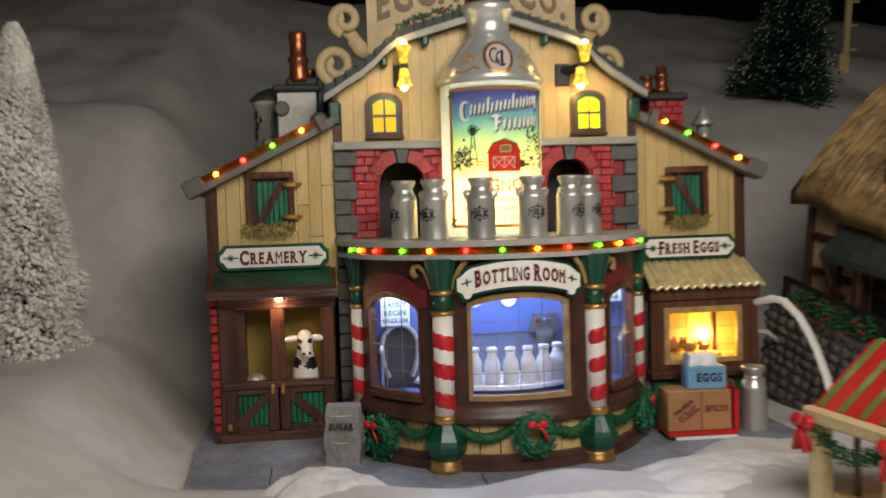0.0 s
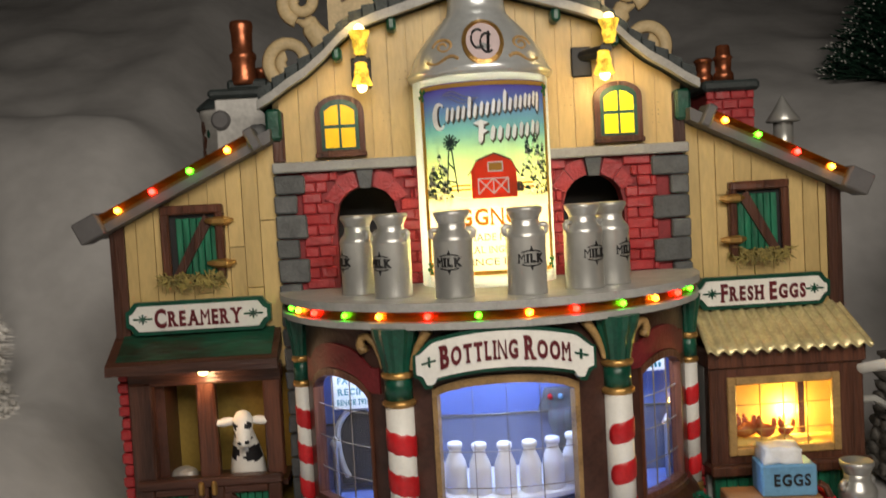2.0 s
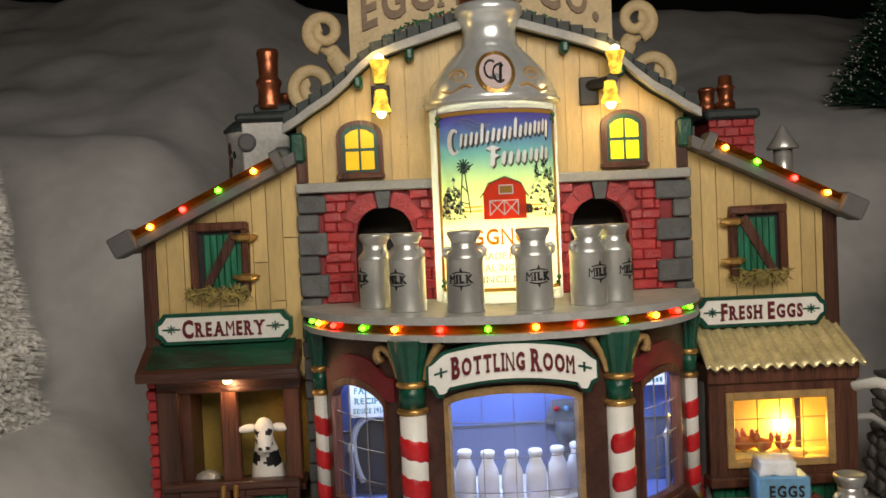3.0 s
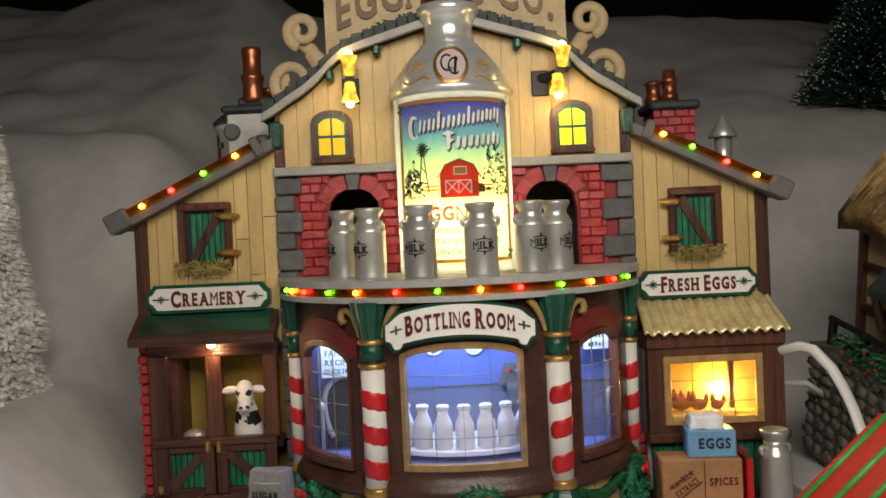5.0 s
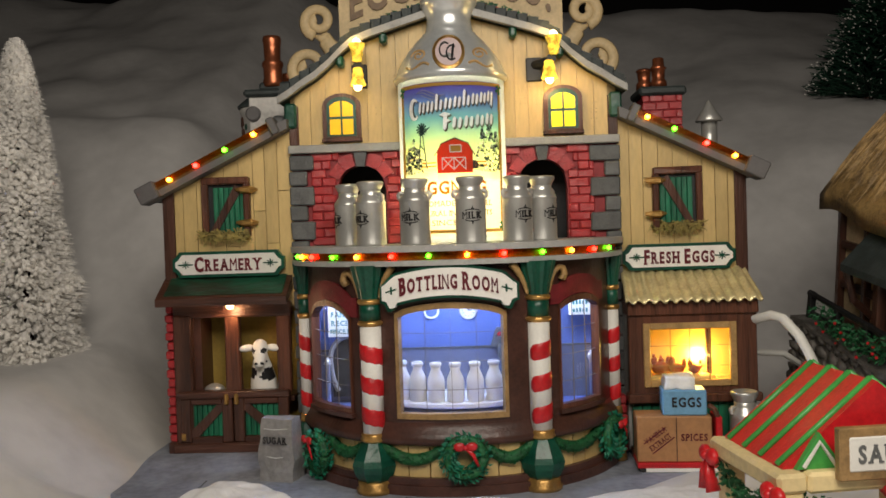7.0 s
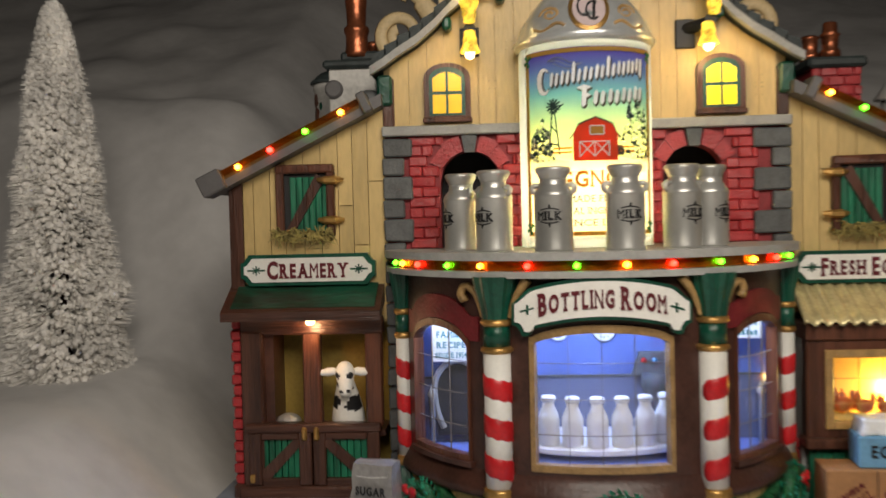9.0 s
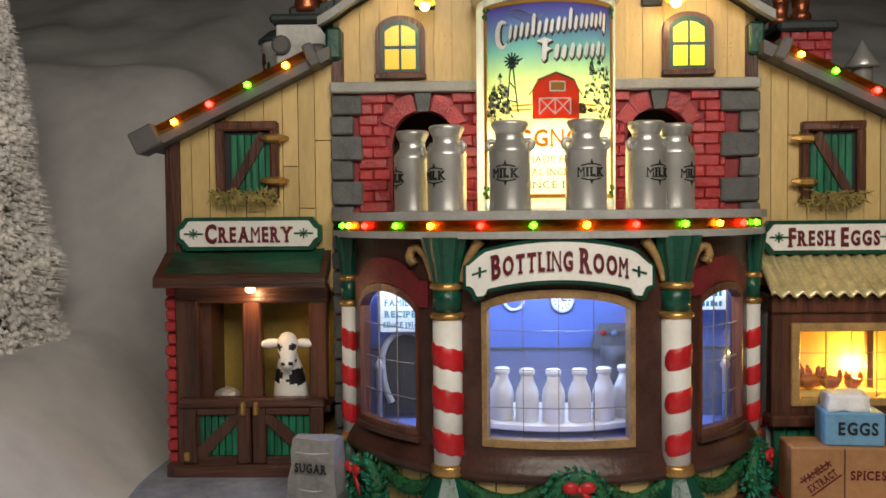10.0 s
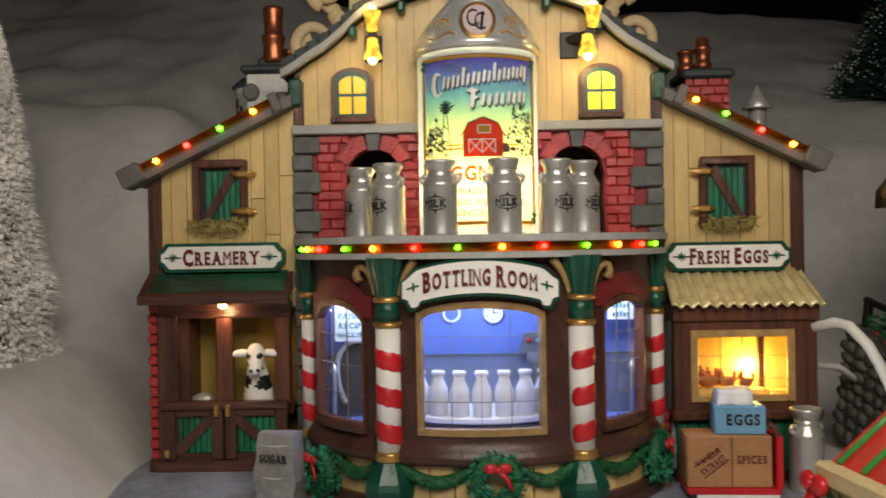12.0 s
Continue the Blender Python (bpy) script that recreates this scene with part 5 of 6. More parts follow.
part("lamp_bulb", ball(bmesh.new(), -9.2, 0.3, 6.33, 0.14, 1.2, 1, 0.8), BULBHOT, door, "small glowing lamp")
part("lamp_dish", lathe(bmesh.new(), [(0.45, 6.42), (0.4, 6.5), (0.1, 6.55)], 16, -9.2, 0.35), COPPER, door)

# ---------------------------------------------------------------- egg shop
f = -0.35
eg = part("egg_shop_front", B(6.62, 11.65, f - 0.15, 1.2, 5.55, 6.1, bevel=0.05), REDWOOD, house, "reddish brown timber shopfront")
part("post", B(6.66, 7.25, f, f + 0.5, 2.4, 5.6, bevel=0.04, jit=0.015), REDWOOD, eg)
part("post", B(10.8, 11.6, f, f + 0.5, 2.4, 5.6, bevel=0.04, jit=0.015), REDWOOD, eg)
part("side_panel", B(6.66, 6.8, f + 0.5, 1.2, 0.2, 5.6), LEDGE, eg)
part("side_panel", B(11.35, 11.55, f + 0.5, 1.2, 0.2, 5.6), REDWOOD, eg)
part("sill", B(6.55, 11.7, f - 0.3, f + 0.5, 2.15, 2.5, bevel=0.06), REDWOOD, eg)
part("rail", B(7.2, 10.85, f - 0.02, f + 0.4, 5.2, 5.56, bevel=0.03), REDWOOD, eg)
part("rail", B(7.2, 10.85, f - 0.02, f + 0.4, 2.45, 2.8, bevel=0.03), REDWOOD, eg)
ew = part("window", B(7.2, 7.46, f - 0.12, f + 0.1, 2.75, 5.25, bevel=0.03), TAN, house, "lit shop window with gilded frame")
part("frame_side", B(10.54, 10.8, f - 0.12, f + 0.1, 2.75, 5.25, bevel=0.03), TAN, ew)
part("frame_top", B(7.46, 10.54, f - 0.12, f + 0.1, 5.0, 5.25, bevel=0.03), TAN, ew)
part("frame_bottom", B(7.46, 10.54, f - 0.12, f + 0.1, 2.75, 3.0, bevel=0.03), TAN, ew)
pn = part("pane", B(7.46, 10.54, f, f + 0.03, 3.0, 5.0), CLEAR, ew, "clear leaded glass")
pn.visible_shadow = False
for x in (8.25, 9.0, 9.75):
    part("glazing_bar", B(x - 0.015, x + 0.015, f - 0.04, f, 3.0, 5.0), TAN, ew)
for z in (3.55, 4.35):
    part("glazing_bar", B(7.46, 10.54, f - 0.04, f, z - 0.015, z + 0.015), TAN, ew)
bm = bmesh.new()
box(bm, 7.0, 11.3, 1.0, 1.1, 2.8, 5.4)
box(bm, 7.0, 11.3, f + 0.12, 1.0, 2.85, 2.95)
box(bm, 7.0, 7.1, f + 0.12, 1.0, 2.95, 5.4)
box(bm, 11.2, 11.3, f + 0.12, 1.0, 2.95, 5.4)
box(bm, 7.0, 11.3, f + 0.12, 1.1, 5.4, 5.5)
part("hen_house", bm, YELLOW, eg, "straw-yellow inner room")
part("inner_post", B(9.85, 10.05, 0.5, 0.7, 2.95, 5.4), REDWOOD, eg)
part("base_frame", B(6.68, 11.6, f - 0.05, 1.2, 0.0, 0.35, bevel=0.04), WOODH, eg)
for j in range(13):
    part("plank", B(6.75 + j * 0.37, 7.09 + j * 0.37, f + 0.03, f + 0.3, 0.3, 2.2, bevel=0.02, jit=0.01), PLANKGREEN, eg)
for j in range(6):
    part("brick", B(6.3, 6.62, 0.2, 0.9, 0.1 + j * 0.38, 0.44 + j * 0.38, bevel=0.06, jit=0.02), BRICK, house)
# corrugated awning
bm = bmesh.new()
top, low = [], []
n = 96
def awn(i, k, dz):
    wv = 0.07 * math.sin(i / n * 2 * math.pi * 13)
    t = k / 4
    flare = 0.12 * t
    return (6.62 + (5.0 + flare * 2) * i / n - flare, 1.15 - 1.95 * t, 7.3 - 1.12 * t + wv + dz)


rows = [[[bm.verts.new(awn(i, k, dz)) for i in range(n + 1)] for k in range(5)] for dz in (0, -0.09)]
for k in range(4):
    for i in range(n):
        bm.faces.new((rows[0][k][i], rows[0][k + 1][i], rows[0][k + 1][i + 1], rows[0][k][i + 1]))
        bm.faces.new((rows[1][k][i], rows[1][k][i + 1], rows[1][k + 1][i + 1], rows[1][k + 1][i]))
for i in range(n):
    bm.faces.new((rows[0][4][i], rows[1][4][i], rows[1][4][i + 1], rows[0][4][i + 1]))
for i in (0, n):
    for k in range(4):
        bm.faces.new((rows[0][k][i], rows[0][k + 1][i], rows[1][k + 1][i], rows[1][k][i]))
part("awning", bm, TIN, house, "corrugated tin awning", smooth=True)

# chimneys, vent, silo
ch = part("chimney", B(8.1, 9.7, 3.0, 4.8, 11.5, 14.6), MORTAR, house, "red brick chimney with slate cap")
for row in range(9):
    z0 = 11.6 + row * 0.335
    for x0 in (8.06, 8.62, 9.18) if row % 2 else (8.06, 8.36, 8.92, 9.48):
        x1 = min(9.74, x0 + (0.53 if not (row % 2 == 0 and x0 == 8.06) else 0.27))
        part("brick", B(x0, x1, 2.92, 3.1, z0, z0 + 0.3, bevel=0.03, jit=0.01), BRICK, ch)
part("chimney_cap", B(7.9, 9.9, 2.75, 5.0, 14.55, 14.92, bevel=0.1), SLATE, ch)
for x, h in ((8.85, 1.25), (8.35, 0.9)):
    part("chimney_pot", lathe(bmesh.new(), [(0.36, 14.95), (0.34, 15.2), (0.26, 15.3), (0.3, 15.7), (0.36, 15.75), (0.26, 15.85), (0.24, 14.9 + h), (0.2, 14.95 + h)], 16, x, 3.4 + (0.6 if x < 8.5 else 0)), COPPER, ch, "copper chimney pot", smooth=True)
vent = part("roof_vent", lathe(bmesh.new(), [(0.34, 11.6), (0.34, 13.6), (0.3, 13.6)], 16, 11.0, 3.6), SILVER, house, "silver roof vent with cone", smooth=True)
part("vent_cone", lathe(bmesh.new(), [(0.56, 13.42), (0.58, 13.5), (0.3, 13.9), (0.1, 14.25), (0.0, 14.4)], 16, 11.0, 3.6), SILVER, vent, smooth=True)
FLUE = mat("pale_flue_paint", (0.52, 0.51, 0.48), 0.5, 0.2, 90, 0.3)
flue = part("flue_block", B(-9.05, -7.3, 4.0, 6.0, 11.5, 15.3, bevel=0.05), FLUE, house, "grey flue block with slate cap")
part("flue_cap", B(-9.25, -7.05, 3.8, 6.2, 15.3, 15.62, bevel=0.1), SLATE, flue)
part("flue_cap_step", B(-8.65, -6.95, 4.3, 6.0, 15.62, 16.0, bevel=0.1), SLATE, flue)
part("flue_shoulder", B(-7.3, -6.9, 4.2, 6.0, 12.0, 16.0, bevel=0.12), SLATE, flue, "dark slate shoulder")
part("chimney_pot", lathe(bmesh.new(), [(0.46, 15.8), (0.46, 16.0), (0.42, 16.2), (0.42, 16.6), (0.48, 16.75), (0.48, 16.88), (0.36, 17.0), (0.38, 17.6), (0.42, 17.9), (0.38, 18.05), (0.28, 18.05)], 18, -8.05, 4.6), COPPER, flue, "copper chimney pot", smooth=True)
part("chimney_pot", lathe(bmesh.new(), [(0.3, 15.9), (0.28, 16.3), (0.33, 16.4), (0.28, 16.5)], 16, -7.55, 5.4), COPPER, flue, "copper chimney pot", smooth=True)
tank = part("painted_tank", lathe(bmesh.new(), [(0.84, 11.5), (0.86, 15.0), (0.9, 15.05), (0.9, 15.3), (0.84, 15.35)], 32, -9.5, 7.7), FLUE, house, "white round tank with painted mural", smooth=True)
part("tank_cap", lathe(bmesh.new(), [(1.0, 15.3), (1.0, 15.4), (0.6, 15.75), (0.1, 15.95)], 24, -9.5, 7.7), SLATE, tank, "slate cone cap")
BLOT = random.Random(31)


def TANK(u, z, d):
    a = radians(u)
    return (-9.5 + (0.86 + d) * math.sin(a), 7.7 - (0.86 + d) * math.cos(a), z)


for u, z, w, h, m in ((-52, 14.6, 11, 0.26, REDWOOD), (-48, 14.05, 9, 0.26, REDWOOD), (-54, 13.6, 9, 0.2, REDWOOD), (6, 14.1, 9, 0.6, GREEN), (12, 14.6, 12, 0.24, GREEN), (-14, 13.3, 18, 0.07, REDWOOD), (-32, 14.35, 5, 0.16, GREEN)):
    rim = [(u + w * BLOT.uniform(0.65, 1.1) * math.cos(a), z + h * BLOT.uniform(0.7, 1.15) * math.sin(a)) for a in steps(0, 5.8, 14)]
    part("mural_patch", plate(bmesh.new(), rim, 0.03 + 0.01 * BLOT.random(), -0.1, TANK), m, tank)
# Grey disc added for the round grey mark at the block's left corner.
part("vent_disc", lathe(bmesh.new(), [(0.34, 0), (0.34, 0.12), (0.26, 0.18)], 18), GUTTER, flue, "grey round disc").matrix_basis = pose(-8.85 * C, 4.0 * C, 14.55 * C, 90)
part("flue_elbow", tube(bmesh.new(), [(-9.6, 6.7, 13.3), (-9.5, 6.3, 13.0), (-9.4, 5.8, 12.4), (-9.4, 5.6, 11.6)], 0.32, 12), WHITE, house, "white elbow pipe", smooth=True)
part("roof_pipe", lathe(bmesh.new(), [(0.3, 13.3), (0.42, 13.5), (0.42, 13.9), (0.2, 14.1)], 14, -7.2, 1.6), STONE, house, smooth=True)

# ---------------------------------------------------------------- scatter of small clumps
ICO = bmesh.new()
bmesh.ops.create_icosphere(ICO, subdivisions=1, radius=1)
ICO_V, ICO_F = [tuple(v.co) for v in ICO.verts], [[v.index for v in f.verts] for f in ICO.faces]
ICO.free()
LEAF_V, LEAF_F = [(0, 0, 0), (0.28, 0.06, 0.45), (0, 0.12, 1), (-0.28, 0.06, 0.45), (0, -0.1, 0.5)], [[0, 1, 4], [1, 2, 4], [2, 3, 4], [3, 0, 4], [0, 3, 2, 1]]
SPIKE_V, SPIKE_F = [(0.12, 0, 0), (-0.06, 0.1, 0), (-0.06, -0.1, 0), (0, 0, 1)], [[0, 1, 3], [1, 2, 3], [2, 0, 3], [0, 2, 1]]


def scatter(name, items, vs, fs, material, parent, label=""):
    """Many small clumps as one mesh; items are (place, direction, size, width)."""
    pts, faces = [], []
    for p, d, s, w in items:
        q = Vector(d).normalized().to_track_quat("Z", "Y") @ Matrix.Rotation(random.uniform(0, 6.28), 3, "Z").to_quaternion()
        k = len(pts)
        for v in vs:
            o = q @ Vector((v[0] * w, v[1] * w, v[2] * s))
            pts.append(((p[0] + o.x) * C, (p[1] + o.y) * C, (p[2] + o.z) * C))
        faces += [[i + k for i in f] for f in fs]
    me = bpy.data.meshes.new(name)
    me.from_pydata(pts, [], faces)
    me.materials.append(material)
    ob = new(name, me)
    ob.parent = parent
    ob["kind"] = "stuff"
    if label:
        ob["label"] = label
    return ob


# ---------------------------------------------------------------- milk cans on the balcony
def can_parts(t, h, r):
    part("body", lathe(bmesh.new(), [(r * 0.98, 0), (r, h * 0.02), (r * 0.98, h * 0.04), (r * 0.98, h * 0.64), (r * 1.01, h * 0.655), (r * 0.98, h * 0.68), (r * 0.93, h * 0.71), (r * 0.72, h * 0.775), (r * 0.68, h * 0.8), (r * 0.68, h * 0.9)], 32), SILVER, t, smooth=True)
    part("lid", lathe(bmesh.new(), [(r * 0.66, h * 0.84), (r * 0.72, h * 0.88), (r * 0.84, h * 0.93), (r * 0.9, h * 0.96), (r * 0.88, h * 0.99), (r * 0.78, h * 1.0), (r * 0.7, h * 0.965)], 32), SILVER, t, smooth=True)
    for s in (-1, 1):
        part("handle", tube(bmesh.new(), [(s * r * 0.7, 0, h * 0.78), (s * r * 0.98, 0, h * 0.785), (s * r * 1.1, 0, h * 0.76), (s * r * 1.06, 0, h * 0.71), (s * r * 0.94, 0, h * 0.68)], [0.06, 0.08, 0.085, 0.08, 0.06], 8), SILVER, t, smooth=True)


def CAN(u, z, d):
    a = u / 0.53
    return ((0.54 + d) * math.sin(a), -(0.54 + d) * math.cos(a), z)


can = thing("milk_can", "small silver milk can lettered on its side", "milk can", group="milk cans on the balcony")
can_parts(can, 2.35, 0.55)
pieces("letter", lettering("MILK", 0.7, 0.25, 0.02, CAN, 0, 0.98, 0.0, bold=0.06), BLACK, can, "black letters")
bm = bmesh.new()
for s in (-1, 1):
    tube(bm, [CAN(-0.26, 0.98 + s * 0.16, 0.01), CAN(-0.1, 0.98 + s * 0.2, 0.01), CAN(0.1, 0.98 + s * 0.2, 0.01), CAN(0.26, 0.98 + s * 0.16, 0.01)], 0.018, 4)
    plate(bm, [(-0.05, 0.98 + s * 0.2), (0.05, 0.98 + s * 0.2), (0, 0.98 + s * 0.34)], 0.015, -0.005, CAN)
part("flourish", bm, BLACK, can)
spots = [(-66, 4.4), (-43, 4.4), (-17.5, 4.4), (8.5, 4.4), (32.0, 4.4), (48, 4.4)]
for i, (a, r) in enumerate(spots):
    m = pose(r * math.sin(radians(a)) * C, (0.55 - r * math.cos(radians(a))) * C, 8.66 * C, 0, 0, a * 0.9)
    if i == 0:
        can.matrix_basis = m
    else:
        copy_thing(can, m)

# ---------------------------------------------------------------- milk bottles in the window
mb = thing("milk_bottle", "white milk bottle on the turntable behind glass", "bottle", group="milk bottles in the window")
part("bottle_body", lathe(bmesh.new(), [(0.3, 0), (0.32, 0.04), (0.32, 0.75), (0.29, 0.9), (0.18, 1.15), (0.17, 1.3)], 20), WHITE, mb, smooth=True)
part("bottle_lip", lathe(bmesh.new(), [(0.17, 1.28), (0.22, 1.31), (0.22, 1.42), (0.18, 1.46)], 20), WHITE, mb, smooth=True)
for i, a in enumerate([-36.5 + 11.6 * k for k in range(7)]):
    m = pose(3.6 * math.sin(radians(a)) * C, (1.0 - 3.6 * math.cos(radians(a))) * C, 2.83 * C)
    if i == 0:
        mb.matrix_basis = m
    else:
        copy_thing(mb, m)

# ---------------------------------------------------------------- cow looking over the half door
bm = bmesh.new()
def limb(pts, rad, n=26):
    t = np.linspace(0, len(pts) - 1, n)
    k = np.arange(len(pts))
    tube(bm, [tuple(float(np.interp(v, k, [p[a] for p in pts])) for a in range(3)) for v in t], [float(np.interp(v, k, rad)) for v in t], 26)


limb([(0, 0.55, 0.0), (0, 0.45, 0.5), (0, 0.3, 0.95), (0, 0.16, 1.3), (0, 0.1, 1.55)], [0.5, 0.45, 0.36, 0.27, 0.22])
limb([(0.02, 0.14, 1.86), (0.02, 0.04, 1.84), (0.03, -0.1, 1.72), (0.05, -0.26, 1.5), (0.07, -0.4, 1.28), (0.08, -0.46, 1.16), (0.08, -0.46, 1.08)], [0.06, 0.23, 0.285, 0.235, 0.2, 0.185, 0.07])
for s in (-1, 1):
    limb([(0.02 + s * 0.18, 0.06, 1.7), (0.02 + s * 0.34, 0.02, 1.73), (0.02 + s * 0.5, -0.02, 1.72), (0.02 + s * 0.68, -0.04, 1.69), (0.02 + s * 0.8, -0.04, 1.66)], [0.07, 0.12, 0.13, 0.08, 0.015], 12)
    ball(bm, 0.02 + s * 0.17, -0.2, 1.66, 0.06, 0.8, 0.8, 1.2, 2)
    ball(bm, 0.08 + s * 0.09, -0.6, 1.24, 0.04, 1, 1, 1.1, 1)
dark = [(0.28, 0.78, 0.22), (0.12, 0.68, 0.14), (-0.34, 0.82, 0.2), (-0.15, 1.66, 0.085), (0.2, 1.66, 0.085), (-0.02, 1.24, 0.055), (0.18, 1.24, 0.055), (-0.2, 1.4, 0.1)]
for fc in bm.faces:
    c = fc.calc_center_median()
    if c.y < 0.35 and any((c.x - x) ** 2 + (c.z - z) ** 2 < r * r for x, z, r in dark):
        fc.material_index = 1
cow = part("cow_figurine", bm, WHITE, None, smooth=True)
cow.data.materials.append(BLACK)
cow.matrix_basis = pose(-8.22 * C, 1.0 * C, 2.55 * C) @ Matrix.Diagonal((1.2, 1.1, 1.16, 1))
tagged(cow, "black and white cow figurine behind the half door", "cow figurine")
part_hens = [(7.95, 0.52, 1.25), (8.6, 0.45, 1.1), (9.3, 0.55, 0.95), (8.25, 0.8, 1.1)]
HEN = mat("hen_red_paint", (0.42, 0.08, 0.02), 0.5, 0.3, 200, 0.3)
for x, y, k in part_hens:
    bm = bmesh.new()
    ball(bm, 0, 0, 0.3, 0.28, 1.25, 0.9, 0.9, 2)
    ball(bm, -0.22, 0, 0.58, 0.14, 1, 0.9, 1.3, 2)
    ball(bm, 0.32, 0, 0.52, 0.13, 0.8, 0.5, 2.0, 2)
    ball(bm, -0.24, 0, 0.8, 0.06, 1.2, 0.5, 1.2, 1)
    o = part("hen_figurine", bm, HEN, None, smooth=True)
    o.matrix_basis = pose(x * C, (y - 0.3) * C, 3.1 * C) @ Matrix.Scale(k * 0.8, 4)
    tagged(o, "small russet hen figurine on straw in the lit window", "hen figurine", "hens in the window")
bm = bmesh.new()
for i in range(5):
    ball(bm, 7.7 + i * 0.5, 0.3, 2.95, 0.42, 1.1, 0.8, 0.5, 2)
tagged(part("nest_straw", bm, YELLOW, None, smooth=True), "pale straw nest in the lit window", "straw", kind="stuff")

# ---------------------------------------------------------------- wreaths and garlands
def bow(parent, x, y, z, k=1.0, down=True):
    bm = bmesh.new()
    for s in (-1, 1):
        ball(bm, x + s * 0.24 * k, y, z + 0.04 * k, 0.22 * k, 1.15, 0.5, 0.85, 2)
    ball(bm, x, y - 0.06 * k, z, 0.1 * k, 1, 1, 1, 2)
    if down:
        tube(bm, [(x, y, z), (x + 0.3 * k, y - 0.02, z - 0.3 * k), (x + 0.5 * k, y, z - 0.75 * k)], [0.06 * k, 0.09 * k, 0.05 * k], 6, 0.5)
    part("bow", bm, RED, parent, "red ribbon bow", smooth=True)


def wreath(u, z, r, d, bowpos):
    t = thing("christmas_wreath", "green Christmas wreath with a red bow", "wreath", *CYL(u, z, d), group="wreaths on the bay", turn=u)
    items = []
    for i in range(420):
        a, b = random.uniform(0, 6.283), random.uniform(0, 6.283)
        rr = r * 0.7 + r * 0.24 * math.cos(b)
        y = -r * 0.24 * math.sin(b)
        p = (rr * math.cos(a), y, rr * math.sin(a))
        dr = Vector((math.cos(a) * math.cos(b) - math.sin(a) * 0.8, -math.sin(b), math.sin(a) * math.cos(b) + math.cos(a) * 0.8))
        items.append((p, dr, random.uniform(0.15, 0.24), random.uniform(0.14, 0.2)))
    part("wreath_ring", tube(bmesh.new(), [(r * 0.7 * math.cos(a), 0, r * 0.7 * math.sin(a)) for a in steps(0, 6.2832, 28)], r * 0.22, 8), GARLAND, t, smooth=True)
    scatter("leaves", items, LEAF_V, LEAF_F, WREATH, t)
    bow(t, *bowpos, 0.85)


wreath(2.0, 1.38, 0.86, 0.42, (0, -0.28, 0.4))
wreath(-54, 0.98, 0.88, 0.42, (-0.3, -0.28, 0.45))
wreath(60, 1.22, 0.86, 0.42, (0.3, -0.28, 0.4))
for a, b in ((-50, -31), (-25.5, -4), (8, 24.5), (30, 56)):
    t = thing("garland", "green painted garland swag along the bay", "garland", *CYL((a + b) / 2, 0, 0), group="garlands on the bay", turn=0)
    ox, oy, _ = CYL((a + b) / 2, 0, 0)
    f = lambda v: 1.72 - 0.5 * (1 - (2 * v - 1) ** 2)
    pts = [tuple(Vector(CYL(a + (b - a) * i / 14, f(i / 14), 0.1)) - Vector((ox, oy, 0))) for i in range(15)]
    part("swag", tube(bmesh.new(), pts, [0.16 + 0.06 * math.sin(math.pi * i / 14) for i in range(15)], 8), GARLAND, t, smooth=True)
    items = []
    for i in range(200):
        v, w = random.random(), random.uniform(0, 6.28)
        p = Vector(CYL(a + (b - a) * v, f(v) + 0.2 * math.sin(w), 0.1 + 0.18 * abs(math.cos(w)))) - Vector((ox, oy, 0))
        items.append((tuple(p), (random.uniform(-1, 1), -1 + random.uniform(-0.4, 0.6), random.uniform(-0.6, 1)), random.uniform(0.08, 0.14), random.uniform(0.09, 0.14)))
    scatter("leaves", items, LEAF_V, LEAF_F, GARLAND, t)

# ---------------------------------------------------------------- sugar sack
sack = thing("sugar_sack", "folded silver-grey paper sugar sack on the pavement", "sack", -6.75, -2.15, 0, turn=-14)
bm = B(-0.68, 0.68, -0.5, 0.5, 0, 2.35)
bmesh.ops.subdivide_edges(bm, edges=bm.edges[:], cuts=5, use_grid_fill=True)
for v in bm.verts:
    k = v.co.z / 2.35
    v.co.y *= 1 - 0.3 * k * k
    v.co.x *= 1 + 0.06 * math.sin(k * 5)
    nn = noise.noise(Vector(v.co) * 1.6) * 0.07
    v.co += Vector((nn, nn * 0.8, 0 if k < 0.05 else nn * 0.6))
    if k > 0.97:
        v.co.z -= 0.12 * abs(v.co.y)
part("bag", bm, SACK, sack, smooth=False)
pieces("letter", lettering("SUGAR", 0.95, 0.26, 0.02, cx=0, cz=1.55, d=-0.56, turn=-1), BLACK, sack, "worn black letters")
part("crease", tube(bmesh.new(), [(-0.45, -0.47, 0.93), (0, -0.49, 0.88), (0.3, -0.48, 0.92)], [0.008, 0.02, 0.006], 5), SNOWPAINT, sack)
part("crease", tube(bmesh.new(), [(-0.5, -0.42, 1.95), (0, -0.41, 1.92), (0.5, -0.4, 1.97)], [0.008, 0.02, 0.006], 5), SNOWPAINT, sack)

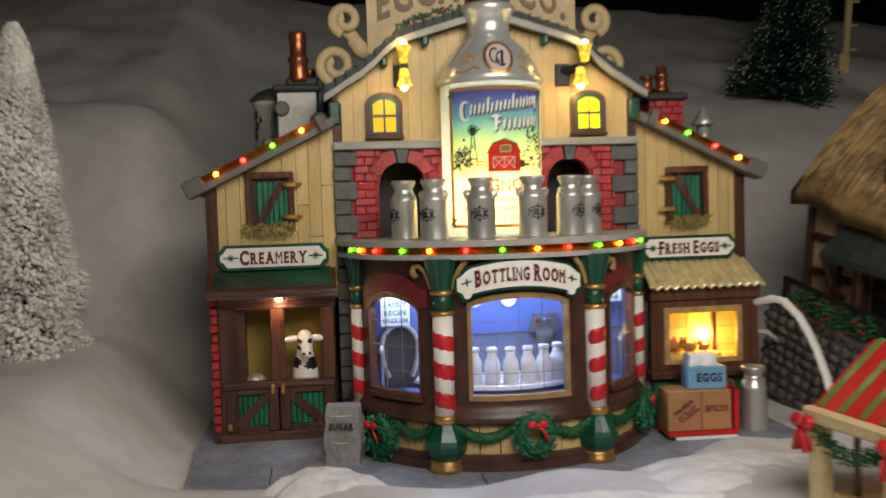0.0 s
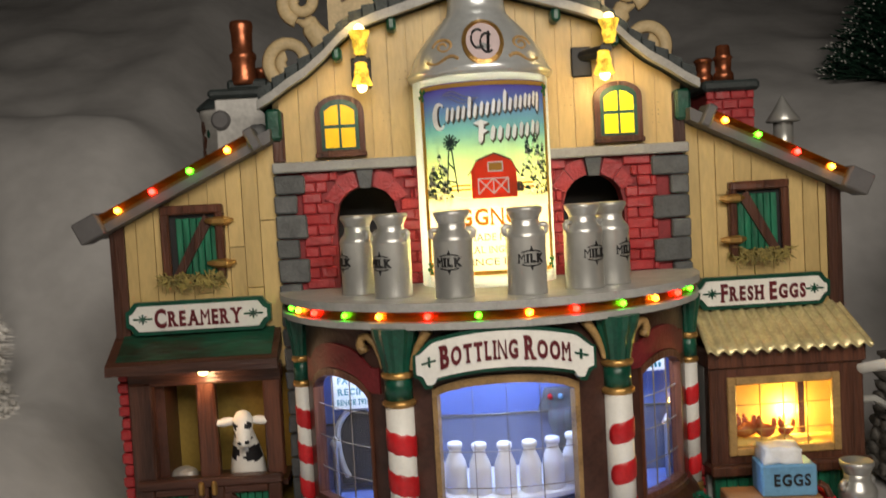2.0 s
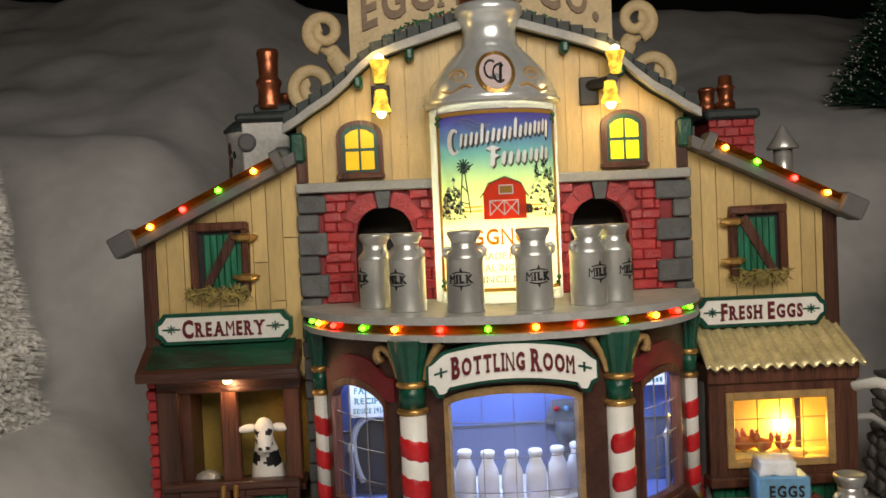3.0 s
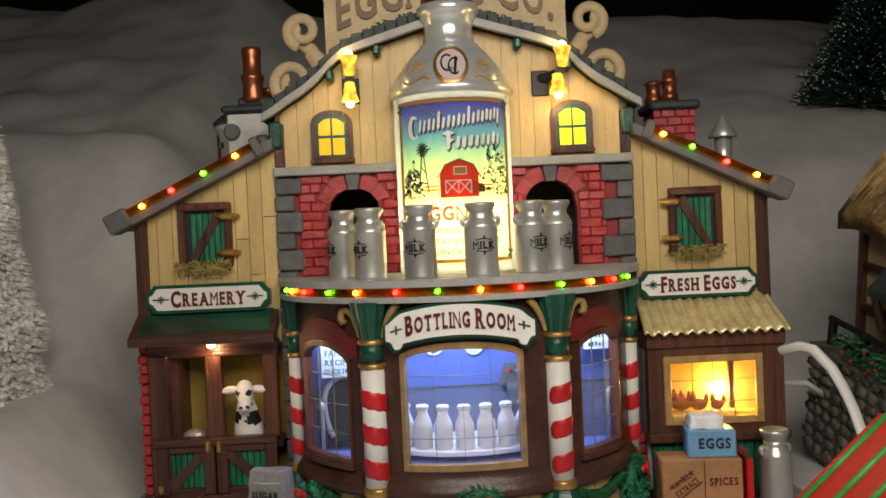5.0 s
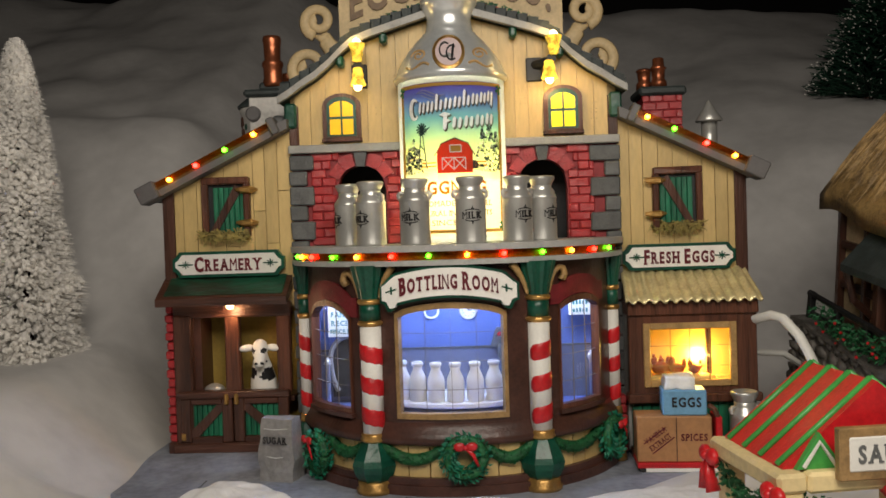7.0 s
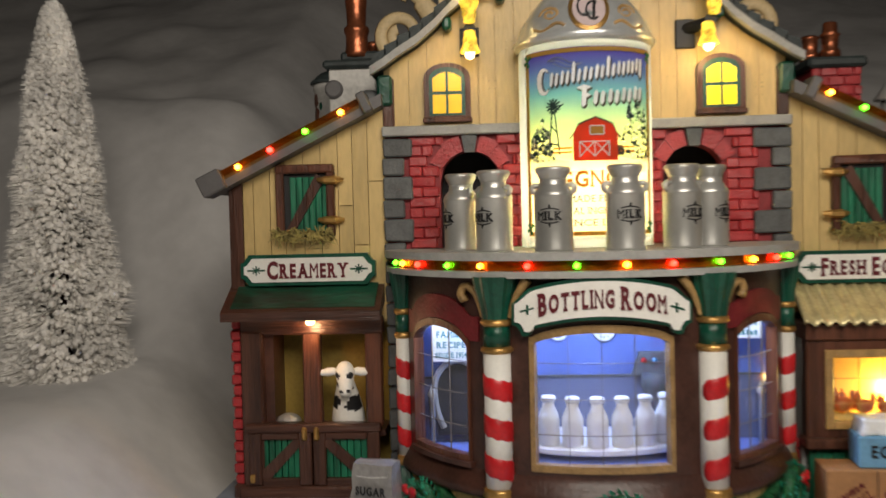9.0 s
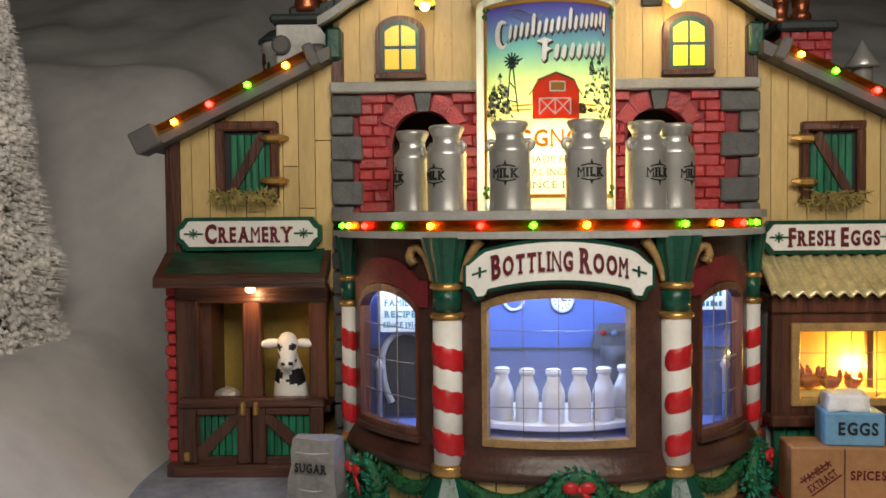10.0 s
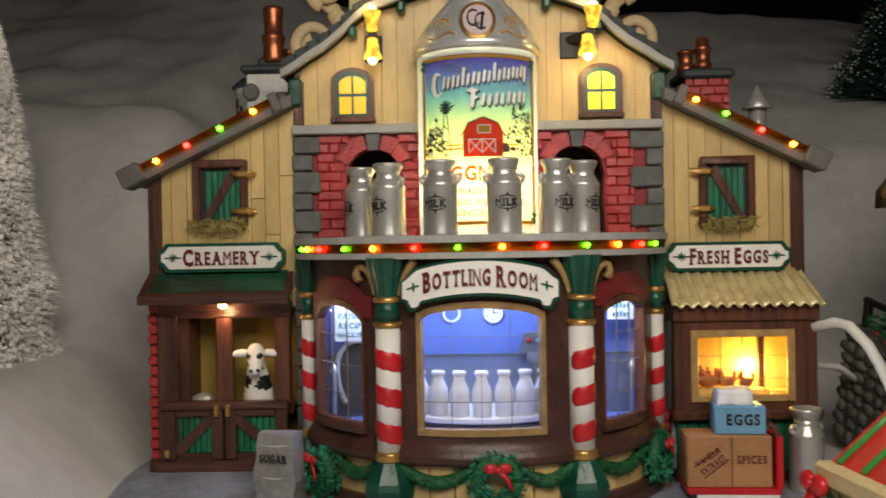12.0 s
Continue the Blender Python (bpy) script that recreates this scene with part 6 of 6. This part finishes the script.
# ---------------------------------------------------------------- hand cart, boxes, egg crate
cart = thing("hand_cart", "flat red hand cart with upright handle", "cart", 8.05, -1.75, 0, turn=-4)
part("deck", B(-1.5, 1.45, -0.85, 0.75, 0.14, 0.34, bevel=0.04), RED, cart)
part("push_plate", B(1.38, 1.62, -0.6, 0.6, 0.2, 2.0, bevel=0.05), RED, cart)
part("push_handle", tube(bmesh.new(), [(1.5, -0.5, 1.9), (1.35, -0.5, 2.25), (1.15, -0.5, 2.4)], 0.1, 8), REDWOOD, cart)
part("skirt", B(-1.2, 1.4, -0.87, -0.8, 0.02, 0.15), WHITE, cart)
for x in (-1.3, 1.3):
    for y in (-0.75, 0.65):
        part("wheel", tube(bmesh.new(), [(x, y - 0.06, 0.13), (x, y + 0.06, 0.13)], 0.13, 12), BLACK, cart)
bx_ = thing("cardboard_box", "brown cardboard boxes marked vanilla extract and spices", "box", 7.95, -1.75, 0.34, turn=-4)
part("carton", B(-1.38, 1.32, -0.7, 0.6, 0, 1.68, bevel=0.04), CARD, bx_)
part("seam", B(0.03, 0.06, -0.715, -0.69, 0.02, 1.66), BROWN, bx_)
pieces("letter", lettering("SPICES", 0.95, 0.26, 0.02, cx=0.68, cz=0.92, d=-0.72), LETTER, bx_, "printed red-brown letters")
pieces("letter", lettering("VANILLA", 0.9, 0.2, 0.02, cx=-0.72, cz=1.0, d=-0.72, turn=36), LETTER, bx_)
pieces("letter", lettering("EXTRACT", 0.9, 0.2, 0.02, cx=-0.55, cz=0.75, d=-0.72, turn=36), LETTER, bx_)
bm = bmesh.new()
for o in (-0.02, 0.5):
    plate(bm, [(-1.15 + o * 0.6, 0.68 - o * 0.7), (-1.12 + o * 0.6, 0.65 - o * 0.7), (-0.32 + o * 0.6, 1.27 - o * 0.7), (-0.35 + o * 0.6, 1.3 - o * 0.7)], -0.715, -0.69)
part("stamp_lines", bm, LETTER, bx_)
cr = thing("egg_crate", "blue egg crate lettered in black", "crate", 8.35, -1.75, 2.02, turn=-6)
part("crate_body", B(-0.8, 0.8, -0.55, 0.5, 0, 0.95, bevel=0.05, jit=0.02), BLUE, cr)
pieces("letter", lettering("EGGS", 1.05, 0.36, 0.03, cx=0.08, cz=0.5, d=-0.59), BLACK, cr)
bm = B(-0.62, 0.55, -0.45, 0.4, 0, 0.5)
bmesh.ops.subdivide_edges(bm, edges=bm.edges[:], cuts=4, use_grid_fill=True)
for v in bm.verts:
    v.co += Vector([noise.noise(Vector(v.co) * 2.3 + Vector((k * 9, 0, 0))) * 0.1 for k in range(3)])
    if v.co.z > 0.3:
        v.co.x *= 0.93
cl = part("folded_cloth", bm, SNOWPAINT, None, smooth=True)
cl.matrix_basis = pose(8.25 * C, -1.75 * C, 2.95 * C, 0, 0, -6)
tagged(cl, "crumpled white cloth on the egg crate", "cloth")
can2 = thing("milk_can", "bright silver milk can standing on the pavement", "milk can", 10.7, -1.55, 0, turn=20)
can_parts(can2, 2.75, 0.56)

# ---------------------------------------------------------------- trees
def flocked_tree(x, y, z, h, r, n):
    t = thing("flocked_tree", "snow-flocked white bottle-brush fir on a snow bank", "tree", x, y, z)
    part("trunk", lathe(bmesh.new(), [(0.35, -1.0), (0.3, 0.5), (0.1, h * 0.8), (0.03, h * 0.97)], 10), BROWN, t, smooth=True)
    items, twigs = [], []
    for i in range(n):
        f = random.random() ** 1.25
        a = random.uniform(0, 6.283)
        rad = r * (1 - f) ** 0.66 * (0.86 + 0.22 * noise.noise(Vector((math.cos(a) * 2, math.sin(a) * 2, f * 9)))) + 0.15
        q = rad * random.uniform(0.55, 1.0)
        p = (q * math.cos(a), q * math.sin(a), f * h * 0.98 + random.uniform(-0.15, 0.15))
        s = random.uniform(0.07, 0.18)
        items.append((p, (math.cos(a) + random.uniform(-0.5, 0.5), math.sin(a) + random.uniform(-0.5, 0.5), random.uniform(-0.7, 0.4)), s * random.uniform(0.8, 1.6), s * random.uniform(0.6, 1.0)))
        if i % 2 == 0:
            twigs.append(((rad * 0.6 * math.cos(a), rad * 0.6 * math.sin(a), p[2]), (math.cos(a), math.sin(a), -0.15), rad * 0.48 + 0.2, 0.5))
    scatter("crown", items, [(v[0] * random.uniform(0.75, 1.25), v[1] * random.uniform(0.75, 1.25), v[2] * random.uniform(0.75, 1.25)) for v in ICO_V], ICO_F, FLOCK, t, "flocked snowy clumps")
    scatter("twig_bristle", twigs, SPIKE_V, SPIKE_F, FLOCK, t)


def fir_tree(x, y, z, h, r, n, lean=0):
    t = thing("fir_tree", "dark green bottle-brush fir with frosted tips on a hill", "tree", x, y, z)
    t.matrix_basis = t.matrix_basis @ pose(0, 0, 0, 0, lean)
    part("trunk", lathe(bmesh.new(), [(0.35, -1.0), (0.3, 0.3), (0.05, h * 0.97)], 10), BROWN, t, smooth=True)
    green, tips = [], []
    for i in range(n):
        f = random.random() ** 1.3
        a = random.uniform(0, 6.283)
        rad = r * (1 - f) ** 0.85 * random.uniform(0.8, 1.05)
        d = (math.cos(a), math.sin(a), random.uniform(-0.25, 0.25))
        green.append(((0, 0, f * h), d, rad, 0.9))
        for k in range(3):
            q = random.uniform(0.45, 0.95)
            green.append(((rad * q * d[0], rad * q * d[1], f * h + rad * q * d[2]), (d[0] + random.uniform(-0.8, 0.8), d[1] + random.uniform(-0.8, 0.8), random.uniform(-0.5, 0.5)), 0.55, 0.7))
        if i % 2 == 0:
            tips.append(((rad * 0.93 * d[0], rad * 0.93 * d[1], f * h + rad * 0.93 * d[2]), d, 0.09, 0.05))
    scatter("crown", green, SPIKE_V, SPIKE_F, FIR, t, "dark green bristles")
    scatter("frost", tips, ICO_V, ICO_F, FLOCK, t, "frosted tips")


flocked_tree(-21.1, 7.2, 2.6, 16.6, 2.85, 15000)
fir_tree(28.9, 29, snow_height(28.9, 29) + 0.1, 14.0, 4.6, 2300, 14)
# pale post with short rungs on the far hill
pz = snow_height(39.2, 36.2)
ladder = thing("ladder_post", "pale wooden post with short rungs on the dark hill", "post", 39.2, 36.2, pz)
ladder.matrix_basis = ladder.matrix_basis @ pose(0, 0, 0, 0, 5)
part("post", B(-0.22, 0.3, -0.2, 0.2, -0.6, 9.5, bevel=0.05, jit=0.02), STALLCREAM, ladder)
part("foot", B(-0.55, 0.35, -0.35, 0.35, -0.6, 1.5, bevel=0.12, jit=0.03), STALLCREAM, ladder)
for rung in (1.9, 4.0, 6.1, 8.2):
    part("rung", B(0.3, 1.0, -0.12, 0.12, rung - 0.1, rung + 0.1, bevel=0.03), STALLCREAM, ladder)

# ---------------------------------------------------------------- thatched cottage
cot = thing("thatched_cottage", "unlit thatched cottage with rubble stone base", "model house", 16.9, 5.6, 1.2)
cot.matrix_basis = pose(16.5 * C, 5.4 * C, 0, 0, 8, -87)
part("stone_wall", B(0.3, 14, 0, 8, -0.5, 4.9), RUBBLE, cot, "rubble stone base wall")
part("upper_wall", B(0.4, 14, 0.1, 8, 4.9, 10.2), PLASTER, cot, "cream plaster wall with timbers")
for x in (0.3, 2.6, 5.0, 9.4, 11.6):
    part("timber", B(x, x + 0.4, -0.15, 0.2, 4.7, 10.0, bevel=0.05, jit=0.04), WOOD, cot)
for z in (4.7, 6.3, 8.0):
    part("timber", B(0.3, 14, -0.12, 0.2, z, z + 0.32, bevel=0.05), WOODH, cot)
# Black sheet on the closed wall stands for the shade inside the door.
part("doorway", B(5.4, 9.4, -0.05, 0.15, 1.5, 7.8), BLACK, cot)
part("door_post", B(5.0, 5.5, -0.9, -0.4, 3.0, 8.2, bevel=0.05, jit=0.04), WOOD, cot)
part("door_post", B(8.9, 9.4, -0.9, -0.4, 3.0, 8.2, bevel=0.05, jit=0.04), WOOD, cot)


def thatch_at(x, w, side=1):
    """A point of the roof: x along the eave, w from eave to ridge."""
    droop = 1.3 * smooth(0, 12, x)
    y = -0.6 + 5.1 * w if side > 0 else 9.6 - 5.1 * w
    return Vector((x + 0.5 * w, y, 10.3 - droop + (5.8 + droop) * (w + 0.07 * math.sin(math.pi * w)) + 0.12 * math.sin(x * 1.3) * (1 - w)))


bm = bmesh.new()
sides = []
for thick in (0.0, -0.7):
    rows = []
    for x in steps(-0.5, 14, 24):
        line = [thatch_at(x, w) for w in steps(0, 1, 8)] + [thatch_at(x, w, -1) for w in steps(1, 0, 8)][1:]
        rows.append([bm.verts.new(p + Vector((0, 0, thick))) for p in line])
    for p, q in zip(rows, rows[1:]):
        for i in range(16):
            bm.faces.new((p[i], q[i], q[i + 1], p[i + 1]))
    sides.append(rows)
for i in range(24):
    for k in (0, 16):
        bm.faces.new((sides[0][i][k], sides[0][i + 1][k], sides[1][i + 1][k], sides[1][i][k]))
for k in (0, 24):
    for i in range(16):
        bm.faces.new((sides[0][k][i], sides[0][k][i + 1], sides[1][k][i + 1], sides[1][k][i]))
roof2 = part("thatch_roof", bm, THATCH, cot, "brown combed thatch roof", smooth=True)
items = []
for i in range(5200):
    x, w = random.uniform(-0.4, 13.6), 0.15 + 0.85 * random.random() ** 0.9
    p, q = thatch_at(x, w), thatch_at(x, w - 0.1)
    items.append((tuple(p + Vector((0, -0.03, 0.04))), tuple(q - p + Vector((random.uniform(-0.05, 0.05), -0.02, 0.015))), random.uniform(0.8, 1.5), random.uniform(0.25, 0.5)))
scatter("straw", items, SPIKE_V, SPIKE_F, THATCH, roof2)
part("ridge_cap", tube(bmesh.new(), [tuple(thatch_at(x, 1.0) + Vector((0, 0, -0.15 + 0.12 * (x > 0)))) for x in steps(-0.5, 14, 8)], 0.5, 10), THATCH, cot, smooth=True)
dz = thatch_at(6.6, 0.3)
dm = part("dormer", plate(bmesh.new(), [(5.2, dz.z - 1.4), (7.4, dz.z - 1.4), (7.4, dz.z + 0.9), (6.3, dz.z + 2.1), (5.2, dz.z + 0.9)], dz.y - 0.7, dz.y + 3.0), WOOD, cot, "small dormer with red shutters")
part("dormer_frame", plate(bmesh.new(), [(5.5, dz.z - 1.1), (7.1, dz.z - 1.1), (7.1, dz.z + 0.75), (6.3, dz.z + 1.6), (5.5, dz.z + 0.75)], dz.y - 0.85, dz.y - 0.6), RED, dm, "red dormer surround")
part("dormer_pane", B(5.95, 6.65, dz.y - 0.9, dz.y - 0.8, dz.z - 0.7, dz.z + 0.7), BLACK, dm)
aw = part("porch_roof", plate(bmesh.new(), [(-1.3, 7.5), (-1.3, 7.8), (0, 9.2), (0, 8.6)], 3.2, 9.8, lambda u, z, d: (d, u, z)), SLATE, cot, "black porch roof")
for x in (3.4, 9.5):
    part("porch_brace", tube(bmesh.new(), [(x, 0, 5.6), (x, -0.8, 6.3), (x, -1.1, 7.5)], 0.16, 6), WOOD, cot)
# rubble stones on the base and the yard wall
def stones(parent, x0, x1, z0, z1, y, rot=None):
    z = z0
    while z < z1:
        h = random.uniform(0.4, 0.65)
        x = x0 + random.uniform(-0.3, 0)
        while x < x1:
            w = random.uniform(0.5, 1.0)
            bm = bmesh.new()
            ball(bm, x + w / 2, y, z + h / 2, 0.5, w * 1.08, 0.24, h * 1.08, 1)
            for q in bm.verts:
                q.co += Vector([random.uniform(-0.05, 0.05) for _ in range(3)])
            part("stone", bm, RUBBLE, parent, smooth=True)
            x += w
        z += h


yard = thing("yard_wall", "dark rubble stone retaining wall beside the cottage", "wall", 0, 0, 0)
yard.matrix_basis = pose(14.45 * C, 5.1 * C, 0.3 * C, 0, 13, -82)
bm = bmesh.new()
strip(bm, steps(0, 12, 12), 0, lambda u: 4.6 - 0.02 * u, 0, 1.2)
part("wall_core", bm, RUBBLE, yard)
stones(yard, 0, 9.5, 0.1, 4.3, -0.02)
part("snow_cap", strip(bmesh.new(), steps(-0.1, 12, 12), lambda u: 4.58, lambda u: 4.75 + 0.1 * math.sin(u * 2), -0.15, 1.3), RUBBLE, yard)
fence = thing("iron_fence", "black iron railing on the yard wall", "fence", 0, 0, 0)
fence.matrix_basis = pose(14.45 * C, 5.1 * C, 0.3 * C, 0, 13, -82)
for x in (0.5, 2.6, 4.7, 6.8, 8.9):
    part("post", B(x - 0.14, x + 0.14, 0.3, 0.58, 4.6, 5.95, bevel=0.03), BLACK, fence)
part("rail", tube(bmesh.new(), [(0.3, 0.44, 5.85), (9.2, 0.44, 5.85)], 0.14, 6), BLACK, fence)
part("rail", tube(bmesh.new(), [(0.3, 0.44, 5.1), (9.2, 0.44, 5.1)], 0.08, 6), BLACK, fence)
gar = thing("garland", "frosted green garland with red berries on the railing", "garland", 0, 0, 0)
gar.matrix_basis = pose(14.45 * C, 5.1 * C, 0.3 * C, 0, 13, -82)
items, red = [], []
for i in range(500):
    v_, w = random.uniform(0, 1), random.uniform(0, 6.28)
    rr = 0.5 * random.random() ** 0.5
    p = (1.6 + 5.2 * v_, 0.2 + rr * math.cos(w), 5.6 - 0.4 * math.sin(3.14 * v_) + rr * math.sin(w))
    items.append((p, (random.uniform(-1, 1), -1, random.uniform(-1, 1)), random.uniform(0.15, 0.3), random.uniform(0.15, 0.25)))
    if i % 45 == 0:
        red.append(((p[0], -0.3, p[2]), (0, 0, 1), 0.07, 0.07))
scatter("leaves", items, LEAF_V, LEAF_F, GARLAND, gar)
scatter("berries", red, ICO_V, ICO_F, RED, gar)

# ---------------------------------------------------------------- sausage stall
stall = thing("market_stall", "cream market stall with red and green striped roof", "market stall", 6.8, -12.4, 0, turn=8)
L, Wd, ZB = 3.5, 4.8, 3.2
for x, y in ((0.25, -0.25), (0.25, -L + 0.25), (Wd - 0.25, -0.25), (Wd - 0.25, -L + 0.25)):
    part("post", B(x - 0.25, x + 0.25, y - 0.25, y + 0.25, -0.6, ZB, bevel=0.05, jit=0.02), STALLCREAM, stall)
part("beam", B(-0.15, 0.55, -L - 0.1, 0.1, ZB, ZB + 0.45, bevel=0.08, jit=0.03), STALLCREAM, stall)
part("beam", B(Wd - 0.55, Wd + 0.15, -L - 0.1, 0.1, ZB, ZB + 0.45, bevel=0.08, jit=0.03), STALLCREAM, stall)
part("beam", B(0.55, Wd - 0.55, -L - 0.1, -L + 0.5, ZB, ZB + 0.45, bevel=0.08, jit=0.03), STALLCREAM, stall)
part("beam", B(0.55, Wd - 0.55, -0.5, 0.1, ZB, ZB + 0.45, bevel=0.08, jit=0.03), STALLCREAM, stall)
bm = bmesh.new()
prof = [(0.15, ZB + 0.45), (Wd / 2, ZB + 2.3), (Wd - 0.15, ZB + 0.45)]
plate(bm, prof, -L + 0.35, -0.05, lambda u, z, d: (u, d, z))
sr = part("stall_roof", bm, RED, stall, "bright red roof")
for side in (-1, 1):
    for j in range(4):
        y = -0.35 - j * 0.85
        e = 0.15 if side < 0 else Wd - 0.15
        part("green_stripe", tube(bmesh.new(), [(e, y, ZB + 0.5), (Wd / 2, y, ZB + 2.33)], 0.075, 8), STALLGREEN, sr, "raised green stripe", smooth=True)
for k, x in enumerate((0.95, 3.85)):
    hh = 0.8
    part("white_chevron", tube(bmesh.new(), [(x - 0.38, -L + 0.19, ZB + 0.5), (x, -L + 0.19, ZB + 1.05), (x + 0.38, -L + 0.19, ZB + 0.5)], 0.05, 6), WHITE, sr)
    part("green_peak", plate(bmesh.new(), [(x - 0.55, ZB + 0.46), (x + 0.55, ZB + 0.46), (x, ZB + 0.46 + hh)], -L + 0.2, -L + 0.34), STALLGREEN, sr)
board2 = part("stall_sign", B(1.1, 4.2, -L - 0.35, -L - 0.12, ZB + 0.3, ZB + 1.45, bevel=0.03), OLDGOLD, stall, "brown framed white stall sign")
part("sign_face", B(1.32, 3.98, -L - 0.38, -L - 0.3, ZB + 0.5, ZB + 1.25, bevel=0.03), WHITE, board2)
pieces("letter", lettering("SAUSAGES", 2.3, 0.4, 0.02, cx=2.65, cz=ZB + 0.88, d=-L - 0.4), STONE, board2, "grey letters")
items = []
for i in range(420):
    v_, w = random.random(), random.uniform(0, 6.28)
    z = ZB - 0.15 - 0.5 * math.sin(math.pi * v_)
    rr = 0.24 * random.random() ** 0.5
    items.append(((0.0 + rr * math.cos(w), -0.3 - (L - 0.6) * v_, z + rr * math.sin(w)), (random.uniform(-1, 0.3), random.uniform(-1, 1), random.uniform(-1, 1)), 0.18, 0.18))
    items.append(((0.4 + (Wd - 0.8) * v_, -L + rr * math.cos(w), z + rr * math.sin(w)), (random.uniform(-1, 1), -1, random.uniform(-1, 1)), 0.18, 0.18))
scatter("garland_leaves", items, LEAF_V, LEAF_F, GARLAND, stall, "green garland under the beams")
for x, y in ((-0.25, -0.05), (-0.25, -L), (Wd / 2, -L - 0.2)):
    bm = bmesh.new()
    for s in (-1, 1):
        ball(bm, x, y + s * 0.22, ZB + 0.02, 0.26, 0.6, 1, 0.9, 2)
        tube(bm, [(x, y, ZB), (x - 0.05, y + s * 0.12, ZB - 0.4), (x, y + s * 0.25, ZB - 0.85)], [0.08, 0.16, 0.2], 6, 0.5)
    ball(bm, x - 0.1, y, ZB + 0.02, 0.13, sub=2)
    part("bow", bm, RED, stall, "red ribbon bow", smooth=True)
part("counter", B(0.5, Wd - 0.5, -L + 0.3, -0.4, 0.6, 1.1, bevel=0.05), STALLCREAM, stall)
part("lantern_pole", tube(bmesh.new(), [(0.9, -1.0, -0.2), (0.9, -1.0, 3.0)], 0.1, 8), REDWOOD, stall)

# ---------------------------------------------------------------- cables
cab = part("power_cable", tube(bmesh.new(), [(11.2, 0.4, 5.0), (11.6, -0.5, 5.33), (11.95, -1.0, 5.5), (12.25, -1.35, 5.42), (12.7, -1.75, 4.8), (12.95, -2.0, 4.2), (13.15, -2.3, 3.5), (13.3, -2.8, 2.4), (13.35, -3.3, 1.2), (13.35, -3.7, -0.2)], 0.19, 12, 0.55), CABLE, None, smooth=True)
tagged(cab, "flat white plastic cable arching from the building to the snow", "cable")
cab2 = part("power_cable", tube(bmesh.new(), [(11.2, 1.6, 4.0), (12.4, 2.4, 3.6), (13.8, 3.2, 3.4), (15.0, 3.6, 2.6)], 0.14, 8), CABLE, None, smooth=True)
tagged(cab2, "thin pale cable behind the building", "cable")
